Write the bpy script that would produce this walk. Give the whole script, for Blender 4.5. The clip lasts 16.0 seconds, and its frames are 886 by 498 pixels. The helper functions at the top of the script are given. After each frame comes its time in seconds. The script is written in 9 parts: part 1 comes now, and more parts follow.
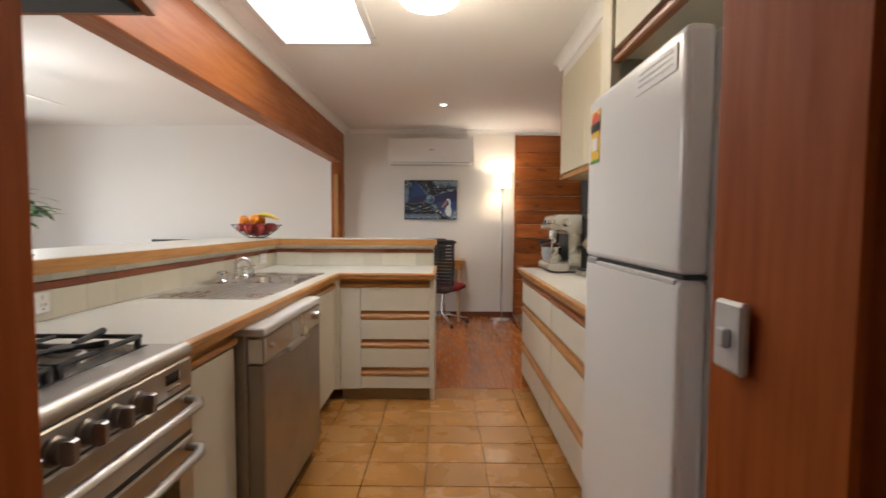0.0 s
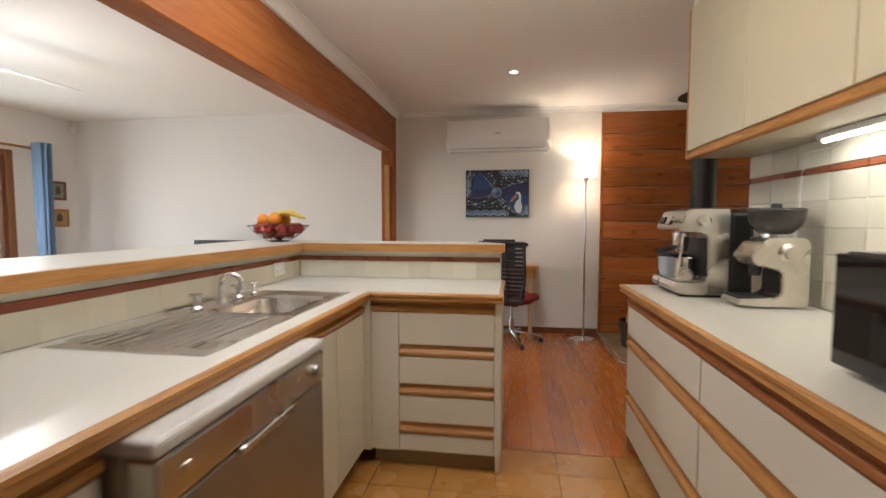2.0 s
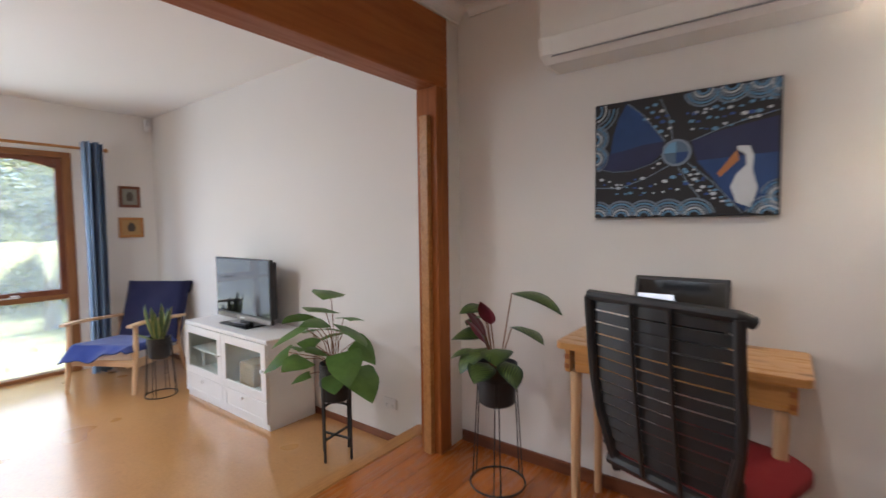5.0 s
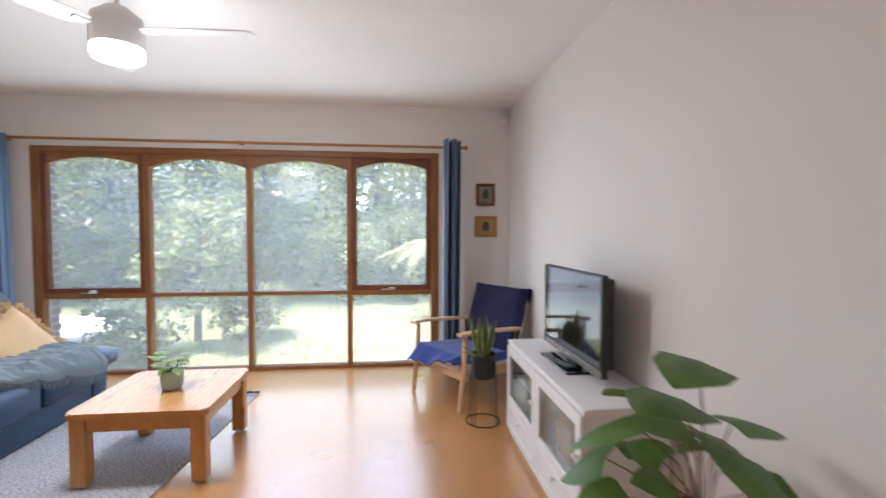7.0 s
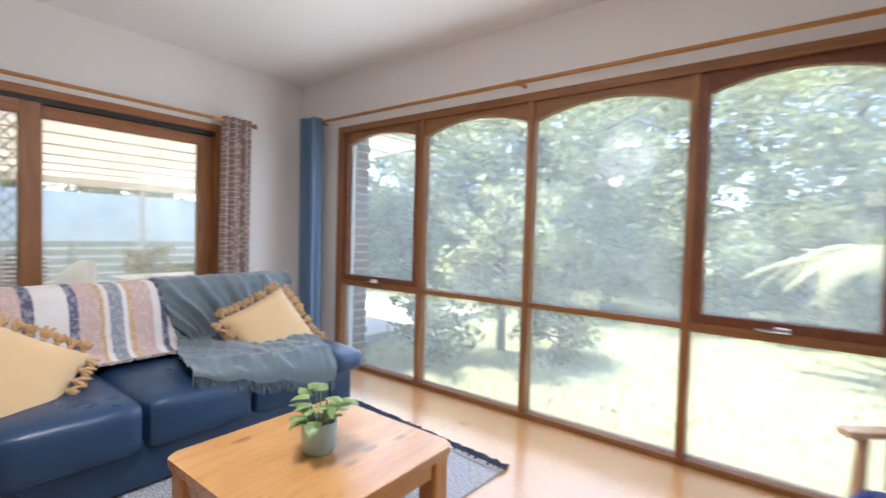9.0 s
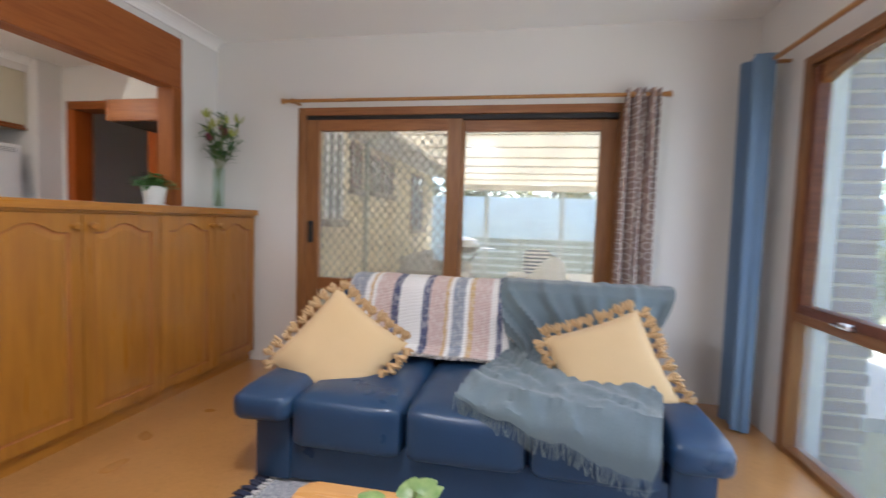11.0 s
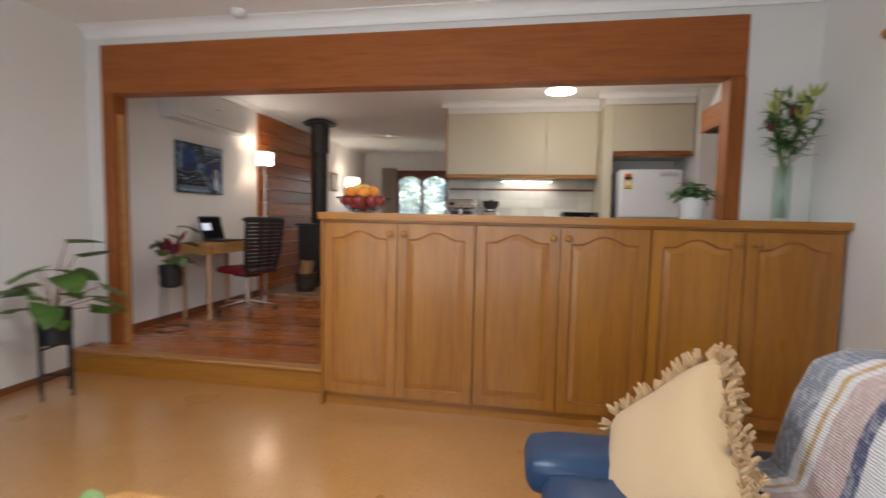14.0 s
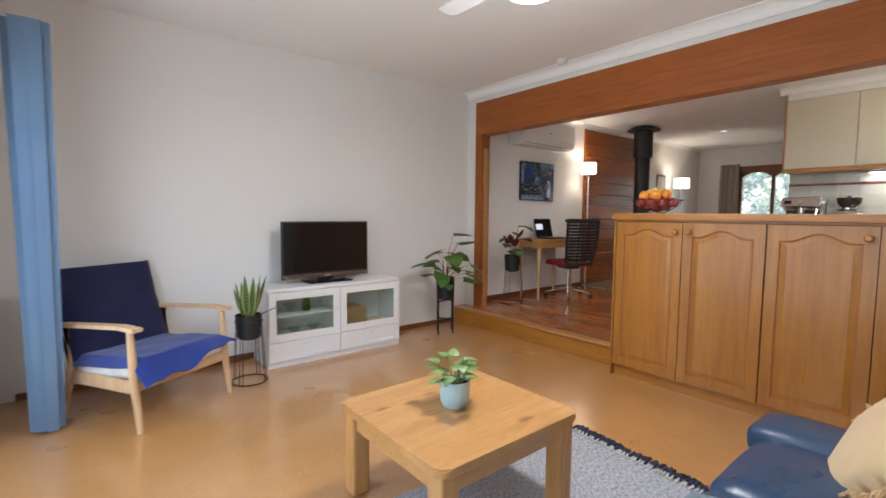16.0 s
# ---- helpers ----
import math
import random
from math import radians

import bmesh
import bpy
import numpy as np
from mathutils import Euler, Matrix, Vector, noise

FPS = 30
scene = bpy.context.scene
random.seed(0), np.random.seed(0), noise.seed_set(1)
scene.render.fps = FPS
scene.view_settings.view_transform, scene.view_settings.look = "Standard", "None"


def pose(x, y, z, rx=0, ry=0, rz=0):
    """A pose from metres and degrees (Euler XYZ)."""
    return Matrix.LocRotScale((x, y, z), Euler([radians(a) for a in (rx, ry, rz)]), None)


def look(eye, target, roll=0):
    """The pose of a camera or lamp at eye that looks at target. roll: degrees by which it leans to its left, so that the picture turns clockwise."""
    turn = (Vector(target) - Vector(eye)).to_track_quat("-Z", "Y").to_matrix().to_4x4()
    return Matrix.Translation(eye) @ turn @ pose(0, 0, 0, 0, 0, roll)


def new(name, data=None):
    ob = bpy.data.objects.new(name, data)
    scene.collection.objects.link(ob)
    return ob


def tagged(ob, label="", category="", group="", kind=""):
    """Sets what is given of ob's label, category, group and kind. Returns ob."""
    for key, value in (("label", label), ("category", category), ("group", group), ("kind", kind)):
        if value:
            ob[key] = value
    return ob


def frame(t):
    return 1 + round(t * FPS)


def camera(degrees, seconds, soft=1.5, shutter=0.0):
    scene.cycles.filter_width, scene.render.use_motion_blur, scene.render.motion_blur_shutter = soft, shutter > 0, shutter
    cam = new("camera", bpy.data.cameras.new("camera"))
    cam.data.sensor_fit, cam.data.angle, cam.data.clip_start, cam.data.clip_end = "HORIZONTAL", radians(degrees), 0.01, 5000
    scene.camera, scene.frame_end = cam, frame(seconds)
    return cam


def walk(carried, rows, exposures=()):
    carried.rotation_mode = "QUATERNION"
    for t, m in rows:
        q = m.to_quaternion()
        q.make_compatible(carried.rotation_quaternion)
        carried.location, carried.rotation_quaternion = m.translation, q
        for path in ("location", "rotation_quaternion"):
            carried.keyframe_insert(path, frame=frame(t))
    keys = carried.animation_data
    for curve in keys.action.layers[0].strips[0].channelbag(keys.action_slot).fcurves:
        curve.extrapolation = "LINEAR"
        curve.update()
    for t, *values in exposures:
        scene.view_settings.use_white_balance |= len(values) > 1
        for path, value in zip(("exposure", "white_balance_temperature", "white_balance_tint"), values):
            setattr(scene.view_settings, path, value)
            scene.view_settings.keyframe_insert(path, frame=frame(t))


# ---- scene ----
cam = camera(88.9, 16.0, soft=1.5, shutter=0.5)
PATH = [
    (0, (0.376, 0.345, 1.234), (0.366, 2.342, 1.124), 0.3),
    (0.5, (0.347, 0.356, 1.218), (0.131, 2.341, 1.103), 0.2),
    (1, (0.329, 0.491, 1.198), (0.043, 2.467, 1.082), -0.1),
    (1.5, (0.317, 0.809, 1.216), (0.018, 2.782, 1.091), -0.0),
    (2, (0.348, 1.26, 1.25), (0.047, 3.233, 1.125), -0.0),
    (2.5, (0.366, 1.746, 1.289), (0.065, 3.719, 1.161), -0.1),
    (3, (0.409, 2.298, 1.309), (0.103, 4.27, 1.179), 0.1),
    (3.2, (0.442, 2.455, 1.353), (0.118, 4.423, 1.2), -0.3),
    (5.3, (0.549, 4.432, 1.258), (-0.841, 5.867, 1.162), -0.5),
    (5.5, (0.481, 4.55, 1.25), (-1.024, 5.864, 1.16), -0.4),
    (6, (0.274, 4.817, 1.25), (-1.489, 5.758, 1.165), -0.2),
    (6.5, (-0.066, 4.996, 1.223), (-1.977, 5.58, 1.15), -0.0),
    (7, (-0.518, 5.138, 1.231), (-2.504, 5.357, 1.154), 0.1),
    (7.5, (-0.994, 5.186, 1.229), (-2.991, 5.113, 1.149), 0.2),
    (8, (-1.503, 5.262, 1.224), (-3.458, 4.852, 1.136), 0.6),
    (8.5, (-1.945, 5.208, 1.136), (-3.781, 4.42, 1.051), 0.9),
    (8.7, (-2.135, 5.179, 1.106), (-3.889, 4.221, 1.028), 1.2),
    (10.8, (-3.69, 4.681, 1.017), (-3.525, 2.689, 0.934), 2.2),
    (11, (-3.745, 4.641, 1.067), (-3.371, 2.68, 0.947), 1.9),
    (11.5, (-3.864, 4.427, 1.114), (-3.02, 2.621, 0.961), 1.4),
    (12, (-4.049, 4.068, 1.101), (-2.74, 2.563, 0.954), 1.4),
    (12.5, (-4.13, 3.716, 1.097), (-2.503, 2.562, 0.955), 1.3),
    (13, (-4.202, 3.362, 1.102), (-2.348, 2.626, 0.953), 1.3),
    (13.5, (-4.16, 3.135, 1.084), (-2.183, 2.874, 0.942), 1.3),
    (14, (-4.232, 2.925, 1.102), (-2.265, 3.256, 0.957), 1.2),
    (14.5, (-4.363, 2.718, 1.135), (-2.531, 3.506, 0.985), 1.1),
    (15, (-4.492, 2.539, 1.121), (-2.887, 3.724, 0.978), 0.9),
    (15.5, (-4.622, 2.414, 1.125), (-3.245, 3.857, 0.978), 0.8),
    (16, (-4.75, 2.279, 1.093), (-3.497, 3.83, 0.94), 0.5),
]
walk(cam, [(t, look(eye, target, roll)) for t, eye, target, roll in PATH], [(0.0, 3.45, 6050, 10), (3.2, 3.4, 5900, 9), (5.3, 3.3, 5600, 13), (6.0, 3.2, 5600, 14), (7.0, 3.2, 5650, 15), (8.7, 3.2, 5650, 15), (10.8, 3.08, 5700, 14), (13.0, 2.96, 5750, 13), (16.0, 3.12, 5700, 11)])

# ---- world and light ----
world = bpy.data.worlds.new("sky")
scene.world = world
world.use_nodes = True
wn, wl = world.node_tree.nodes, world.node_tree.links
sky = wn.new("ShaderNodeTexSky")
sky.sky_type, sky.sun_disc = "NISHITA", False
sky.sun_elevation, sky.sun_rotation = radians(64.5), radians(195)
wl.new(sky.outputs[0], wn["Background"].inputs[0])
wn["Background"].inputs[1].default_value = 0.115


def lamp(kind, name, energy, color, m, **settings):
    data = bpy.data.lights.new(name, kind)
    data.energy, data.color = energy, color
    for key, value in settings.items():
        if key == "size":
            data.size = value
        elif key == "size_y":
            data.shape, data.size_y = "RECTANGLE", value
        elif key == "angle":
            data.angle = value
        elif key == "radius":
            data.shadow_soft_size = value
        elif key == "cone":
            data.spot_size, data.spot_blend = value, 0.6
    ob = new(name, data)
    ob.matrix_world = m
    return ob


WARM, COOL = (1.0, 0.85, 0.68), (0.93, 0.97, 1.0)
lamp("SUN", "sun", 2.4, (1.0, 0.95, 0.87), look((-1.6, -3, 13), (0, 3, 0)), angle=radians(3))
# stands in for the sky's light, in the opening of the big window
lamp("AREA", "window_daylight", 4.2, COOL, look((-5.17, 3.66, 1.0), (-3.0, 3.66, 0.85)), size=3.6, size_y=1.9)
lamp("AREA", "skylight_daylight", 0.5, COOL, look((-0.43, 2.85, 2.66), (-0.43, 2.85, 0)), size=0.54, size_y=1.26)
lamp("POINT", "kitchen_ceiling_lamp", 1.55, (1.0, 0.82, 0.60), pose(0.29, 2.58, 2.12), radius=0.10)
lamp("POINT", "fan_glow", 2.5, (1, 0.95, 0.88), pose(-3.07, 3.72, 1.95), radius=0.30)
lamp("AREA", "fan_lamp", 3.0, (1, 0.95, 0.88), look((-3.07, 3.72, 2.09), (-3.07, 3.72, 0)), size=0.22)
lamp("POINT", "floor_lamp_bulb", 0.6, WARM, pose(1.10, 6.14, 1.80), radius=0.03)
lamp("POINT", "far_lamp_bulb", 0.75, WARM, pose(4.05, 6.10, 1.70), radius=0.05)
lamp("SPOT", "downlight_beam", 2.7, (1, 0.88, 0.72), look((0.35, 5.08, 2.44), (0.35, 5.08, 0)), radius=0.04, cone=radians(130))
lamp("SPOT", "downlight_beam", 2.7, (1, 0.88, 0.72), look((3.4, 5.2, 2.44), (3.4, 5.2, 0)), radius=0.04, cone=radians(130))
lamp("AREA", "strip_lamp_light", 0.18, (1, 0.95, 0.82), look((1.46, 2.86, 1.535), (1.46, 2.86, 0)), size=0.05, size_y=0.6)

# ---- materials ----


def shader(name, rough=0.5, metal=0.0):
    m = bpy.data.materials.new(name)
    m.use_nodes = True
    nt = m.node_tree
    b = nt.nodes["Principled BSDF"]
    b.inputs["Roughness"].default_value, b.inputs["Metallic"].default_value = rough, metal
    return m, nt, b


def coords(nt, scale=(1, 1, 1), vary=False):
    """Object coordinates, scaled; with vary each object takes its own stretch of the pattern."""
    tc, mp = nt.nodes.new("ShaderNodeTexCoord"), nt.nodes.new("ShaderNodeMapping")
    mp.inputs["Scale"].default_value = scale
    nt.links.new(tc.outputs["Object"], mp.inputs["Vector"])
    if vary:
        info, mul = nt.nodes.new("ShaderNodeObjectInfo"), nt.nodes.new("ShaderNodeMath")
        mul.operation, mul.inputs[1].default_value = "MULTIPLY", 37.0
        nt.links.new(info.outputs["Random"], mul.inputs[0])
        nt.links.new(mul.outputs[0], mp.inputs["Location"])
    return mp.outputs[0]


def noise_tex(nt, vec, scale, detail=4, rough=0.55, distort=0.0):
    n = nt.nodes.new("ShaderNodeTexNoise")
    n.inputs["Scale"].default_value, n.inputs["Detail"].default_value = scale, detail
    n.inputs["Roughness"].default_value, n.inputs["Distortion"].default_value = rough, distort
    nt.links.new(vec, n.inputs["Vector"])
    return n.outputs[0]


def ramp(nt, fac, stops):
    r = nt.nodes.new("ShaderNodeValToRGB")
    while len(r.color_ramp.elements) < len(stops):
        r.color_ramp.elements.new(0.5)
    for e, (p, c) in zip(r.color_ramp.elements, stops):
        e.position, e.color = p, (*c, 1)
    nt.links.new(fac, r.inputs[0])
    return r.outputs[0]


def mixed(nt, fac, a, b, blend="MIX"):
    m = nt.nodes.new("ShaderNodeMix")
    m.data_type, m.blend_type = "RGBA", blend
    for value, socket in ((fac, m.inputs[0]), (a, m.inputs[6]), (b, m.inputs[7])):
        if isinstance(value, (int, float)):
            socket.default_value = value
        elif isinstance(value, tuple):
            socket.default_value = (*value, 1)
        else:
            nt.links.new(value, socket)
    return m.outputs[2]


def bump(nt, b, height, strength=0.2, distance=0.01):
    n = nt.nodes.new("ShaderNodeBump")
    n.inputs["Strength"].default_value, n.inputs["Distance"].default_value = strength, distance
    nt.links.new(height, n.inputs["Height"])
    nt.links.new(n.outputs[0], b.inputs["Normal"])


def tint(c, k):
    return tuple(min(1, v * k) for v in c)


def plain(name, color, rough=0.5, metal=0.0, fine=40, coarse=3, amount=0.12, relief=0.08, sheen=0.0, vary=False, grain=0.1):
    """A surface of one colour with fine grain, broad unevenness and slight relief."""
    m, nt, b = shader(name, rough, metal)
    vec = coords(nt, vary=vary)
    f, c = noise_tex(nt, vec, fine), noise_tex(nt, vec, coarse, 3)
    base = mixed(nt, f, tint(color, 1 - amount), tint(color, 1 + amount))
    base = mixed(nt, c, base, tint(color, 1 - amount * 0.8))
    if vary:
        info = nt.nodes.new("ShaderNodeObjectInfo")
        base = mixed(nt, 1.0, base, ramp(nt, info.outputs["Random"], [(0, (0.82,) * 3), (1, (1.0,) * 3)]), "MULTIPLY")
    nt.links.new(base, b.inputs["Base Color"])
    r = ramp(nt, c, [(0.3, (max(0.02, rough - grain),) * 3), (0.7, (min(1, rough + grain),) * 3)])
    nt.links.new(r, b.inputs["Roughness"])
    if relief:
        bump(nt, b, f, relief, 0.004)
    if sheen:
        b.inputs["Sheen Weight"].default_value = sheen
    return m


def wood(name, light, dark, axis="x", rough=0.35, fine=1.0, vary=False, knots=False, spread=0.25, coat=0.0):
    """Timber with its grain along the axis, in metres."""
    m, nt, b = shader(name, rough)
    along, across = 1.2 * fine, 16 * fine
    sc = {"x": (along, across, across), "y": (across, along, across), "z": (across, across, along)}[axis]
    vec = coords(nt, sc, vary)
    rings = noise_tex(nt, vec, 1.0, 3, 0.5, 1.4)
    pores = noise_tex(nt, vec, 7.0, 3, 0.6)
    base = ramp(nt, rings, [(0.28, dark), (0.5, tuple((p + q) / 2 for p, q in zip(light, dark))), (0.72, light)])
    base = mixed(nt, 0.35, base, ramp(nt, pores, [(0.35, tint(dark, 0.75)), (0.6, light)]))
    if knots:
        v = nt.nodes.new("ShaderNodeTexVoronoi")
        v.inputs["Scale"].default_value = 1.0
        kc = {"x": (3.6, 8, 8), "y": (8, 3.6, 8), "z": (8, 8, 3.6)}[axis]
        nt.links.new(coords(nt, kc, vary), v.inputs["Vector"])
        base = mixed(nt, ramp(nt, v.outputs["Distance"], [(0.09, (0.8,) * 3), (0.19, (0,) * 3)]), base, tint(dark, 0.4))
    if vary:
        info = nt.nodes.new("ShaderNodeObjectInfo")
        base = mixed(nt, 1.0, base, ramp(nt, info.outputs["Random"], [(0, (1 - 2 * spread, 1 - 2.2 * spread, 1 - 2.4 * spread)), (1, (1.0, 1.0, 1.0))]), "MULTIPLY")
    nt.links.new(base, b.inputs["Base Color"])
    nt.links.new(ramp(nt, pores, [(0.3, (rough + 0.12,) * 3), (0.7, (max(0.05, rough - 0.06),) * 3)]), b.inputs["Roughness"])
    bump(nt, b, pores, 0.06, 0.003)
    b.inputs["Coat Weight"].default_value = coat
    b.inputs["Coat Roughness"].default_value = 0.15
    return m


def glass(name, color=(1, 1, 1), rough=0.0, veil=0.0):
    """Clear panes; a whitish layer can be mixed in to stand for veiling glare."""
    m, nt, b = shader(name, rough)
    nt.nodes.remove(b)
    out = nt.nodes["Material Output"]
    clear, gloss, mix = nt.nodes.new("ShaderNodeBsdfTransparent"), nt.nodes.new("ShaderNodeBsdfGlossy"), nt.nodes.new("ShaderNodeMixShader")
    lw, fr, lift = nt.nodes.new("ShaderNodeLayerWeight"), nt.nodes.new("ShaderNodeMath"), nt.nodes.new("ShaderNodeMath")
    fr.operation, fr.inputs[1].default_value = "POWER", 5.0
    lift.operation, lift.inputs[1].default_value, lift.inputs[2].default_value = "MULTIPLY_ADD", 0.9, 0.035
    nt.links.new(lw.outputs["Facing"], fr.inputs[0])
    nt.links.new(fr.outputs[0], lift.inputs[0])
    clear.inputs[0].default_value = (*color, 1)
    gloss.inputs["Roughness"].default_value = max(rough, 0.01)
    nt.links.new(lift.outputs[0], mix.inputs[0])
    nt.links.new(clear.outputs[0], mix.inputs[1])
    nt.links.new(gloss.outputs[0], mix.inputs[2])
    if veil:
        # uneven translucent white puts the glare's haze into the pane itself
        veil_bsdf, over = nt.nodes.new("ShaderNodeBsdfTranslucent"), nt.nodes.new("ShaderNodeMixShader")
        veil_bsdf.inputs[0].default_value = (0.8, 0.8, 0.78, 1)
        mottle = noise_tex(nt, coords(nt), 2.5, 6)
        nt.links.new(ramp(nt, mottle, [(0.3, (0.7 * veil,) * 3), (0.7, (1.3 * veil,) * 3)]), over.inputs[0])
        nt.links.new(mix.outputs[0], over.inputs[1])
        nt.links.new(veil_bsdf.outputs[0], over.inputs[2])
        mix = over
    nt.links.new(mix.outputs[0], out.inputs[0])
    return m


def glow(name, color, strength):
    m, nt, b = shader(name, 0.4)
    b.inputs["Base Color"].default_value = (*color, 1)
    b.inputs["Emission Color"].default_value = (*color, 1)
    b.inputs["Emission Strength"].default_value = strength
    return m


def leafy(name, dark, light, rough=0.45, back=0.25, random_leaf=True, scale=9):
    """Leaves: colour from leaf to leaf, some light let through."""
    m, nt, b = shader(name, rough)
    vec = coords(nt)
    g = nt.nodes.new("ShaderNodeNewGeometry")
    f = noise_tex(nt, vec, scale, 3)
    base = ramp(nt, f, [(0.3, dark), (0.7, light)])
    base = mixed(nt, 0.5, base, ramp(nt, g.outputs["Random Per Island"], [(0, dark), (1, light)]))
    nt.links.new(base, b.inputs["Base Color"])
    tr, mix = nt.nodes.new("ShaderNodeBsdfTranslucent"), nt.nodes.new("ShaderNodeMixShader")
    nt.links.new(base, tr.inputs[0])
    mix.inputs[0].default_value = back
    out = nt.nodes["Material Output"]
    nt.links.new(b.outputs[0], mix.inputs[1])
    nt.links.new(tr.outputs[0], mix.inputs[2])
    nt.links.new(mix.outputs[0], out.inputs[0])
    return m


WALL = plain("wall_paint", (0.78, 0.755, 0.72), 0.75, fine=180, coarse=1.5, amount=0.03, relief=0.05)
CEIL = plain("ceiling_paint", (0.90, 0.885, 0.865), 0.85, fine=120, coarse=1.2, amount=0.03, relief=0.04)
TRIMWHITE = plain("white_gloss_paint", (0.80, 0.79, 0.77), 0.35, amount=0.04)
BEAM = wood("stained_beam_timber", (0.38, 0.122, 0.028), (0.29, 0.082, 0.019), "y", 0.42, 0.35, coat=0.06)
BEAMZ = wood("stained_post_timber", (0.36, 0.115, 0.022), (0.23, 0.065, 0.012), "z", 0.48, 0.5, coat=0.03)
JAMBZ = wood("red_jamb_timber", (0.47, 0.105, 0.009), (0.33, 0.066, 0.006), "z", 0.6, 0.5)
BEAMX = wood("stained_rail_timber", (0.36, 0.115, 0.022), (0.23, 0.065, 0.012), "x", 0.42, 0.5, coat=0.06)
for m in (BEAM, BEAMZ, BEAMX, JAMBZ):
    m.node_tree.nodes["Principled BSDF"].inputs["Specular IOR Level"].default_value = 0.25
CEDAR = wood("cedar_lining", (0.57, 0.185, 0.038), (0.35, 0.092, 0.018), "x", 0.36, 0.6, vary=True, knots=True, spread=0.2, coat=0.2)
JARRAH = wood("jarrah_boards", (0.55, 0.182, 0.032), (0.39, 0.110, 0.018), "y", 0.22, 0.6, vary=True, spread=0.2, coat=0.35)
OAKX = wood("honey_edging_x", (0.50, 0.25, 0.075), (0.34, 0.14, 0.035), "x", 0.35, 0.8)
OAKY = wood("honey_edging_y", (0.50, 0.25, 0.075), (0.34, 0.14, 0.035), "y", 0.35, 0.8)
OAKDARKX = wood("dark_edging_x", (0.36, 0.13, 0.04), (0.24, 0.075, 0.02), "x", 0.35, 0.8)
OAKDARKY = wood("dark_edging_y", (0.36, 0.13, 0.04), (0.24, 0.075, 0.02), "y", 0.35, 0.8)
MAPLEZ = wood("honey_maple_upright", (0.475, 0.202, 0.022), (0.355, 0.133, 0.013), "z", 0.32, 0.28, vary=True, spread=0.09, coat=0.4)
MAPLEY = wood("honey_maple_rail", (0.475, 0.202, 0.022), (0.355, 0.133, 0.013), "y", 0.32, 0.45, vary=True, spread=0.06, coat=0.25)
BEADWOOD = wood("darker_maple_bead", (0.38, 0.14, 0.028), (0.28, 0.09, 0.018), "z", 0.4, 0.4)
PINEX = wood("knotty_pine", (0.66, 0.36, 0.12), (0.50, 0.235, 0.065), "x", 0.28, 0.45, vary=True, knots=True, spread=0.06, coat=0.3)
PINEZ = wood("pine_leg", (0.62, 0.33, 0.11), (0.48, 0.22, 0.06), "z", 0.3, 0.5, knots=True)
BEECH = wood("pale_beech", (0.72, 0.50, 0.29), (0.60, 0.37, 0.19), "z", 0.4, 0.5)
BEECHX = wood("pale_beech_rail", (0.72, 0.50, 0.29), (0.60, 0.37, 0.19), "x", 0.4, 0.5)
WINWOODZ = wood("window_timber_upright", (0.33, 0.15, 0.05), (0.21, 0.085, 0.028), "z", 0.4, 0.6)
WINWOODY = wood("window_timber_rail", (0.33, 0.15, 0.05), (0.21, 0.085, 0.028), "y", 0.4, 0.6)
WINWOODX = wood("door_timber_rail", (0.36, 0.15, 0.05), (0.23, 0.085, 0.028), "x", 0.4, 0.6)
SKIRT = wood("dark_skirting", (0.22, 0.075, 0.03), (0.13, 0.04, 0.018), "x", 0.4, 0.5)
LAMINATE = plain("cream_laminate", (0.64, 0.60, 0.50), 0.4, fine=300, coarse=2, amount=0.05, relief=0.02)
UPPERLAM = plain("cream_woodgrain_laminate", (0.60, 0.54, 0.40), 0.5, fine=220, coarse=2, amount=0.05, relief=0.03)
WORKTOP = plain("speckled_cream_worktop", (0.62, 0.595, 0.53), 0.3, fine=420, coarse=6, amount=0.03, relief=0.01, grain=0.02)
TILEWALL = plain("cream_wall_tile", (0.74, 0.70, 0.58), 0.18, fine=25, coarse=5, amount=0.05, relief=0.05, vary=True)
TILERED = plain("brick_red_tile_strip", (0.30, 0.085, 0.035), 0.3, fine=50, amount=0.15, vary=True)
GROUT = plain("tan_grout", (0.46, 0.33, 0.19), 0.9, fine=200)
TILEFLOOR = plain("ochre_floor_tile", (0.46, 0.215, 0.05), 0.27, fine=14, coarse=4, amount=0.12, relief=0.05, vary=True)
STEEL = plain("brushed_steel", (0.62, 0.60, 0.57), 0.28, 1.0, fine=120, coarse=2, amount=0.06, relief=0.03)
STEELDARK = plain("grey_steel_door", (0.27, 0.235, 0.21), 0.3, 0.9, fine=160, amount=0.06)
BRUSHED = plain("brushed_champagne_steel", (0.72, 0.68, 0.62), 0.27, 1.0, fine=160, coarse=3, amount=0.05, relief=0.04)
COOKSTEEL = plain("warm_brushed_steel", (0.46, 0.425, 0.385), 0.42, 1.0, fine=160, coarse=3, amount=0.06, relief=0.04)
DISHSTEEL = plain("satin_steel_door", (0.37, 0.33, 0.29), 0.42, 0.9, fine=160, amount=0.06)
CHROME = plain("chrome", (0.80, 0.80, 0.80), 0.08, 1.0, fine=20, amount=0.03, relief=0.0, grain=0.03)
IRON = plain("black_cast_iron", (0.018, 0.018, 0.018), 0.55, 0.0, fine=150, amount=0.3, relief=0.2)
BLACK = plain("black_plastic", (0.02, 0.02, 0.021), 0.4, fine=200, amount=0.2)
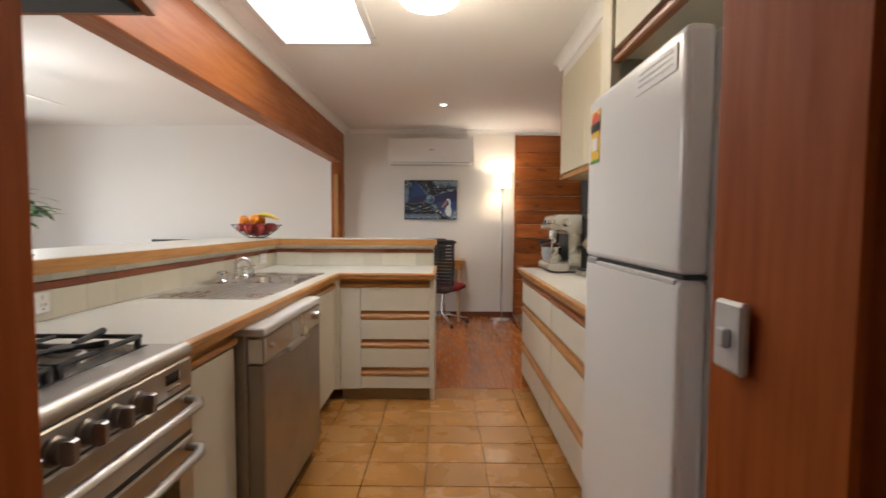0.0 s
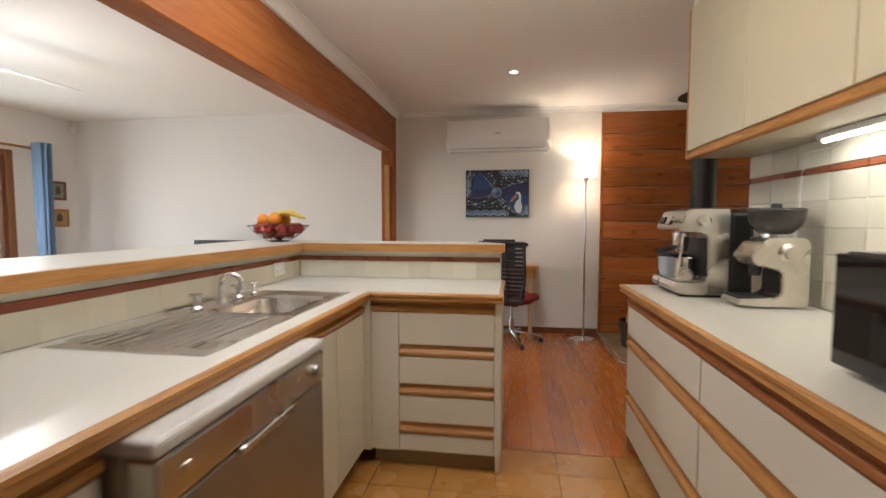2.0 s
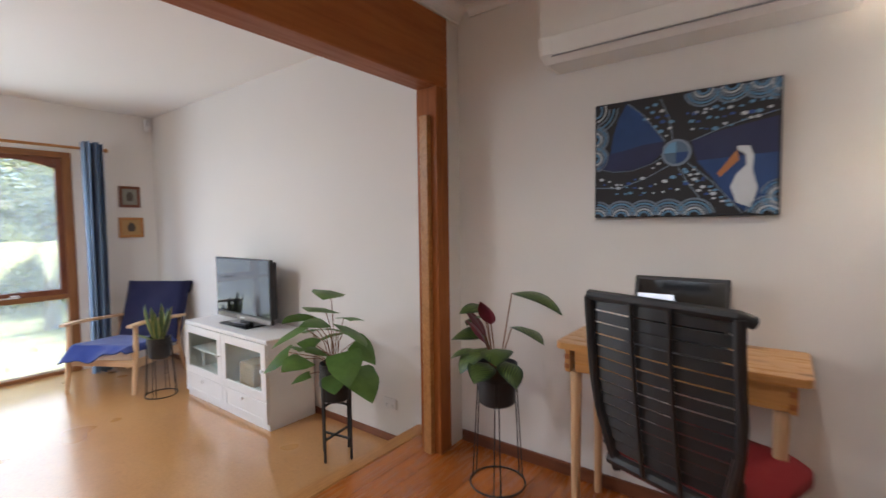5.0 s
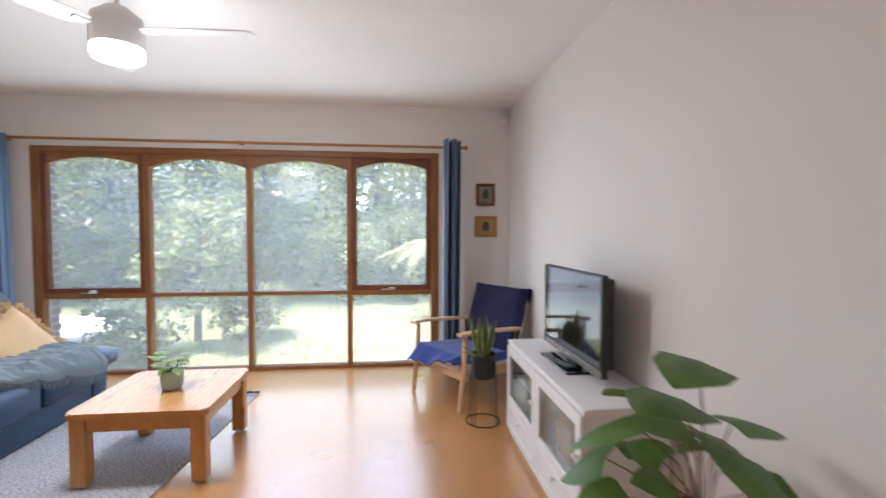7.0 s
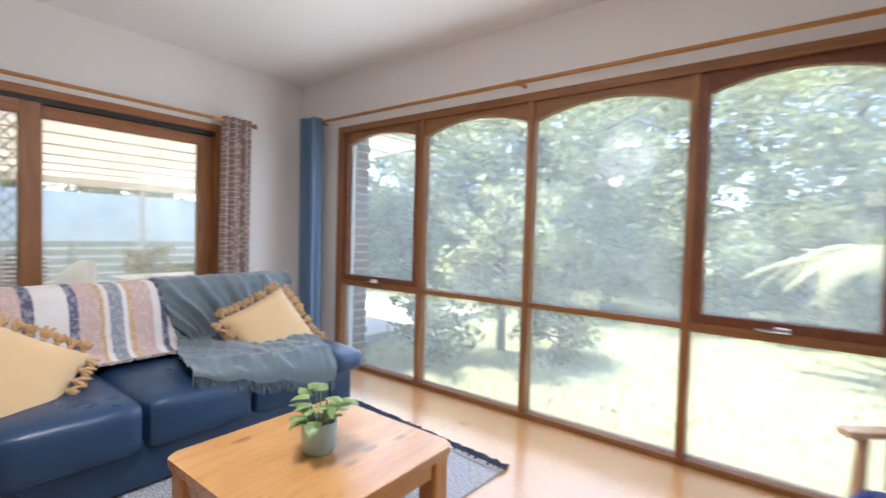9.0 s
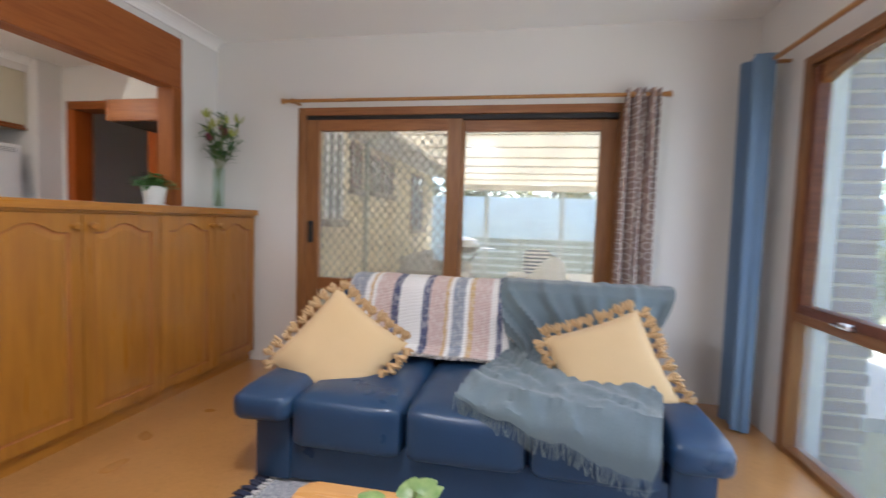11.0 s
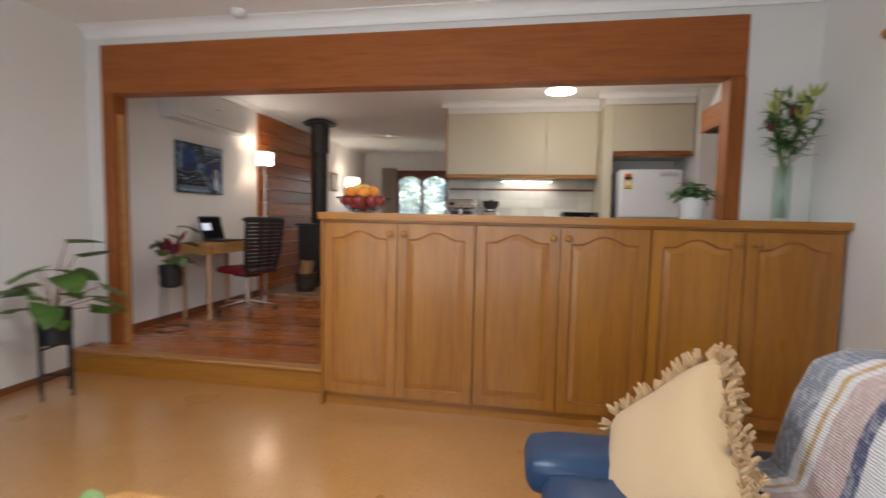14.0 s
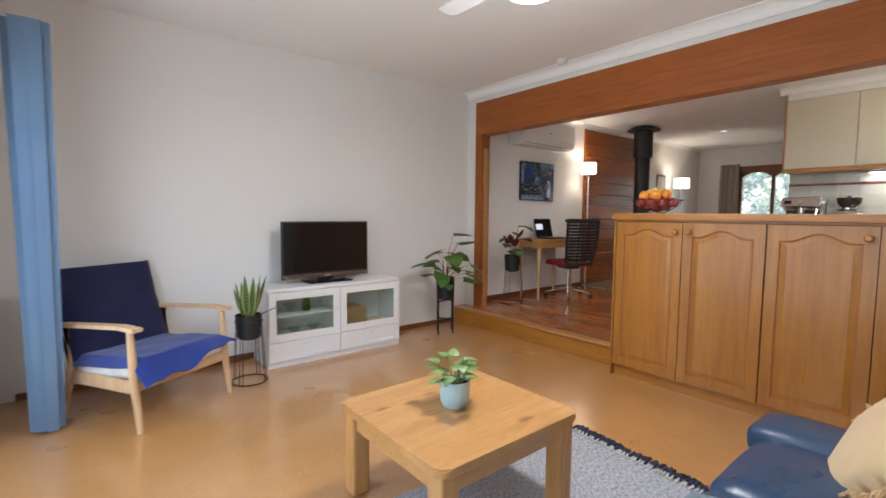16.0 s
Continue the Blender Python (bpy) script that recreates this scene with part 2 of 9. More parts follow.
BLACKGLOSS = plain("gloss_black_glass", (0.008, 0.008, 0.009), 0.06, fine=10, amount=0.1, relief=0.0, grain=0.02)
FLUE = plain("matt_black_flue_paint", (0.022, 0.021, 0.021), 0.5, fine=90, amount=0.25)
GREYPL = plain("grey_plastic", (0.30, 0.31, 0.33), 0.4, fine=100)
WHITEAPP = plain("white_appliance_enamel", (0.80, 0.80, 0.79), 0.25, fine=60, coarse=2, amount=0.02, relief=0.0, grain=0.02)
WHITEPL = plain("white_plastic", (0.78, 0.77, 0.75), 0.4, fine=60, amount=0.04)
WHITECAB = plain("white_painted_wood", (0.80, 0.79, 0.78), 0.38, fine=90, coarse=4, amount=0.04, relief=0.06)
# window panes carry the whitish haze layer that washes out the view
GLASS = glass("window_glass", (0.97, 0.98, 0.97), veil=0.20)
CLEAR = glass("clear_glass", (0.9, 0.95, 0.92))
LIGHTGLOW = glow("lit_white_diffuser", (1.0, 0.93, 0.8), 1.3)
SKYGLOW = glow("skylight_diffuser", (0.95, 0.98, 1.0), 0.6)
SHADEGLOW = glow("lit_lamp_shade", (1.0, 0.86, 0.66), 0.5)
STRIPGLOW = glow("lit_fluorescent_tube", (1.0, 0.95, 0.82), 1.0)

# cork floor: warm tan granules under a worn gloss
CORK, nt, b = shader("cork_floor", 0.3)
vec = coords(nt)
granule = ramp(nt, noise_tex(nt, vec, 55, 3, 0.6), [(0.3, (0.43, 0.205, 0.058)), (0.7, (0.55, 0.285, 0.095))])
cloud = ramp(nt, noise_tex(nt, vec, 4.5, 4, 0.6), [(0.25, (0.44, 0.215, 0.062)), (0.75, (0.545, 0.285, 0.094))])
gr = mixed(nt, 0.5, granule, cloud)
nt.links.new(mixed(nt, ramp(nt, noise_tex(nt, vec, 26, 3), [(0.58, (0, 0, 0)), (0.74, (0.28,) * 3)]), gr, (0.30, 0.135, 0.038)), b.inputs["Base Color"])
nt.links.new(ramp(nt, noise_tex(nt, vec, 1.6, 2), [(0.3, (0.27,) * 3), (0.7, (0.33,) * 3)]), b.inputs["Roughness"])
b.inputs["Coat Weight"].default_value, b.inputs["Coat Roughness"].default_value = 1.0, 0.2
b.inputs["Coat IOR"].default_value = 1.75

# ---- building helpers ----
ROOT = {}


def thing(name, label, category, at=(0, 0, 0), rz=0.0, group="", kind="", world_coords=False):
    ob = new(name)
    ob.empty_display_size = 0.1
    ob.matrix_basis = pose(*at, 0, 0, rz)
    tagged(ob, label, category, group, kind)
    ROOT[ob] = pose(*at, 0, 0, rz).inverted() if world_coords else None
    return ob


def root_of(ob):
    while ob.parent:
        ob = ob.parent
    return ob


def mesh_of(name, bm, material, smooth=False):
    me = bpy.data.meshes.new(name)
    bmesh.ops.recalc_face_normals(bm, faces=bm.faces)
    bm.to_mesh(me)
    bm.free()
    for m in (material if isinstance(material, (list, tuple)) else [material]):
        me.materials.append(m)
    if smooth:
        me.polygons.foreach_set("use_smooth", [True] * len(me.polygons))
        me.set_sharp_from_angle(angle=radians(40))
    me.update()
    return me


def part(name, bm, material, parent, label="", smooth=False):
    """One mesh under a thing or a part; coordinates are those of the thing."""
    inv = ROOT.get(root_of(parent))
    if inv is not None:
        bm.transform(inv)
    ob = new(name, mesh_of(name, bm, material, smooth))
    ob.parent = parent
    return tagged(ob, label)


def solo(name, bm, material, label, category="", kind="", group="", smooth=False):
    """A top-level thing of a single mesh, in world coordinates."""
    ob = new(name, mesh_of(name, bm, material, smooth))
    ROOT[ob] = None
    return tagged(ob, label, category, group, kind)


def box(x0, y0, z0, x1, y1, z1, bevel=0.0, bm=None, seg=1, m=None):
    bm = bm or bmesh.new()
    r = bmesh.ops.create_cube(bm, size=1)["verts"]
    mat = Matrix.Translation(((x0 + x1) / 2, (y0 + y1) / 2, (z0 + z1) / 2)) @ Matrix.Diagonal((abs(x1 - x0), abs(y1 - y0), abs(z1 - z0), 1))
    bmesh.ops.transform(bm, matrix=mat, verts=r)
    if bevel:
        es = {e for v in r for e in v.link_edges}
        out = bmesh.ops.bevel(bm, geom=list(es), offset=bevel, segments=seg, affect="EDGES", profile=0.5)
        r = out["verts"]
    if m is not None:
        bmesh.ops.transform(bm, matrix=m, verts=list({v for v in r if v.is_valid}))
    return bm


def poly(points, z0, z1, bm=None, axis="z"):
    """A prism over a polygon: points in the plane across the axis."""
    bm = bm or bmesh.new()
    put = {"z": lambda a, b, c: (a, b, c), "x": lambda a, b, c: (c, a, b), "y": lambda a, b, c: (a, c, b)}[axis]
    lo, hi = [bm.verts.new(put(a, b, z0)) for a, b in points], [bm.verts.new(put(a, b, z1)) for a, b in points]
    n = len(points)
    bm.faces.new(lo[::-1]), bm.faces.new(hi)
    for i in range(n):
        bm.faces.new((lo[i], lo[(i + 1) % n], hi[(i + 1) % n], hi[i]))
    return bm


def lathe(profile, at=(0, 0, 0), seg=24, bm=None, m=None):
    """A turned shape: profile of (radius, height)."""
    bm = bm or bmesh.new()
    rings, made = [], []
    for r, z in profile:
        if r < 1e-5:
            rings.append([bm.verts.new((at[0], at[1], at[2] + z))])
        else:
            rings.append([bm.verts.new((at[0] + r * math.cos(a), at[1] + r * math.sin(a), at[2] + z)) for a in (2 * math.pi * i / seg for i in range(seg))])
        made += rings[-1]
    for a, c in zip(rings, rings[1:]):
        for i in range(seg):
            j = (i + 1) % seg
            if len(a) == 1 and len(c) == 1:
                break
            f = [a[0], c[i], c[j]] if len(a) == 1 else ([a[i], c[0], a[j]] if len(c) == 1 else [a[i], a[j], c[j], c[i]])
            bm.faces.new(f)
    if m is not None:
        bmesh.ops.transform(bm, matrix=m, verts=made)
    return bm


def tube(points, radius, seg=8, bm=None, closed=False, flat=1.0):
    """A round bar along points; radius may be a list."""
    bm = bm or bmesh.new()
    pts = [Vector(p) for p in points]
    n = len(pts)
    rings = []
    up = Vector((0, 0, 1))
    for i, p in enumerate(pts):
        d = (pts[(i + 1) % n] - pts[i - 1]) if closed else (pts[min(i + 1, n - 1)] - pts[max(i - 1, 0)])
        d.normalize()
        side = d.cross(up)
        if side.length < 0.05:
            side = d.cross(Vector((1, 0, 0)))
        side.normalize()
        top = side.cross(d)
        r = radius[i] if isinstance(radius, (list, tuple)) else radius
        rings.append([bm.verts.new(p + side * (r * math.cos(a)) + top * (r * flat * math.sin(a))) for a in (2 * math.pi * k / seg for k in range(seg))])
    pairs = list(zip(rings, rings[1:])) + ([(rings[-1], rings[0])] if closed else [])
    for a, c in pairs:
        for k in range(seg):
            bm.faces.new((a[k], a[(k + 1) % seg], c[(k + 1) % seg], c[k]))
    if not closed:
        bm.faces.new(rings[0][::-1]), bm.faces.new(rings[-1])
    return bm


def grid(nx, ny, fn, bm=None, thick=0.0):
    """A sheet of nx by ny cells; fn(u, v) gives the place."""
    bm = bm or bmesh.new()
    vs = [[bm.verts.new(fn(i / nx, j / ny)) for j in range(ny + 1)] for i in range(nx + 1)]
    fs = [bm.faces.new((vs[i][j], vs[i + 1][j], vs[i + 1][j + 1], vs[i][j + 1])) for i in range(nx) for j in range(ny)]
    if thick:
        for f in fs:
            f.normal_update()
        bk = []
        for i in range(nx + 1):
            row = []
            for j in range(ny + 1):
                n = Vector((0, 0, 0))
                for f in vs[i][j].link_faces:
                    n += f.normal
                row.append(bm.verts.new(vs[i][j].co - n.normalized() * thick))
            bk.append(row)
        for i in range(nx):
            for j in range(ny):
                bm.faces.new((bk[i][j], bk[i][j + 1], bk[i + 1][j + 1], bk[i + 1][j]))
            bm.faces.new((vs[i][0], bk[i][0], bk[i + 1][0], vs[i + 1][0]))
            bm.faces.new((vs[i][ny], vs[i + 1][ny], bk[i + 1][ny], bk[i][ny]))
        for j in range(ny):
            bm.faces.new((vs[0][j], vs[0][j + 1], bk[0][j + 1], bk[0][j]))
            bm.faces.new((vs[nx][j], bk[nx][j], bk[nx][j + 1], vs[nx][j + 1]))
    return bm


def circle_pts(cx, cy, r, n=24, a0=0.0, a1=2 * math.pi):
    return [(cx + r * math.cos(a0 + (a1 - a0) * i / n), cy + r * math.sin(a0 + (a1 - a0) * i / n)) for i in range(n + (a1 - a0 < 6.28))]


def round_rect(x0, y0, x1, y1, r, n=5):
    out = []
    for cx, cy, a in ((x1 - r, y1 - r, 0), (x0 + r, y1 - r, 90), (x0 + r, y0 + r, 180), (x1 - r, y0 + r, 270)):
        out += [(cx + r * math.cos(radians(a + 90 * i / n)), cy + r * math.sin(radians(a + 90 * i / n))) for i in range(n + 1)]
    return out

# ---- structure ----
CZ = 2.47          # ceilings
LF = -0.18         # living room floor
NY, SY = 6.36, 1.15    # living room's north and south walls
WX, EX = -5.225, 5.45  # window wall, far wall of the lounge


def struct(name, bm, material, label, category="wall"):
    return solo(name, bm, material, label, category, "structure")


struct("wall_north", box(WX - 0.25, NY, LF - 0.1, EX + 0.25, NY + 0.2, 2.7), WALL, "warm white painted plaster wall")
bm = box(WX - 0.22, SY - 0.25, LF - 0.1, WX, 1.72, 2.7)
box(WX - 0.22, 5.61, LF - 0.1, WX, NY, 2.7, bm=bm)
box(WX - 0.22, 1.72, 2.045, WX, 5.61, 2.7, bm=bm)
struct("wall_west", bm, WALL, "warm white plaster wall around the big window")
bm = box(WX, SY - 0.2, LF - 0.1, -4.42, SY, 2.7)
box(-1.83, SY - 0.2, LF - 0.1, -0.97, SY, 2.7, bm=bm)
box(-4.42, SY - 0.2, 1.965, -1.83, SY, 2.7, bm=bm)
struct("wall_south", bm, WALL, "warm white plaster wall around the sliding door")
bm = box(-1.07, SY, LF - 0.1, -0.97, 1.56, 2.7)
box(-1.065, 1.56, 2.385, -0.955, NY, 2.7, bm=bm)
box(-1.075, 6.23, LF - 0.1, -0.96, NY, 2.385, bm=bm)
struct("wall_divider", bm, WALL, "white plaster wall between kitchen and living room")
# doorway wall behind the first steps
bm = box(-1.2, 0.72, -0.1, -0.20, 0.89, 2.7)
box(0.77, 0.72, -0.1, 1.78, 0.89, 2.7, bm=bm)
box(-0.20, 0.72, 2.10, 0.77, 0.89, 2.7, bm=bm)
struct("wall_doorway", bm, WALL, "white plaster wall with the kitchen doorway")
struct("wall_kitchen_east", box(1.58, 0.89, -0.1, 1.70, 3.84, 2.7), WALL, "plaster wall behind the kitchen bench")
struct("wall_kitchen_west", box(-1.07, 0.89, -0.1, -0.97, SY, 2.7), WALL, "plaster wall beside the cooker")
bm = box(EX, 0.6, -0.1, EX + 0.2, 3.95, 2.7)
box(EX, 5.62, -0.1, EX + 0.2, NY, 2.7, bm=bm)
box(EX, 3.95, -0.1, EX + 0.2, 5.62, 0.75, bm=bm)
box(EX, 3.95, 2.08, EX + 0.2, 5.62, 2.7, bm=bm)
struct("wall_east", bm, WALL, "plaster wall of the far lounge with a window")
struct("wall_lounge_south", box(1.70, 0.6, -0.1, EX, 0.8, 2.7), WALL, "plaster wall of the far lounge")
bm = box(-1.3, -2.2, -0.1, -1.2, 0.89, 2.7)
box(1.78, -2.2, -0.1, 1.88, 0.72, 2.7, bm=bm)
box(-1.3, -2.3, -0.1, -0.1, -2.2, 2.7, bm=bm)
box(0.9, -2.3, -0.1, 1.88, -2.2, 2.7, bm=bm)
box(-0.1, -2.3, 2.06, 0.9, -2.2, 2.7, bm=bm)
struct("wall_hall", bm, WALL, "plain plaster walls of the hall")

# ceilings; the kitchen one is open under the skylight
SKX0, SKX1, SKY0, SKY1 = -0.72, -0.14, 2.20, 3.49
bm = box(-0.955, 0.5, CZ, SKX0, 6.4, CZ + 0.12)
box(SKX1, 0.5, CZ, EX + 0.2, 6.4, CZ + 0.12, bm=bm)
box(SKX0, 0.5, CZ, SKX1, SKY0, CZ + 0.12, bm=bm)
box(SKX0, SKY1, CZ, SKX1, 6.4, CZ + 0.12, bm=bm)
box(-1.3, -2.3, CZ, 1.9, 0.5, CZ + 0.12, bm=bm)
struct("ceiling", bm, CEIL, "matt white plasterboard ceiling of the kitchen", "ceiling")
struct("ceiling_living", box(WX - 0.2, SY - 0.2, CZ + 0.05, -1.065, NY, CZ + 0.17), CEIL, "matt white plasterboard ceiling of the living room", "ceiling")
roof_over = box(WX - 0.6, SY - 0.25, 2.72, -1.0, NY + 0.5, 2.80)
box(-1.0, -2.4, 2.72, SKX0 - 0.05, NY + 0.5, 2.80, bm=roof_over)
box(SKX1 + 0.05, -2.4, 2.72, EX + 0.7, NY + 0.5, 2.80, bm=roof_over)
box(SKX0 - 0.05, -2.4, 2.72, SKX1 + 0.05, SKY0 - 0.05, 2.80, bm=roof_over)
box(SKX0 - 0.05, SKY1 + 0.05, 2.72, SKX1 + 0.05, NY + 0.5, 2.80, bm=roof_over)
struct("roof", roof_over, plain("grey_roof_sheet", (0.25, 0.26, 0.26), 0.6), "grey sheet roof with eaves over the house", "roof")

# skylight shaft, diffuser and frame
sk = thing("skylight", "white framed skylight with a bright diffuser", "skylight", ((SKX0 + SKX1) / 2, (SKY0 + SKY1) / 2, CZ), kind="structure", world_coords=True)
bm = box(SKX0 - 0.02, SKY0 - 0.02, CZ + 0.002, SKX0, SKY1 + 0.02, 2.72)
box(SKX1, SKY0 - 0.02, CZ + 0.002, SKX1 + 0.02, SKY1 + 0.02, 2.72, bm=bm)
box(SKX0, SKY0 - 0.02, CZ + 0.002, SKX1, SKY0, 2.72, bm=bm)
box(SKX0, SKY1, CZ + 0.002, SKX1, SKY1 + 0.02, 2.72, bm=bm)
part("shaft", bm, TRIMWHITE, sk)
bm = bmesh.new()
for a in ((SKX0 - 0.05, SKY0 - 0.05, SKX0, SKY1 + 0.05), (SKX1, SKY0 - 0.05, SKX1 + 0.05, SKY1 + 0.05), (SKX0, SKY0 - 0.05, SKX1, SKY0), (SKX0, SKY1, SKX1, SKY1 + 0.05)):
    box(a[0], a[1], CZ - 0.012, a[2], a[3], CZ - 0.001, 0.003, bm)
part("frame", bm, TRIMWHITE, sk)
part("diffuser", box(SKX0 + 0.003, SKY0 + 0.003, 2.69, SKX1 - 0.003, SKY1 - 0.003, 2.70), SKYGLOW, sk, "glowing white skylight diffuser")


def cornice(points, z, name="cornice", s=0.07):
    """A cove along a straight run: points are ((x, y), (x, y), inward normal)."""
    (x0, y0), (x1, y1), (nx, ny) = points
    bm = bmesh.new()
    prof = [(0, 0), (0, -s), (0.008, -s)] + [(s - (s - 0.008) * math.cos(a), -s + (s - 0.008) * math.sin(a)) for a in (radians(15 * i) for i in range(1, 6))] + [(s, -0.008), (s, 0)]
    rings = [[bm.verts.new((x + nx * d, y + ny * d, z + h)) for d, h in prof] for x, y in ((x0, y0), (x1, y1))]
    n = len(prof)
    for i in range(n):
        bm.faces.new((rings[0][i], rings[0][(i + 1) % n], rings[1][(i + 1) % n], rings[1][i]))
    bm.faces.new(rings[0][::-1]), bm.faces.new(rings[1])
    return struct(name, bm, CEIL, "white plaster cove cornice", "cornice")


cornice(((-0.953, 0.9), (-0.953, NY - 0.003), (1, 0)), CZ - 0.001)
cornice(((-0.88, NY - 0.002), (EX, NY - 0.002), (0, -1)), CZ - 0.001, s=0.05)
cornice(((-1.077, SY + 0.01), (-1.077, NY - 0.002), (-1, 0)), CZ + 0.049, s=0.085)

# floors
struct("floor", box(WX - 0.1, SY - 0.2, LF - 0.12, -0.97, NY, LF), CORK, "honey cork tile floor with a satin sheen", "floor")
slab = struct("floor_kitchen", box(-1.25, -2.3, -0.12, EX, NY, -0.012), GROUT, "raised slab under the kitchen and dining floor", "floor")
step = thing("step", "pale timber step up to the dining floor", "step", (-1.26, 5.2, LF), kind="structure", world_coords=True)
part("riser", box(-1.275, 4.20, LF, -1.252, NY - 0.002, -0.02), MAPLEY, step)
part("nosing", box(-1.30, 4.20, -0.02, -1.20, NY - 0.002, 0.004, 0.006), OAKY, step, "rounded honey timber nosing")

# timber beam and posts of the opening
opening = thing("opening_frame", "red-brown stained timber beam and posts of the wide opening", "beam", (-1.01, 3.9, 0), kind="structure", world_coords=True)
part("beam", box(-1.085, 1.56, 2.01, -0.94, 6.23, 2.385, 0.006), BEAM, opening)
part("post", box(-1.085, 1.555, 1.117, -0.94, 1.652, 2.012, 0.006), BEAMZ, opening)
part("post", box(-1.085, 6.13, 0.0, -0.94, 6.23, 2.012, 0.006), BEAMZ, opening)
part("lining", box(-1.04, 6.10, 0.0, -0.985, 6.135, 1.86, 0.004), OAKY, opening, "paler timber lining strip")

# kitchen doorway jambs
frame_k = thing("door_frame", "red-brown stained timber door frame", "door frame", (0.28, 0.8, 0), kind="structure", world_coords=True)
for x0, x1 in ((-0.235, -0.135), (0.706, 0.80)):
    part("jamb", box(x0, 0.70, 0.0, x1, 0.905, 2.05, 0.005), JAMBZ, frame_k)
part("head", box(-0.235, 0.70, 2.05, 0.80, 0.905, 2.13, 0.005), BEAMX, frame_k)

# unseen glazed door added at the hall's end, to light the hall and jambs
hall_door = thing("added_hall_door", "added timber door with a narrow pane that lights the hall", "door", (0.4, -2.25, 0), kind="structure", world_coords=True)
for x0, x1 in ((-0.098, 0.29), (0.51, 0.898)):
    part("stile", box(x0, -2.275, 0.0, x1, -2.225, 2.058, 0.004), BEAMZ, hall_door)
part("rail", box(0.29, -2.275, 1.95, 0.51, -2.225, 2.058, 0.004), BEAMX, hall_door)
part("rail", box(0.29, -2.275, 0.0, 0.51, -2.225, 1.5, 0.004), BEAMX, hall_door)
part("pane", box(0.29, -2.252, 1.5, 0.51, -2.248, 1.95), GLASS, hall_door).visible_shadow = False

# skirtings
struct("baseboard", box(-0.95, NY - 0.016, 0, 1.28, NY - 0.002, 0.065, 0.003), SKIRT, "thin dark timber skirting", "baseboard")
struct("baseboard_living", box(WX + 0.1, NY - 0.016, LF, -1.30, NY - 0.002, LF + 0.05, 0.003), SKIRT, "thin dark timber skirting", "baseboard")

# big window
win = thing("window_1", "wide timber window with four arched lights over low panes", "window", (WX, 3.66, LF), kind="structure", world_coords=True)
MUL = [2.747, 3.708, 4.692]
EDGE = [1.72] + MUL + [5.61]
X0, X1 = WX - 0.10, WX + 0.012
part("jamb", box(X0, 1.722, LF, X1, 1.80, 2.043, 0.004), WINWOODZ, win)
part("jamb", box(X0, 5.53, LF, X1, 5.608, 2.043, 0.004), WINWOODZ, win)
part("head", box(X0, 1.80, 1.985, X1, 5.53, 2.043, 0.004), WINWOODY, win)
part("sill", box(X0, 1.80, LF, X1 - 0.01, 5.53, LF + 0.035, 0.004), WINWOODY, win)
for y in MUL:
    part("mullion", box(X0 + 0.01, y - 0.024, LF + 0.035, X1 - 0.004, y + 0.024, 1.985, 0.004), WINWOODZ, win)
for i in range(4):
    a, c = (EDGE[i] + (0.08 if i == 0 else 0.024)), (EDGE[i + 1] - (0.08 if i == 3 else 0.024))
    sash = i in (0, 3)
    zt = 0.585 if not sash else 0.575
    part("transom", box(X0 + 0.02, a, zt, X1 - 0.008, c, zt + (0.035 if not sash else 0.05), 0.003), WINWOODY, win)
    # arched infill: spring at 1.855, crown at 1.945
    n = 14
    arch = [(a + (c - a) * k / n, 1.855 + 0.09 * math.sin(math.pi * k / n) ** 0.8) for k in range(n + 1)]
    part("arch", poly([(a, 1.986), *arch, (c, 1.986)], X0 + 0.03, X1 - 0.03, axis="x"), SKIRT if i == 3 else WINWOODY, win, "arched timber head board")
    if sash:
        m0 = 0.05
        bm = box(X0 + 0.03, a, zt + 0.05, X1 - 0.012, a + m0, 1.97, 0.003)
        box(X0 + 0.03, c - m0, zt + 0.05, X1 - 0.012, c, 1.97, 0.003, bm)
        box(X0 + 0.03, a + m0, zt + 0.05, X1 - 0.012, c - m0, zt + 0.10, 0.003, bm)
        s = part("sash", bm, SKIRT, win, "awning sash in dark timber")
        mid = (a + c) / 2
        bm = box(X1 - 0.012, mid - 0.11, zt + 0.052, X1 + 0.02, mid + 0.03, zt + 0.064, 0.003)
        box(X1 + 0.0, mid - 0.03, zt + 0.058, X1 + 0.035, mid + 0.03, zt + 0.082, 0.005, bm)
        part("winder", bm, STEEL, win, "steel window winder")
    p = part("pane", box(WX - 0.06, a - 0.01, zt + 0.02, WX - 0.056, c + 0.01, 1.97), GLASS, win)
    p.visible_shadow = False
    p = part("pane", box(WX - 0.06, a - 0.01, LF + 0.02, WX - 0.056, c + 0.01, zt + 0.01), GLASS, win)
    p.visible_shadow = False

# sliding door with a security screen
sd = thing("sliding_door", "timber sliding glass door with a diamond mesh security screen", "sliding door", (-3.12, SY, LF), kind="structure", world_coords=True)
Y0, Y1 = SY - 0.12, SY + 0.012
part("jamb", box(-1.90, Y0, LF, -1.832, Y1, 1.963, 0.004), WINWOODZ, sd)
part("jamb", box(-4.418, Y0, LF, -4.35, Y1, 1.963, 0.004), WINWOODZ, sd)
part("head", box(-4.35, Y0, 1.90, -1.90, Y1, 1.963, 0.004), WINWOODX, sd)
part("track", box(-4.35, Y0 + 0.03, 1.865, -1.90, Y1 - 0.02, 1.90), IRON, sd, "dark metal sliding track")
part("sill", box(-4.35, Y0, LF, -1.90, Y1, LF + 0.04, 0.004), WINWOODX, sd)
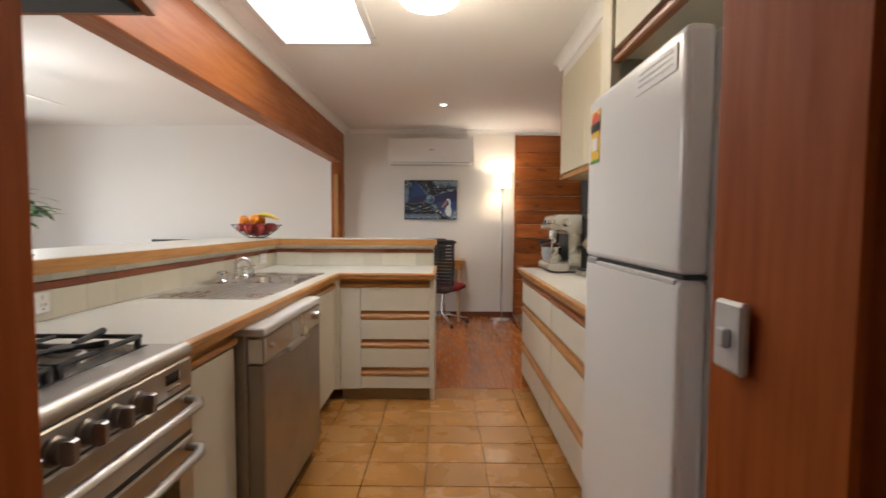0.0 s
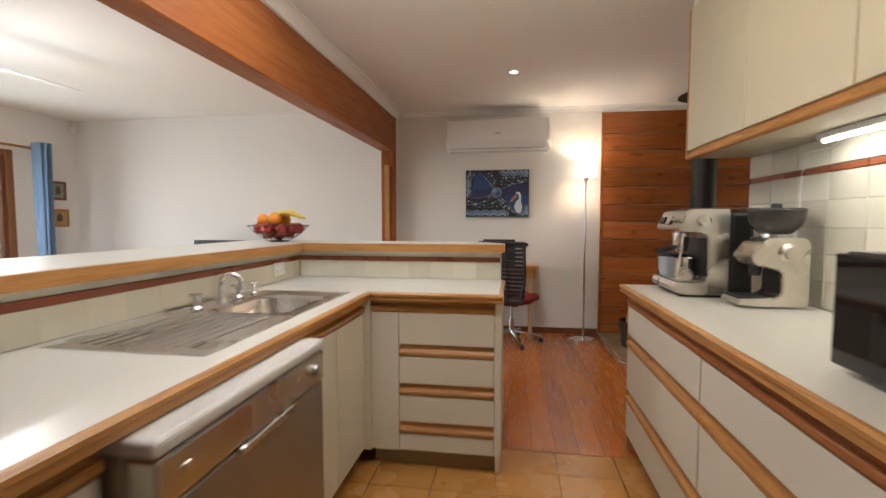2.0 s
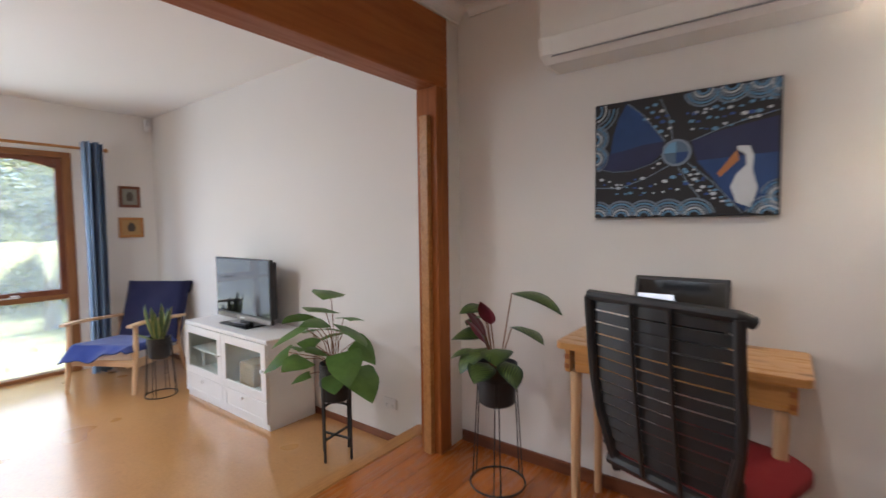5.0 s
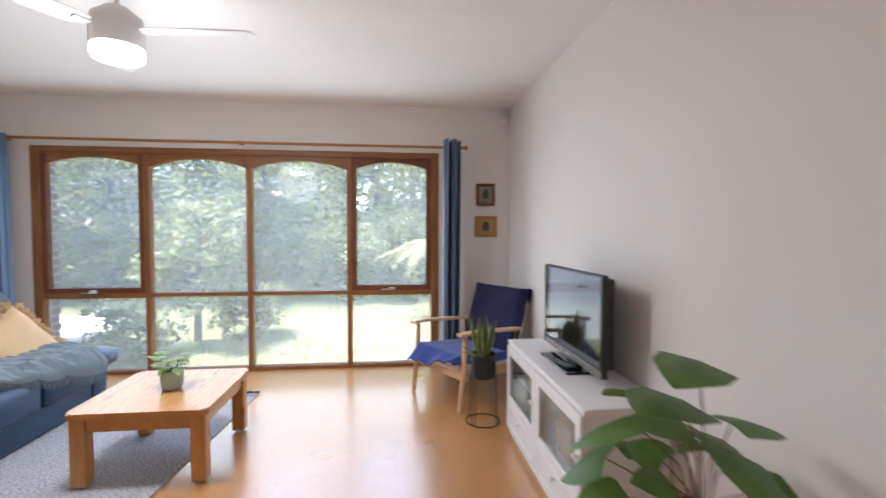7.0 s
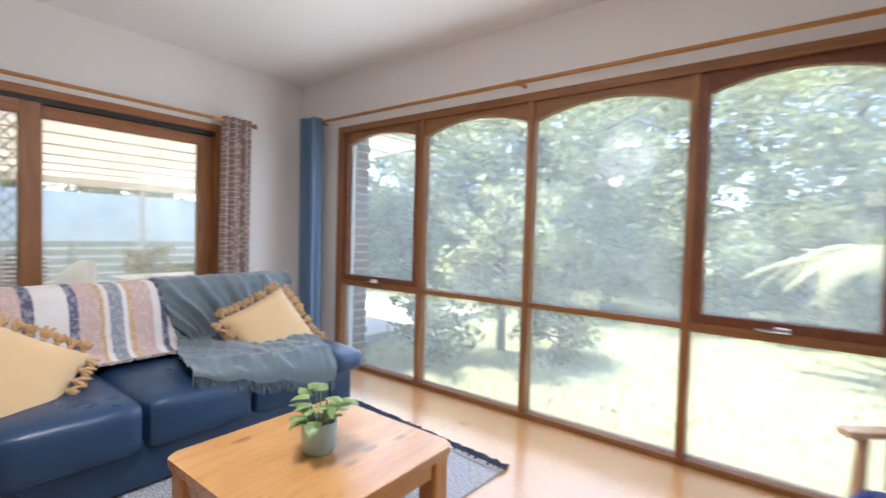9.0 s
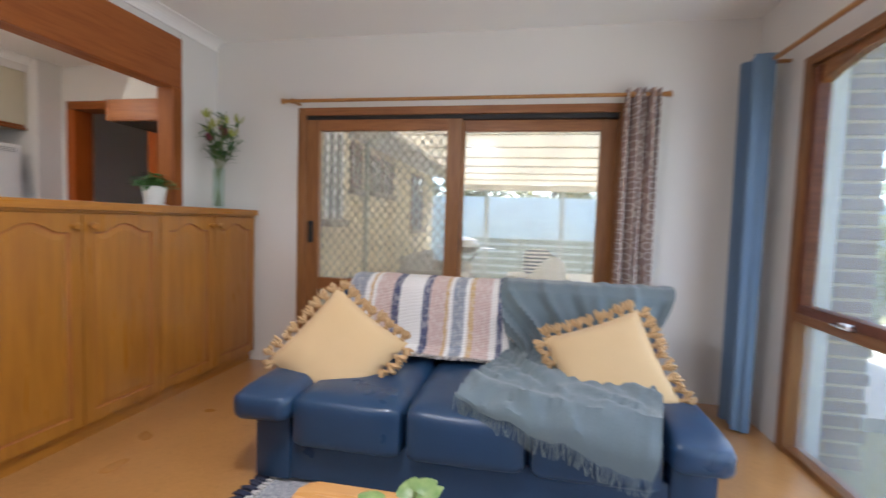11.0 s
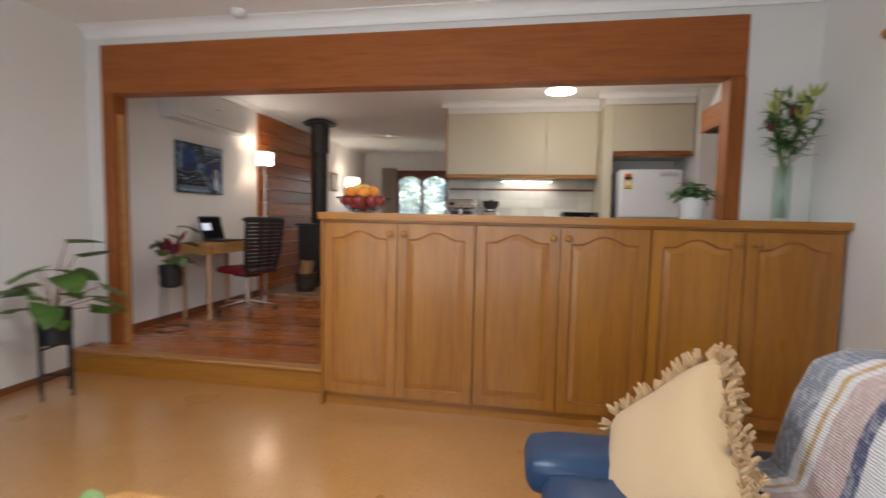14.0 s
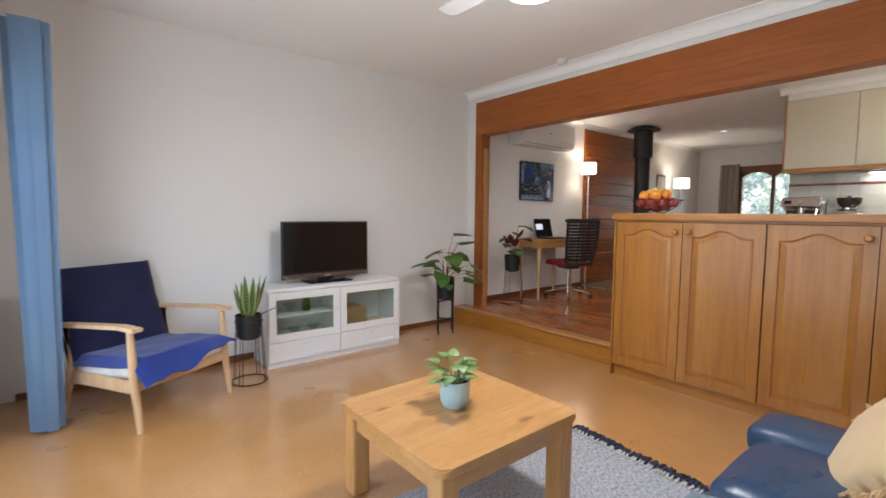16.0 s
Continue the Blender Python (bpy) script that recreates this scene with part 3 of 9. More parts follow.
for x0, x1, dy in ((-3.20, -1.90, 0.0), (-4.35, -3.10, -0.055)):
    a, c = Y0 + 0.062 + dy, Y1 - 0.014 + dy
    st = 0.115
    bm = box(x0, a, LF + 0.04, x0 + (st if dy == 0 else 0.12), c, 1.868, 0.004)
    box(x1 - st, a, LF + 0.04, x1, c, 1.868, 0.004, bm)
    leaf = part("door_leaf", bm, WINWOODZ, sd, "sliding timber leaf")
    bm = box(x0 + 0.115, a, 1.78, x1 - st, c, 1.868, 0.004)
    box(x0 + 0.115, a, LF + 0.04, x1 - st, c, LF + 0.2, 0.004, bm)
    box(x0 + 0.115, a, 0.47, x1 - st, c, 0.57, 0.004, bm)
    part("rail", bm, WINWOODX, leaf)
    for z0, z1 in ((LF + 0.19, 0.48), (0.56, 1.79)):
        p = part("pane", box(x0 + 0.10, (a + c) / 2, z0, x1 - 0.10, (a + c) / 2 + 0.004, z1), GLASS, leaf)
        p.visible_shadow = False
part("handle", box(-1.975, Y1 - 0.014, 0.86, -1.935, Y1 + 0.012, 1.04, 0.006), IRON, sd, "black metal door handle")
# diamond mesh outside the moving leaf
bm = bmesh.new()
ym, p = SY - 0.145, 0.075
x0, x1, z0, z1 = -3.12, -1.92, LF + 0.06, 1.86
for sgn in (1, -1):
    k = -40
    while k < 80:
        # bars at slope 1.25, cut to the frame
        pts = []
        for xx in (x0, x1):
            pts.append((xx, (z0 if sgn > 0 else z1) + sgn * 1.25 * (xx - x0) + k * p * 1.25))
        (xa, za), (xb, zb) = pts
        def cut(x, z, xo, zo):
            if z < z0:
                x, z = xo + (x - xo) * (z0 - zo) / (z - zo), z0
            elif z > z1:
                x, z = xo + (x - xo) * (z1 - zo) / (z - zo), z1
            return x, z
        if not (max(za, zb) <= z0 or min(za, zb) >= z1):
            na, nb = cut(xa, za, xb, zb), cut(xb, zb, xa, za)
            tube([(na[0], ym, na[1]), (nb[0], ym, nb[1])], 0.0048, 4, bm)
        k += 1
part("mesh_screen", bm, plain("grey_aluminium_mesh", (0.36, 0.35, 0.33), 0.45, 0.6), sd, "grey diamond security mesh")

# far lounge window
w2 = thing("window_2", "dark timber window with arched heads in the far lounge", "window", (EX, 4.8, 0.75), kind="structure", world_coords=True)
part("frame", box(EX - 0.01, 3.95, 1.98, EX + 0.1, 5.62, 2.079, 0.004), SKIRT, w2)
part("sill", box(EX - 0.03, 3.95, 0.752, EX + 0.1, 5.62, 0.80, 0.004), SKIRT, w2)
for y in (3.95, 4.47, 5.02, 5.56):
    part("mullion", box(EX, y, 0.80, EX + 0.08, y + 0.055, 1.98, 0.003), SKIRT, w2)
for a, c in ((4.005, 4.47), (4.525, 5.02), (5.075, 5.56)):
    n = 12
    arch = [(a + (c - a) * k / n, 1.86 + 0.10 * math.sin(math.pi * k / n) ** 0.8) for k in range(n + 1)]
    part("arch", poly([(a, 1.981), *arch, (c, 1.981)], EX + 0.02, EX + 0.06, axis="x"), SKIRT, w2)
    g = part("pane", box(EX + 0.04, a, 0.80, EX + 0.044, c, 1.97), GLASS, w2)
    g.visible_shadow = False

# ---- kitchen ----


def loft(loops, bm=None, cap0=True, cap1=True):
    """A skin through loops of equal length."""
    bm = bm or bmesh.new()
    rs = [[bm.verts.new(p) for p in lp] for lp in loops]
    n = len(rs[0])
    for a, c in zip(rs, rs[1:]):
        for i in range(n):
            bm.faces.new((a[i], a[(i + 1) % n], c[(i + 1) % n], c[i]))
    if cap0:
        bm.faces.new(rs[0][::-1])
    if cap1:
        bm.faces.new(rs[-1])
    return bm


def rail_profile(length, y_out=0.022, h=0.045):
    """A moulded finger rail along x, projecting to -y, its top at z = 0."""
    prof = [(0, 0), (-y_out * 0.25, 0), (-y_out * 0.2, -h * 0.2), (-y_out * 0.2, -h * 0.40), (-y_out * 0.4, -h * 0.50), (-y_out * 0.85, -h * 0.55), (-y_out, -h * 0.62), (-y_out, -h * 0.82), (-y_out * 0.85, -h * 0.95), (-y_out * 0.55, -h), (0, -h)]
    return poly([(y, z) for y, z in prof], 0, length, axis="x")


def place(bm, m):
    bmesh.ops.transform(bm, matrix=m, verts=bm.verts)
    return bm


def rail_at(x, y, z, length, rz, y_out=0.022, h=0.045):
    return place(rail_profile(length, y_out, h), pose(x, y, z, 0, 0, rz))


# half-height wall behind the benches
solo("half_wall", poly([(-1.065, 1.562), (-0.986, 1.562), (-0.986, 3.945), (0.285, 3.945), (0.285, 4.06), (-1.065, 4.06)], LF + 0.02, 1.068), LAMINATE, "cream half-height wall behind the kitchen benches", "wall", "structure")

bar = thing("bar_top", "raised white laminate bar with honey timber edging", "counter", (-1.2, 3.0, 1.07), world_coords=True)
outline = [(-1.452, 1.158), (-1.452, 4.20), (0.11, 4.20), (0.288, 3.99), (0.288, 3.888), (-0.933, 3.888), (-0.933, 1.575), (-1.09, 1.575), (-1.09, 1.158)]
part("slab", poly(outline, 1.072, 1.114), WORKTOP, bar, "white laminate bar surface")
part("edging", poly([(-1.472, 1.158), (-1.453, 1.158), (-1.453, 4.201), (-1.472, 4.22)], 1.068, 1.113), MAPLEY, bar)
part("edging", poly([(-1.472, 4.22), (-1.453, 4.201), (0.11, 4.201), (0.12, 4.22)], 1.068, 1.113), OAKX, bar)
part("edging", poly([(0.12, 4.22), (0.11, 4.201), (0.289, 3.99), (0.307, 4.0)], 1.068, 1.113), OAKX, bar)
part("edging", poly([(0.307, 4.0), (0.289, 3.99), (0.289, 3.887), (0.307, 3.869)], 1.068, 1.113), OAKX, bar)
part("edging", poly([(0.307, 3.869), (0.289, 3.887), (-0.932, 3.887), (-0.914, 3.869)], 1.066, 1.112), OAKX, bar)
part("edging", poly([(-0.914, 3.869), (-0.932, 3.887), (-0.932, 1.575), (-0.914, 1.575)], 1.066, 1.112), OAKY, bar)
part("moulding", box(-1.448, 1.162, 1.050, -1.435, 4.19, 1.068, 0.004), MAPLEY, bar)

# benchtop in an L with a hole for the sink bowl
bench = thing("benchtop", "cream laminate benchtop with moulded honey timber edge", "benchtop", (-0.6, 2.8, 0.86), world_coords=True)
hole = [(-0.359, 1.572), (-0.359, 3.399), (0.290, 3.399), (0.290, 3.943), (-0.984, 3.943), (-0.984, 3.20), (-0.50, 3.20), (-0.50, 2.79), (-0.984, 2.79), (-0.984, 1.572)]
bm = poly(hole, 0.863, 0.9)
part("slab", bm, WORKTOP, bench)


def edge_strip(p0, p1, nx, ny, z=0.9, d=0.02, h=0.04, bm=None):
    """Edging from p0 to p1 whose outer face looks along (nx, ny)."""
    bm = bm or bmesh.new()
    prof = [(0, 0), (d * 0.6, -0.001), (d, -0.007), (d, -h * 0.45), (d * 0.7, -h * 0.55), (d * 0.75, -h), (0, -h)]
    rs = []
    for (x, y), k in ((p0, -1), (p1, 1)):
        rs.append([bm.verts.new((x + nx * u, y + ny * u, z + w)) for u, w in prof])
    n = len(prof)
    for i in range(n):
        bm.faces.new((rs[0][i], rs[0][(i + 1) % n], rs[1][(i + 1) % n], rs[1][i]))
    bm.faces.new(rs[0][::-1]), bm.faces.new(rs[1])
    return bm


part("edging", edge_strip((-0.359, 1.572), (-0.359, 3.38), 1, 0), OAKY, bench)
part("edging", edge_strip((-0.34, 3.399), (0.310, 3.399), 0, -1), OAKX, bench)
part("edging", edge_strip((0.290, 3.399), (0.290, 3.94), 1, 0), OAKY, bench)

# sink
sink = thing("kitchen_sink", "stainless steel sink with a ribbed drainer set in the bench", "sink", (-0.68, 2.85, 0.9), world_coords=True)
outer = [(-0.93, 2.30), (-0.43, 2.30), (-0.43, 3.345), (-0.93, 3.345)]
inner = [(-0.80, 2.795), (-0.48, 2.795), (-0.48, 3.20), (-0.80, 3.20)]
bm = bmesh.new()
rims = [[bm.verts.new((x, y, z)) for x, y in pts] for pts, z in ((outer, 0.9005), (outer, 0.9045), (inner, 0.9045))]
for lo, hi in zip(rims, rims[1:]):
    for i in range(4):
        bm.faces.new((lo[i], lo[(i + 1) % 4], hi[(i + 1) % 4], hi[i]))
part("drainer", bm, STEEL, sink)
for k in range(9):
    part("rib", box(-0.86 + 0.042 * k, 2.35, 0.9043, -0.845 + 0.042 * k, 2.74, 0.908, 0.0015), STEEL, sink)
loops = [[(x, y, z) for x, y in round_rect(-0.805 + i, 2.79 + i, -0.475 - i, 3.205 - i, r, 6)] for z, i, r in ((0.9055, 0.0, 0.05), (0.9055, 0.012, 0.06), (0.895, 0.022, 0.07), (0.79, 0.035, 0.08), (0.752, 0.06, 0.07), (0.746, 0.12, 0.06))]
part("bowl", loft(loops, cap0=False), STEEL, sink, smooth=True)
tap = thing("kitchen_tap", "chrome tap set with a curved spout and two cross handles", "tap", (-0.85, 2.97, 0.9), world_coords=True)
arc = [(-0.85, 2.97, 0.9), (-0.85, 2.97, 0.985)] + [(-0.85 + 0.036 * (1 - math.cos(a)), 2.97 + 0.016 * (1 - math.cos(a)), 0.985 + 0.04 * math.sin(a)) for a in (radians(20 * i) for i in range(1, 10))] + [(-0.777, 3.003, 0.962)]
part("spout", tube(arc, [0.012] * 10 + [0.012, 0.014][:len(arc) - 10], 10), CHROME, tap, smooth=True)
part("base", lathe([(0.0, 0.0), (0.024, 0.0), (0.024, 0.012), (0.016, 0.03), (0.014, 0.05), (0, 0.05)], (-0.85, 2.97, 0.9045)), CHROME, tap, smooth=True)
for y in (2.82, 3.09):
    h = part("valve", lathe([(0.0, 0.0), (0.024, 0.0), (0.024, 0.01), (0.014, 0.02), (0.014, 0.045), (0.02, 0.05), (0.02, 0.062), (0, 0.066)], (-0.85, y, 0.9045), 16), CHROME, tap, smooth=True)
    bm = tube([(-0.88, y, 0.962), (-0.82, y, 0.962)], 0.007, 8)
    tube([(-0.85, y - 0.03, 0.962), (-0.85, y + 0.03, 0.962)], 0.007, 8, bm)
    part("cross_handle", bm, CHROME, h)
ft = thing("filter_tap", "small chrome filter tap at the back of the sink", "tap", (-0.85, 3.21, 0.9045))
part("stem", lathe([(0, 0), (0.018, 0), (0.018, 0.008), (0.009, 0.014), (0.009, 0.05), (0, 0.052)], seg=16), CHROME, ft, smooth=True)
part("lever", tube([(0, -0.03, 0.055), (0, 0.03, 0.055)], 0.006, 8), CHROME, ft, smooth=True)


# drawer unit in the return
du = thing("drawer_unit", "cream drawer unit with four drawers and timber finger rails", "drawer unit", (-0.03, 3.65, 0), world_coords=True)
part("body", box(-0.345, 3.44, 0.09, 0.272, 3.94, 0.862), LAMINATE, du)
part("filler", box(-0.345, 3.42, 0.09, -0.206, 3.439, 0.796, 0.002), LAMINATE, du)
part("rail", rail_at(-0.368, 3.438, 0.862, 0.637, 0, 0.022, 0.066), OAKX, du)
for z0, z1 in ((0.637, 0.796), (0.438, 0.573), (0.242, 0.374), (0.095, 0.178)):
    d = part("drawer", box(-0.203, 3.419, z0, 0.268, 3.438, z1, 0.002), LAMINATE, du)
    if z0 > 0.2:
        part("finger_rail", rail_at(-0.203, 3.438, z0 - 0.001, 0.471, 0, 0.024, 0.062), OAKX, d, "moulded honey timber finger rail")
part("stile", box(0.271, 3.418, 0.09, 0.304, 3.439, 0.862, 0.002), LAMINATE, du)
part("kick", box(-0.345, 3.47, 0.0, 0.272, 3.49, 0.09), plain("brown_kick_board", (0.34, 0.24, 0.13), 0.5), du)
part("end_panel", box(0.274, 3.44, 0.0, 0.304, 3.943, 0.862, 0.002), LAMINATE, du)

solo("corner_filler", box(-0.398, 3.402, 0.09, -0.347, 3.437, 0.862, 0.002), LAMINATE, "cream corner filler between the bench cupboards", "panel")
# cupboards under the long bench
for y0, y1, doors in ((1.578, 1.945, 1), (2.70, 3.40, 2)):
    cu = thing("base_cupboard", "cream base cupboard with a timber finger rail", "cupboard", (-0.66, (y0 + y1) / 2, 0), group="kitchen base cupboards", world_coords=True)
    part("body", box(-0.98, y0, 0.09, -0.40, y1, 0.70 if doors == 2 else 0.862), LAMINATE, cu)
    w = (y1 - y0) / doors
    for k in range(doors):
        part("door", box(-0.398, y0 + w * k + 0.003, 0.10, -0.38, y0 + w * (k + 1) - 0.003, 0.79, 0.002), LAMINATE, cu)
    part("finger_rail", rail_at(-0.396, y0, 0.855, y1 - y0, 90, 0.026, 0.06), OAKY, cu)
    part("kick", box(-0.47, y0, 0, -0.45, y1, 0.09), SKIRT, cu)

dw = thing("dishwasher", "grey stainless steel dishwasher standing proud of the bench", "dishwasher", (-0.6, 2.32, 0), world_coords=True)
part("body", box(-0.95, 1.955, 0.02, -0.345, 2.685, 0.835, 0.004), DISHSTEEL, dw)
part("top", box(-0.90, 1.952, 0.820, -0.275, 2.688, 0.855, 0.012, seg=3), plain("pale_grey_lid", (0.62, 0.60, 0.57), 0.35), dw, "pale grey enamel lid")
part("door", box(-0.344, 1.958, 0.10, -0.28, 2.682, 0.715, 0.008, seg=2), DISHSTEEL, dw)
part("control_panel", box(-0.344, 1.958, 0.72, -0.276, 2.682, 0.818, 0.008, seg=2), STEEL, dw)
part("handle", box(-0.285, 2.20, 0.700, -0.262, 2.46, 0.722, 0.008, seg=2), STEEL, dw, "brushed steel pull handle")
part("knob", lathe([(0, 0), (0.021, 0), (0.019, 0.018), (0, 0.02)], m=pose(-0.276, 2.60, 0.772, 0, 90, 0), seg=18), STEEL, dw, smooth=True)
part("button", lathe([(0, 0), (0.011, 0), (0.010, 0.006), (0, 0.007)], m=pose(-0.276, 2.03, 0.772, 0, 90, 0), seg=14), CHROME, dw)
part("plinth", box(-0.36, 1.96, 0.0, -0.33, 2.68, 0.095), BLACK, dw)

# cooker
ck = thing("cooker", "stainless steel upright gas cooker with black pan supports", "cooker", (-0.64, 1.26, 0), world_coords=True)
part("body", box(-0.945, 0.955, 0.03, -0.345, 1.563, 0.875, 0.004), STEELDARK, ck)
part("hob", box(-0.945, 0.953, 0.875, -0.335, 1.565, 0.905, 0.012, seg=3), COOKSTEEL, ck)
part("well", box(-0.90, 0.985, 0.9052, -0.42, 1.535, 0.9075), plain("dark_enamel", (0.05, 0.05, 0.05), 0.2), ck, "dark enamel hob well")
part("front_rail", tube([(-0.338, 0.957, 0.888), (-0.338, 1.562, 0.888)], 0.022, 10), COOKSTEEL, ck, smooth=True)
part("control_panel", box(-0.346, 0.958, 0.792, -0.318, 1.562, 0.870, 0.004), COOKSTEEL, ck)
part("clock", box(-0.319, 1.445, 0.826, -0.316, 1.50, 0.852), BLACKGLOSS, ck, "small black clock display")
for k in range(5):
    part("button", lathe([(0, 0), (0.004, 0), (0.0035, 0.004), (0, 0.0045)], m=pose(-0.318, 1.452 + 0.011 * k, 0.812, 0, 90, 0), seg=10), CHROME, ck)
for k in range(5):
    y = 1.048 + 0.0725 * k
    kn = part("knob", lathe([(0, 0), (0.027, 0), (0.027, 0.006), (0.023, 0.010), (0.022, 0.026), (0, 0.028)], m=pose(-0.318, y, 0.828, 0, 90, 0), seg=20), STEELDARK, ck, smooth=True)
    part("grip", loft([[(-0.292 + d, y + u, 0.828 + v) for u, v in ((-w, -h), (w, -h), (w, h), (-w, h))] for d, w, h in ((0.0, 0.012, 0.022), (0.012, 0.009, 0.022), (0.018, 0.006, 0.019))]), STEELDARK, kn)
for z0, z1 in ((0.667, 0.785), (0.10, 0.655)):
    od = part("oven_door", box(-0.345, 0.958, z0, -0.318, 1.562, z1, 0.006), COOKSTEEL, ck)
    if z0 < 0.5:
        part("window", box(-0.3185, 1.03, z0 + 0.06, -0.3165, 1.49, z1 - 0.09), BLACKGLOSS, od, "dark oven glass")
    zh = z1 - 0.026
    part("handle", tube([(-0.318, 0.985, zh), (-0.285, 0.99, zh), (-0.268, 1.02, zh), (-0.268, 1.50, zh), (-0.285, 1.53, zh), (-0.318, 1.535, zh)], 0.015, 10, flat=0.75), COOKSTEEL, od, smooth=True)
part("seam", box(-0.330, 0.96, 0.785, -0.322, 1.56, 0.792), BLACK, ck)
part("seam", box(-0.330, 0.96, 0.655, -0.322, 1.56, 0.667), BLACK, ck)
for bx, by, r in ((-0.78, 1.12, 0.04), (-0.78, 1.40, 0.05), (-0.53, 1.12, 0.05), (-0.53, 1.40, 0.035)):
    bu = part("burner", lathe([(0, 0), (r + 0.012, 0), (r + 0.008, 0.012), (r, 0.014), (r, 0.022), (0, 0.024)], (bx, by, 0.9075), 20), COOKSTEEL, ck, smooth=True)
    part("cap", lathe([(0, 0), (r - 0.006, 0), (r - 0.008, 0.007), (0, 0.008)], (bx, by, 0.9315), 20), IRON, bu)
for y0, y1 in ((0.99, 1.255), (1.265, 1.53)):
    bm = bmesh.new()
    for y in (y0 + 0.006, y1 - 0.006):
        tube([(-0.89, y, 0.932), (-0.43, y, 0.932)], 0.0065, 6, bm)
    for x in (-0.884, -0.436):
        tube([(x, y0, 0.932), (x, y1, 0.932)], 0.0065, 6, bm)
        for y in (y0 + 0.01, y1 - 0.01):
            box(x - 0.006, y - 0.006, 0.9075, x + 0.006, y + 0.006, 0.932, bm=bm)
    tube([(-0.655, y0, 0.932), (-0.655, y1, 0.932)], 0.006, 6, bm)
    mid = (y0 + y1) / 2
    for x in (-0.78, -0.53):
        for dx, dy, reach in ((1, 0, 0.105), (-1, 0, 0.105), (0, 1, 0.128), (0, -1, 0.128)):
            p, q = (x + dx * 0.03, mid + dy * 0.03), (x + dx * reach, mid + dy * reach)
            # fingers rise towards the rim and end in a raised nib
            tube([(p[0], p[1], 0.938), ((p[0] + q[0]) / 2, (p[1] + q[1]) / 2, 0.942), (q[0], q[1], 0.948)], [0.006, 0.008, 0.009], 6, bm)
    part("pan_support", bm, IRON, ck, smooth=True)

hood = thing("range_hood", "red-brown timber range hood with a scalloped valance", "range hood", (-0.7, 1.25, 1.76), world_coords=True)
part("valance", poly([(0.93, 1.80), (1.36, 1.80), (1.42, 1.815), (1.50, 1.80), (1.57, 1.78), (1.57, 1.95), (0.93, 1.95)], -0.42, -0.395, axis="x"), BEAM, hood)
part("side_board", box(-0.968, 1.545, 1.78, -0.42, 1.568, 1.95, 0.003), BEAMX, hood)
part("filter", box(-0.96, 0.93, 1.775, -0.425, 1.54, 1.79), IRON, hood, "dark greasy filter panel")
part("flue_box", poly([(0.93, 1.95), (1.568, 1.95), (1.45, 2.30), (1.45, 2.468), (0.93, 2.468)], -0.968, -0.55, axis="x"), LAMINATE, hood, "cream boxed flue above the hood")

# right-hand benches
rb = thing("benchtop_right", "cream benchtop with moulded honey timber edge under wall cupboards", "benchtop", (1.25, 2.9, 0.86), world_coords=True)
part("slab", box(0.96, 1.965, 0.863, 1.577, 3.85, 0.9), WORKTOP, rb)
part("edging", place(edge_strip((-0.96, -1.965), (-0.96, -3.87), 1, 0), pose(0, 0, 0, 0, 0, 180)), OAKY, rb)
part("edging", edge_strip((0.945, 3.85), (1.577, 3.85), 0, 1), OAKX, rb)
for y0, y1 in ((1.97, 2.833), (2.837, 3.775)):
    u = thing("drawer_cabinet", "cream base cabinet with three deep drawers and timber rails", "cabinet", (1.27, (y0 + y1) / 2, 0), group="right-hand base cabinets", world_coords=True)
    part("body", box(0.99, y0, 0.09, 1.57, y1, 0.862), LAMINATE, u)
    for z0, z1, top in ((0.646, 0.796, 0.862), (0.346, 0.574, 0.645), (0.10, 0.27, 0.345)):
        d = part("drawer", box(0.968, y0 + 0.003, z0, 0.988, y1 - 0.003, z1, 0.002), LAMINATE, u)
        part("finger_rail", rail_at(0.988, y1, top, y1 - y0, -90, 0.026, top - z1 - 0.001), OAKDARKY if z1 > 0.7 else OAKY, d, "moulded timber finger rail")
    part("kick", box(1.03, y0, 0, 1.05, y1, 0.09), SKIRT, u)
solo("end_panel", box(0.972, 3.776, 0.0, 1.577, 3.797, 0.862, 0.003), OAKX, "honey timber end panel of the bench", "panel")

# wall cupboards with a bulkhead above
for k, (y0, y1) in enumerate(((2.062, 2.648), (2.65, 3.236), (3.238, 3.82))):
    wc = thing("wall_cupboard", "cream woodgrain wall cupboard with a honey timber lower rail", "cupboard", (1.42, (y0 + y1) / 2, 1.56), group="wall cupboards", world_coords=True)
    part("body", box(1.272, y0, 1.575, 1.578, y1, 2.335), UPPERLAM, wc)
    part("door", box(1.252, y0 + 0.0015, 1.615, 1.27, y1 - 0.0015, 2.332, 0.002), UPPERLAM, wc)
    part("rail", rail_at(1.27, y1, 1.618, y1 - y0, -90, 0.026, 0.05), OAKY, wc, "moulded honey timber rail")
part_end = solo("cupboard_end_trim", box(1.25, 3.821, 1.57, 1.275, 3.836, 2.335, 0.002), OAKY, "thin honey timber edge on the wall cupboards", "trim", "structure")
bm = box(1.262, 2.055, 2.337, 1.58, 3.822, CZ - 0.001)
solo("bulkhead", bm, WALL, "painted bulkhead over the wall cupboards", "wall", "structure")
cornice(((1.26, 2.06), (1.26, 3.89), (-1, 0)), CZ - 0.002, s=0.065)

# splashback tiles
sp = thing("splashback", "cream wall tiles with a brick-red strip behind the bench", "tiles", (1.575, 2.9, 0.9), kind="structure", world_coords=True)
part("bed", box(1.570, 2.06, 0.902, 1.579, 3.838, 1.575), plain("pale_grout", (0.60, 0.54, 0.42), 0.9, fine=200), sp)

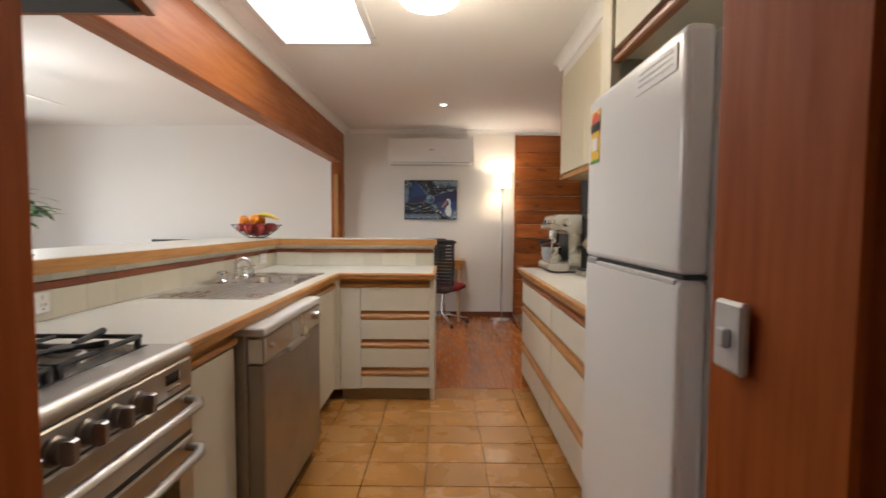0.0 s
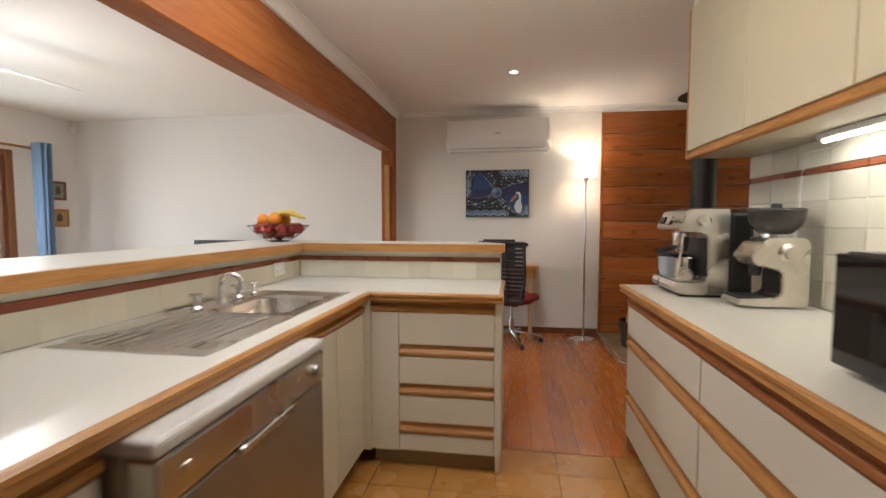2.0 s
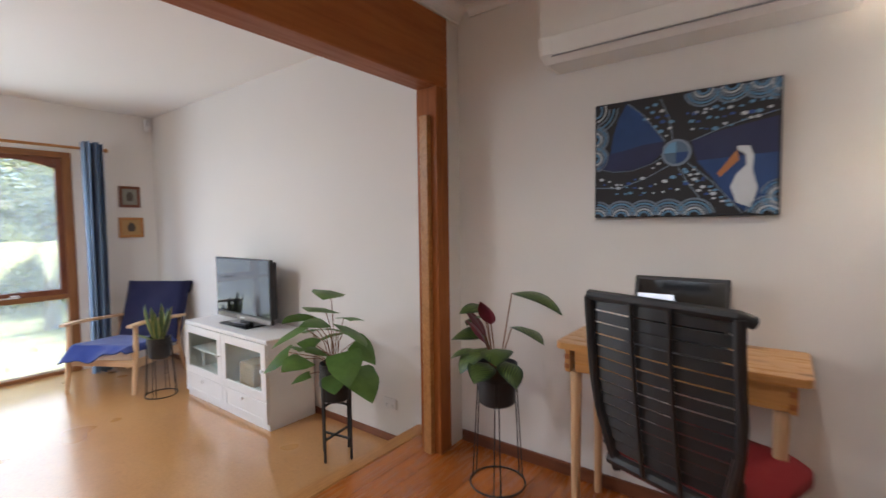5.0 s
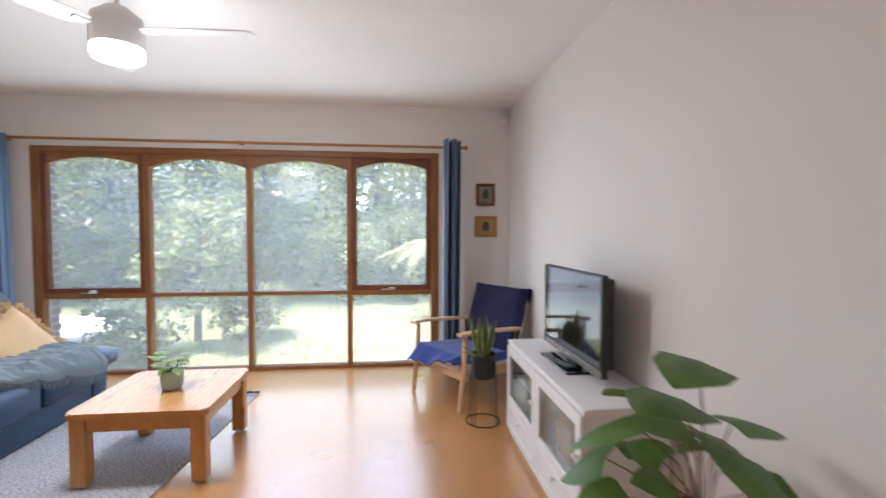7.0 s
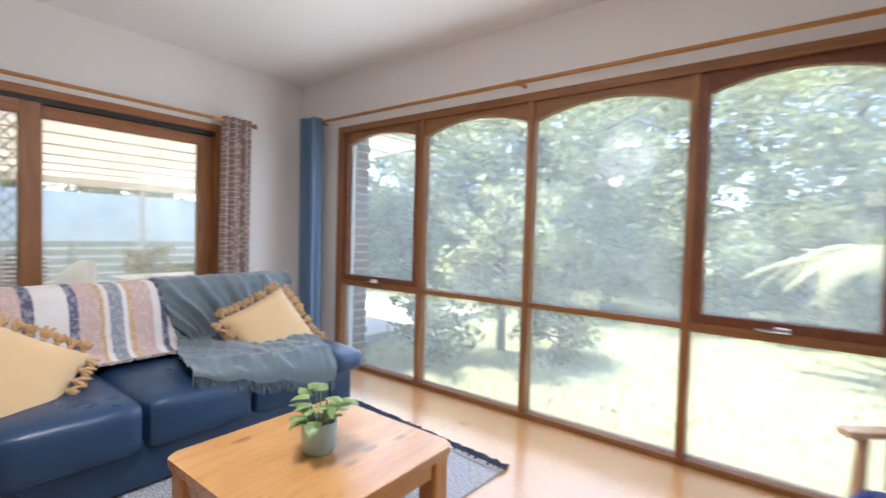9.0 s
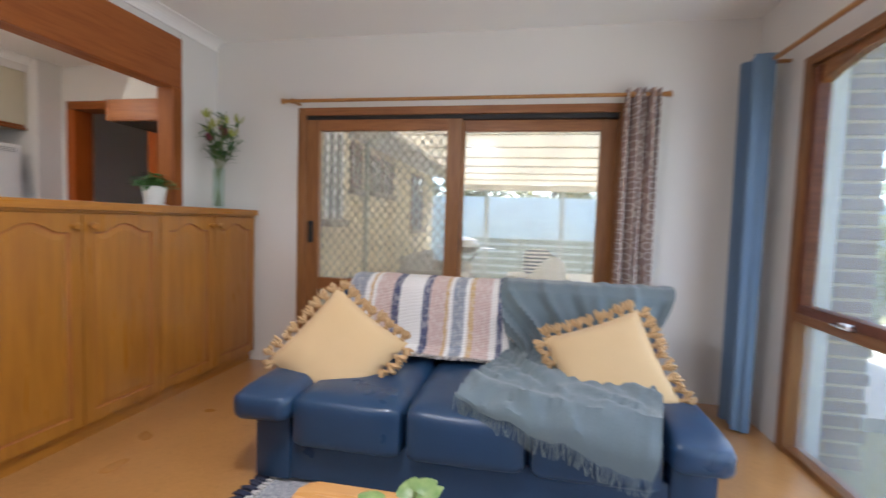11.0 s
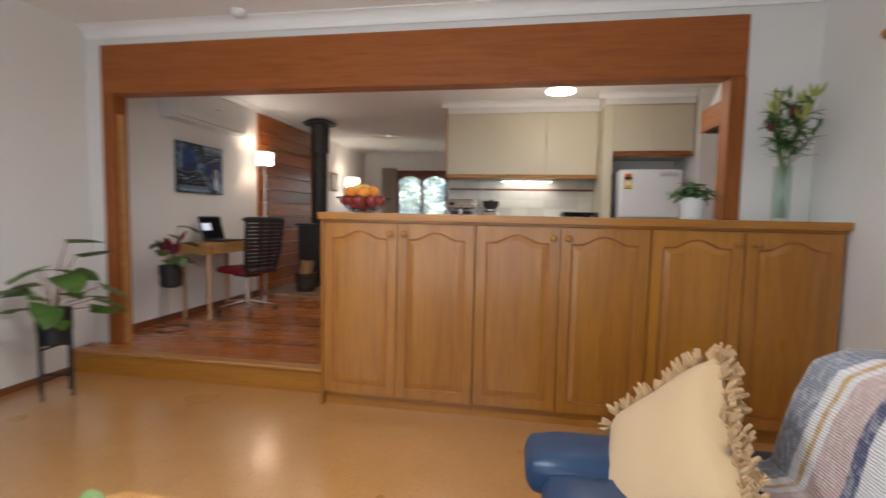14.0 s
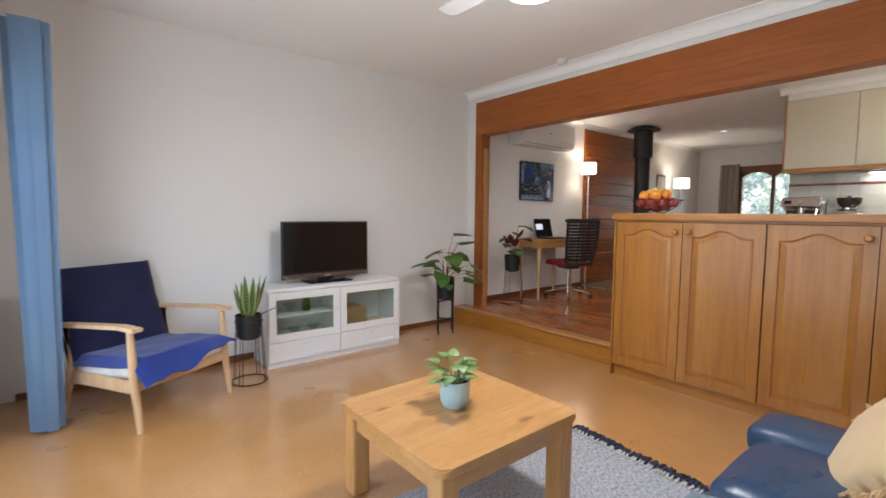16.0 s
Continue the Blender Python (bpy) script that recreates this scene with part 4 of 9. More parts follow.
# fridge nook
nook = thing("fridge_housing", "cream tall panel and overhead cupboard around the fridge", "cabinet", (1.2, 1.5, 0), world_coords=True)
part("stile", box(0.95, 1.955, 0, 0.985, 2.056, 2.335, 0.002), UPPERLAM, nook)
part("side_panel", box(0.986, 2.035, 0.90, 1.578, 2.055, 2.335, 0.002), UPPERLAM, nook)
part("cupboard_body", box(0.985, 1.14, 1.81, 1.578, 1.955, 2.335, 0.002), UPPERLAM, nook)
part("door", box(0.960, 1.145, 1.845, 0.984, 1.545, 2.332, 0.002), UPPERLAM, nook)
part("door", box(0.960, 1.549, 1.845, 0.984, 1.95, 2.332, 0.002), UPPERLAM, nook)
part("rail", rail_at(0.984, 1.953, 1.846, 0.81, -90, 0.026, 0.05), OAKDARKY, nook, "moulded timber rail")
part("bulkhead", box(0.952, 1.14, 2.337, 1.578, 2.06, CZ - 0.002), WALL, nook)
solo("wall_nub", box(0.86, 0.89, 0, 1.58, 1.125, CZ - 0.001), WALL, "white wall end beside the fridge", "wall", "structure")
cornice(((0.95, 1.13), (0.95, 2.125), (-1, 0)), CZ - 0.003, s=0.065)

fr = thing("fridge", "white top-mount fridge with a moulded handle gap", "fridge", (1.2, 1.56, 0), world_coords=True)
FX, FY0, FY1 = 0.855, 1.265, 1.885
part("body", box(FX + 0.065, FY0, 0.02, 1.54, FY1, 1.632, 0.012, seg=2), WHITEAPP, fr)
part("freezer_door", box(FX, FY0, 1.131, FX + 0.062, FY1, 1.64, 0.016, seg=3), WHITEAPP, fr)
part("fridge_door", box(FX, FY0, 0.05, FX + 0.062, FY1, 1.12, 0.016, seg=3), WHITEAPP, fr)
part("handle_gap", box(FX + 0.012, FY0 + 0.01, 1.121, FX + 0.062, FY1 - 0.01, 1.130), BLACK, fr, "dark gap between the doors")
part("handle_recess", box(FX - 0.001, FY1 - 0.11, 1.108, FX + 0.014, FY1 - 0.02, 1.131, 0.004), GREYPL, fr, "grey finger recess at the door edge")
part("handle_lip", loft([[(FX + d, y, 1.108 + h) for d, h in ((0.004, 0), (-0.003, 0.004), (-0.004, 0.011), (0.006, 0.0135))] for y in (FY0 + 0.02, 1.5, FY1 - 0.12)]), WHITEAPP, fr)
st = part("rating_sticker", box(FX - 0.0025, 1.765, 1.43, FX - 0.0005, 1.845, 1.595), plain("yellow_label", (0.80, 0.50, 0.04), 0.5), fr, "yellow energy rating sticker")
part("band", box(FX - 0.004, 1.765, 1.53, FX - 0.0026, 1.845, 1.556), BLACK, st)
part("star_arc", poly(circle_pts(1.805, 1.556, 0.034, 12, 0, math.pi), FX - 0.004, FX - 0.0026, axis="x"), plain("red_label", (0.60, 0.06, 0.04), 0.5), st)
part("panel", box(FX - 0.004, 1.78, 1.47, FX - 0.0026, 1.83, 1.51), WHITEPL, st)
part("base", box(FX - 0.004, 1.765, 1.43, FX - 0.0026, 1.845, 1.44), plain("green_label", (0.05, 0.35, 0.1), 0.5), st)
nt_ = part("note", box(FX - 0.0025, 1.30, 1.555, FX - 0.0005, 1.50, 1.612), plain("pale_label", (0.7, 0.7, 0.7), 0.5), fr, "pale printed label")
for k in range(3):
    part("print_line", box(FX - 0.0036, 1.315, 1.57 + 0.014 * k, FX - 0.0026, 1.485, 1.575 + 0.014 * k), GREYPL, nt_)
for y in (1.27, 1.81):
    part("foot", box(FX + 0.08, y, 0.0, FX + 0.13, y + 0.04, 0.021), BLACK, fr)

# things on the right-hand bench
em = thing("espresso_machine", "brushed steel espresso machine with a portafilter and milk jug", "coffee machine", (1.27, 3.62, 0.9), rz=-90)
def profile(pts, half, bevel):
    """A side outline in y and z, drawn out along x to both sides, with softened edges."""
    bm = poly(pts, -half, half, axis="x")
    bmesh.ops.recalc_face_normals(bm, faces=bm.faces)
    bmesh.ops.bevel(bm, geom=bm.edges[:], offset=bevel, segments=2, affect="EDGES", clamp_overlap=True)
    return bm


def arc(cy, cz, r, a0, a1, n=5):
    return [(cy + r * math.cos(radians(a0 + (a1 - a0) * k / n)), cz + r * math.sin(radians(a0 + (a1 - a0) * k / n))) for k in range(n + 1)]


part("body", profile([(-0.14, 0.012), (-0.185, 0.024), (-0.185, 0.054), (-0.172, 0.066)] + arc(-0.078, 0.104, 0.038, -90, 0) + arc(-0.078, 0.262, 0.036, 0, 90) + [(-0.155, 0.300), (-0.172, 0.312), (-0.132, 0.396), (-0.115, 0.402), (0.045, 0.402), (0.045, 0.012)], 0.168, 0.005), BRUSHED, em)
part("rear_panel", box(-0.164, 0.0455, 0.012, 0.164, 0.15, 0.394, 0.02, seg=3), BLACK, em)
part("inner_back", box(-0.145, -0.0435, 0.08, 0.145, -0.0402, 0.285), BLACK, em)
part("drip_tray", box(-0.15, -0.168, 0.0662, 0.15, -0.06, 0.069), BLACK, em)
for k in range(9):
    part("slat", box(-0.140 + 0.032 * k, -0.166, 0.0692, -0.118 + 0.032 * k, -0.062, 0.072), BRUSHED, em)
part("top", box(-0.15, -0.10, 0.4022, 0.15, 0.14, 0.408, 0.002), STEELDARK, em)
part("foot", box(-0.15, -0.15, 0.0, 0.15, 0.15, 0.0118), BLACK, em)
part("display", place(box(-0.14, -0.003, -0.018, -0.08, 0.003, 0.018), pose(0, -0.1548, 0.352, -25)), BLACKGLOSS, em)
part("gauge", place(lathe([(0, 0), (0.024, 0), (0.024, 0.006), (0, 0.008)], m=pose(0, 0, 0, 90), seg=18), pose(0, -0.1555, 0.352, -25)), CHROME, em, smooth=True)
for k in range(3):
    part("button", place(lathe([(0, 0), (0.011, 0), (0.010, 0.006), (0, 0.007)], m=pose(0, 0, 0, 90), seg=12), pose(0.06 + 0.033 * k, -0.1555, 0.352, -25)), CHROME, em, smooth=True)
part("group_head", lathe([(0, 0), (0.036, 0), (0.036, 0.05), (0.045, 0.06), (0, 0.06)], (0.0, -0.105, 0.24), 18), CHROME, em, smooth=True)
pf = part("portafilter", lathe([(0, 0), (0.028, 0.0), (0.034, 0.02), (0.034, 0.04), (0, 0.04)], (0.0, -0.105, 0.20), 18), CHROME, em, smooth=True)
part("handle", tube([(0.0, -0.135, 0.22), (0.03, -0.18, 0.215), (0.06, -0.225, 0.205)], [0.011, 0.013, 0.015], 10), BLACK, pf, smooth=True)
part("steam_knob", lathe([(0, 0), (0.03, 0), (0.028, 0.02), (0, 0.022)], m=pose(0.168, -0.07, 0.348, 0, 90, 0), seg=20), CHROME, em, smooth=True)
part("steam_wand", tube([(0.13, -0.14, 0.29), (0.135, -0.15, 0.2), (0.14, -0.16, 0.11)], 0.006, 8), CHROME, em, smooth=True)
jug = thing("milk_jug", "small brushed steel milk jug on the drip tray", "jug", (1.165, 3.575, 0.972))
part("body", lathe([(0, 0), (0.042, 0), (0.046, 0.02), (0.040, 0.07), (0.044, 0.10), (0.041, 0.10), (0.037, 0.07), (0.04, 0.01), (0, 0.008)], seg=20), BRUSHED, jug, smooth=True)
part("handle", tube([(-0.02, -0.04, 0.085), (-0.035, -0.07, 0.07), (-0.03, -0.065, 0.035), (-0.02, -0.042, 0.025)], 0.005, 8), BRUSHED, jug, smooth=True)
kb = thing("knock_box", "pale grey knock box with a black rim", "knock box", (1.160, 3.715, 0.972))
part("tub", lathe([(0, 0), (0.05, 0), (0.062, 0.03), (0.066, 0.10), (0.06, 0.10), (0.055, 0.03), (0, 0.01)], seg=22), plain("pale_blue_grey_plastic", (0.42, 0.46, 0.50), 0.4), kb, smooth=True)
part("rim", lathe([(0.058, 0.098), (0.069, 0.098), (0.069, 0.11), (0.058, 0.11), (0.058, 0.098)], seg=22), BLACK, kb)
part("bar", tube([(-0.06, 0, 0.105), (0.06, 0, 0.105)], 0.008, 8), BLACK, kb)

gd = thing("coffee_grinder", "brushed steel coffee grinder with a smoked bean hopper", "coffee grinder", (1.40, 3.285, 0.9), rz=-90)
part("body", profile([(-0.10, 0.008), (-0.155, 0.014), (-0.155, 0.028), (-0.145, 0.036), (-0.03, 0.042)] + arc(-0.022, 0.072, 0.026, -80, 0, 4) + arc(-0.022, 0.135, 0.026, 0, 80, 4) + [(-0.085, 0.170), (-0.115, 0.205), (-0.075, 0.262), (-0.04, 0.282), (0.085, 0.282), (0.10, 0.262), (0.10, 0.008)], 0.078, 0.009), BRUSHED, gd)
part("inner_back", box(-0.06, -0.001, 0.06, 0.06, 0.0025, 0.15), BLACK, gd)
part("tray", box(-0.066, -0.147, 0.036, 0.066, -0.035, 0.045, 0.003), BLACK, gd)
part("collar", lathe([(0, 0.282), (0.056, 0.282), (0.056, 0.296), (0, 0.296)], (0, 0.01, 0), 22), CHROME, gd)
part("chute", lathe([(0, 0), (0.02, 0), (0.025, 0.04), (0, 0.04)], (0, -0.06, 0.125), 14), BLACK, gd, smooth=True)
part("dial", lathe([(0, 0), (0.036, 0), (0.036, 0.008), (0.026, 0.012), (0.024, 0.028), (0, 0.03)], m=pose(0.0782, 0.02, 0.225, 0, 90, 0), seg=18), BRUSHED, gd, smooth=True)
hp = part("hopper", lathe([(0.045, 0.2962), (0.06, 0.30), (0.088, 0.33), (0.098, 0.352), (0.102, 0.392), (0.098, 0.392), (0.094, 0.355), (0.05, 0.305)], (0, 0.01, 0), 22), plain("smoked_plastic", (0.05, 0.045, 0.04), 0.12), gd, "smoked brown hopper", smooth=True)
part("lid", lathe([(0, 0.3925), (0.103, 0.3925), (0.100, 0.400), (0.02, 0.402), (0.018, 0.418), (0, 0.419)], (0, 0.01, 0), 22), BLACK, hp)

mw = thing("microwave", "black microwave with a glossy door on the bench", "microwave", (1.30, 2.21, 0.9), rz=-90)
part("body", box(-0.22, -0.19, 0.015, 0.22, 0.19, 0.28, 0.006), BLACK, mw)
part("door", box(-0.22, -0.21, 0.018, 0.10, -0.191, 0.275, 0.004), BLACKGLOSS, mw)
part("control_panel", box(0.103, -0.208, 0.018, 0.22, -0.191, 0.275, 0.004), BLACK, mw)
part("handle", box(0.075, -0.235, 0.05, 0.092, -0.211, 0.245, 0.005), STEEL, mw)
for k in range(4):
    part("foot", lathe([(0, 0), (0.015, 0), (0.015, 0.015), (0, 0.015)], (-0.18 + 0.36 * (k % 2), -0.15 + 0.3 * (k // 2), 0), 10), BLACK, mw)
solo("canister", lathe([(0, 0), (0.045, 0), (0.048, 0.01), (0.048, 0.15), (0.044, 0.165), (0.012, 0.17), (0.012, 0.185), (0, 0.187)], (1.48, 2.52, 0.9), 20), WHITEPL, "white lidded canister on the bench", "canister", smooth=True)
strip = thing("strip_light", "lit fluorescent strip light under the wall cupboards", "strip light", (1.49, 2.86, 1.56), world_coords=True)
part("housing", box(1.47, 2.55, 1.552, 1.52, 3.17, 1.574, 0.004), WHITEPL, strip)
part("tube", tube([(1.49, 2.57, 1.545), (1.49, 3.15, 1.545)], 0.008, 8), STRIPGLOW, strip, "glowing tube")
cable = solo("cable", tube([(1.565, 3.17, 1.56), (1.562, 3.22, 1.53), (1.563, 3.36, 1.535), (1.564, 3.40, 1.45), (1.563, 3.41, 1.25), (1.562, 3.42, 1.17)], 0.004, 6), WHITEPL, "thin white cable down the splashback", "cable", smooth=True)


def socket(at, rz, label, w=0.115, h=0.072, switches=2):
    """A power point; its face looks along local -y."""
    s = thing("power_socket", label, "power socket", at, rz)
    part("plate", box(-w / 2, -0.010, -h / 2, w / 2, -0.0005, h / 2, 0.003), WHITEPL, s)
    for k in range(switches):
        x = (-0.03 + 0.06 * k) if switches > 1 else 0.0
        part("switch", box(x - 0.006, -0.014, 0.012, x + 0.006, -0.0095, 0.026, 0.002), WHITEPL, s)
        for a, c in ((-0.008, -0.006), (0.008, -0.006), (0, -0.02)):
            part("slot", box(x + a - 0.0015, -0.0104, c - 0.005, x + a + 0.0015, -0.0099, c + 0.005), BLACK, s)
    return s


socket((-0.972, 1.80, 0.965), 90, "white double power point on the tiled upstand")
socket((-0.972, 3.66, 0.975), 90, "white double power point on the tiled upstand")
socket((-1.545, NY - 0.001, 0.08), 0, "white double power point low on the wall")
socket((1.563, 3.45, 1.15), -90, "cream power point on the splashback", 0.075, 0.1, 1)
sw = thing("light_switch", "white wall switch screwed to the door jamb", "light switch", (0.704, 0.848, 1.110), -90)
part("plate", box(-0.026, -0.012, -0.040, 0.026, -0.0005, 0.040, 0.004), WHITEPL, sw)
part("rocker", box(-0.008, -0.02, -0.012, 0.008, -0.0115, 0.010, 0.002), WHITEPL, sw)

# ceiling lights
oy = thing("ceiling_light", "round flat white kitchen ceiling light, lit", "ceiling light", (0.29, 2.58, CZ), world_coords=False)
part("base", lathe([(0, 0), (0.08, 0), (0.085, -0.12), (0.13, -0.152), (0, -0.152)], (0, 0, -0.001), 32), WHITEPL, oy, smooth=True)
part("diffuser", lathe([(0, -0.1532), (0.134, -0.1532), (0.137, -0.162), (0.13, -0.170), (0.09, -0.174), (0, -0.175)], (0, 0, 0), 32), LIGHTGLOW, oy, "glowing white glass diffuser", smooth=True)
for x, y in ((0.35, 5.08), (3.4, 5.2)):
    dl = thing("downlight", "small round recessed downlight, lit", "downlight", (x, y, CZ), group="downlights")
    part("ring", lathe([(0.03, -0.002), (0.05, -0.001), (0.05, -0.007), (0.03, -0.010), (0.03, -0.002)], (0, 0, 0), 24), WHITEPL, dl, smooth=True)
    part("lens", lathe([(0, -0.004), (0.03, -0.004), (0.03, -0.007), (0, -0.008)], (0, 0, 0), 20), LIGHTGLOW, dl)

# fruit bowl
FBX = -1.16
fb = thing("fruit_bowl", "black wire bowl on the bar", "bowl", (FBX, 4.02, 1.114))
bm = bmesh.new()
for r, z, w in ((0.06, 0.004, 0.003), (0.10, 0.025, 0.0018), (0.148, 0.06, 0.0018), (0.19, 0.105, 0.003)):
    tube([(r * math.cos(a), r * math.sin(a), z) for a in (2 * math.pi * i / 36 for i in range(36))], w, 5, bm, closed=True)
part("rings", bm, IRON, fb)
for k in range(16):
    a = 2 * math.pi * k / 16
    part("wire", tube([(r * math.cos(a), r * math.sin(a), z) for r, z in ((0.06, 0.004), (0.10, 0.025), (0.148, 0.06), (0.19, 0.105))], 0.0016, 5), IRON, fb)
ORANGE = plain("orange_peel", (0.85, 0.30, 0.02), 0.4, fine=120, amount=0.1, relief=0.3)
APPLE = plain("red_apple_skin", (0.42, 0.045, 0.03), 0.25, fine=9, coarse=14, amount=0.45, relief=0.0, vary=True)
BANANA = plain("banana_skin", (0.82, 0.60, 0.10), 0.45, fine=8, coarse=6, amount=0.15)
APROF = [(0, -0.030), (0.012, -0.034), (0.026, -0.028), (0.036, -0.008), (0.036, 0.010), (0.028, 0.026), (0.014, 0.032), (0.004, 0.026), (0, 0.024)]
apple_me = mesh_of("apple", lathe(APROF, seg=14), APPLE, True)
stalk_me = mesh_of("stalk", tube([(0, 0, 0.024), (0.002, 0, 0.034), (0.005, 0, 0.042)], 0.0015, 5), SKIRT)
spots = [(0.0, 0.0, 0.045)] + [(0.072 * math.cos(a), 0.072 * math.sin(a), 0.062) for a in (radians(60 * i + 10) for i in range(6))] + [(0.122 * math.cos(a), 0.122 * math.sin(a), 0.086) for a in (radians(40 * i + 25) for i in range(9))] + [(0.045 * math.cos(a), 0.045 * math.sin(a), 0.112) for a in (radians(120 * i + 150) for i in range(2))]
for i, (x, y, z) in enumerate(spots):
    ap = new("apple", apple_me)
    ap.matrix_basis = Matrix.Translation((FBX, 4.02, 1.114)) @ pose(x, y, z, 25 * math.sin(i * 2.3), 25 * math.cos(i * 1.7), i * 47)
    tagged(ap, "red blushed apple in the wire bowl", "apple", "fruit in the bowl")
    s = new("stalk", stalk_me)
    s.parent = ap
orange_me = mesh_of("orange", lathe([(0, -0.041)] + [(0.041 * math.cos(radians(a)), 0.041 * math.sin(radians(a))) for a in range(-75, 76, 15)] + [(0, 0.040)], seg=18), ORANGE, True)
for x, y, z in ((-0.09, -0.03, 0.14), (-0.065, 0.07, 0.14), (0.01, -0.065, 0.15), (-0.01, 0.10, 0.142)):
    ob = new("orange", orange_me)
    ob.location = (FBX + x, 4.02 + y, 1.114 + z)
    tagged(ob, "bright orange with dimpled peel in the bowl", "orange", "fruit in the bowl")
for k, (dy, dz) in enumerate(((-0.02, 0.0), (0.02, 0.006), (0.055, 0.0))):
    pts = [(-0.05 + 0.22 * t, dy + 0.02 * math.sin(3 * t + k), 0.135 + dz + 0.05 * math.sin(math.pi * (0.15 + 0.75 * t))) for t in (i / 8 for i in range(9))]
    ob = solo("banana", place(tube(pts, [0.006, 0.013, 0.017, 0.018, 0.018, 0.017, 0.014, 0.008, 0.006], 6), Matrix.Translation((FBX, 4.02, 1.114))), BANANA, "ripe yellow banana on top of the fruit", "banana", group="fruit in the bowl", smooth=True)

# ---- dining end ----
tw = thing("timber_wall", "red cedar board lining behind the wood heater", "wall lining", (2.07, NY, 0), kind="structure", world_coords=True)
part("edge_trim", box(1.285, NY - 0.034, 0.0, 1.31, NY - 0.001, 2.40, 0.003), BEAMZ, tw)
part("edge_trim", box(2.825, NY - 0.034, 0.0, 2.85, NY - 0.001, 2.40, 0.003), BEAMZ, tw)
part("top_trim", box(1.285, NY - 0.034, 2.40, 2.85, NY - 0.001, 2.418, 0.002), TRIMWHITE, tw)
zs = [0.0, 0.13, 0.32, 0.50, 0.68, 0.86, 1.05, 1.24, 1.42, 1.61, 1.80, 1.99, 2.17, 2.40]
for a, c in zip(zs, zs[1:]):
    part("board", box(1.311, NY - 0.024, a + 0.003, 2.824, NY - 0.001, c - 0.003, 0.004), CEDAR, tw)

ac = thing("air_conditioner", "white split-system air conditioner on the wall", "air conditioner", (0.19, NY, 2.0), world_coords=True)
prof = [(6.358, 2.335), (6.16, 2.335), (6.135, 2.315), (6.13, 2.10), (6.15, 2.03), (6.20, 2.0), (6.358, 2.0)]
part("body", poly(prof, -0.345, 0.715, axis="x"), WHITEAPP, ac)
for x0, x1 in ((-0.362, -0.346), (0.716, 0.732)):
    part("end_cap", poly(prof, x0, x1, axis="x"), WHITEPL, ac)
part("louvre", place(box(-0.30, -0.003, -0.04, 0.67, 0.003, 0.04, 0.002), pose(0, 6.140, 2.062, 14)), WHITEAPP, ac)
part("slot", box(-0.305, 6.155, 2.018, 0.675, 6.158, 2.024), GREYPL, ac)
part("badge", box(0.16, 6.1285, 2.17, 0.225, 6.1305, 2.18), GREYPL, ac, "small grey badge bar")

# dotted canvas: fields, waves of arcs, dots, disc and a white bird as plain shapes
art = thing("canvas_painting", "blue and black dot painting with a white bird", "painting", (0.18, NY, 1.55), world_coords=True)
AX0, AX1, AZ0, AZ1, AY = -0.165, 0.528, 1.295, 1.81, 6.325
part("canvas", box(AX0, AY, AZ0, AX1, NY - 0.002, AZ1, 0.003), plain("black_painted_canvas", (0.012, 0.012, 0.016), 0.55, fine=200, relief=0.2), art)
BLUE = plain("deep_blue_paint", (0.012, 0.06, 0.22), 0.5, fine=6, coarse=9, amount=0.5)
NAVY = plain("night_blue_paint", (0.012, 0.02, 0.09), 0.5, fine=9, amount=0.4)
SLATE = plain("slate_blue_paint", (0.10, 0.17, 0.26), 0.5, fine=30, amount=0.3)
PALE = plain("white_dot_paint", (0.62, 0.66, 0.70), 0.5, amount=0.1)
GREYBLUE = plain("grey_blue_line_paint", (0.22, 0.28, 0.36), 0.5, amount=0.1)


def on_art(points, depth=0.0015, layer=1):
    """A flat patch on the canvas; points in 0 to 1 across and up."""
    y = AY - 0.0012 * layer
    return poly([(AX0 + (AX1 - AX0) * u, AZ0 + (AZ1 - AZ0) * v) for u, v in points], y - 0.0005, AY - 0.0002, axis="y")


def arc_uv(cx, cy, rx, ry, a0, a1, n=14):
    return [(cx + rx * math.cos(radians(a0 + (a1 - a0) * k / n)), cy + ry * math.sin(radians(a0 + (a1 - a0) * k / n))) for k in range(n + 1)]


def on_line(points, r, bm):
    """A raised painted line over the canvas."""
    return tube([(AX0 + (AX1 - AX0) * u, AY - 0.001, AZ0 + (AZ1 - AZ0) * v) for u, v in points], r, 4, bm)


LIGHTBLUE = plain("light_blue_paint", (0.16, 0.34, 0.55), 0.5, amount=0.15)
MIDBLUE = plain("cobalt_dab_paint", (0.03, 0.09, 0.34), 0.5, amount=0.2)
part("sky_field", on_art([(0.10, 0.55), (0.12, 0.72), (0.15, 0.85), (0.20, 0.97), (0.27, 0.90), (0.34, 0.78), (0.42, 0.62), (0.28, 0.56)]), BLUE, art)
part("hill_field", on_art([(0.02, 0.44), (0.10, 0.56), (0.20, 0.58), (0.30, 0.61), (0.42, 0.62), (0.415, 0.53), (0.35, 0.45), (0.24, 0.405), (0.12, 0.405)], layer=2), NAVY, art)
part("night_field", on_art([(0.57, 0.60), (0.72, 0.66), (0.99, 0.72), (0.99, 0.46), (0.60, 0.44)]), NAVY, art)
part("water_field", on_art([(0.60, 0.44), (0.99, 0.46), (0.99, 0.28), (0.93, 0.12), (0.84, 0.03), (0.76, 0.14), (0.68, 0.30)], layer=2), BLUE, art)
part("disc_rim", on_art(arc_uv(0.49, 0.52, 0.082, 0.110, 0, 345, 23), layer=2), GREYBLUE, art)
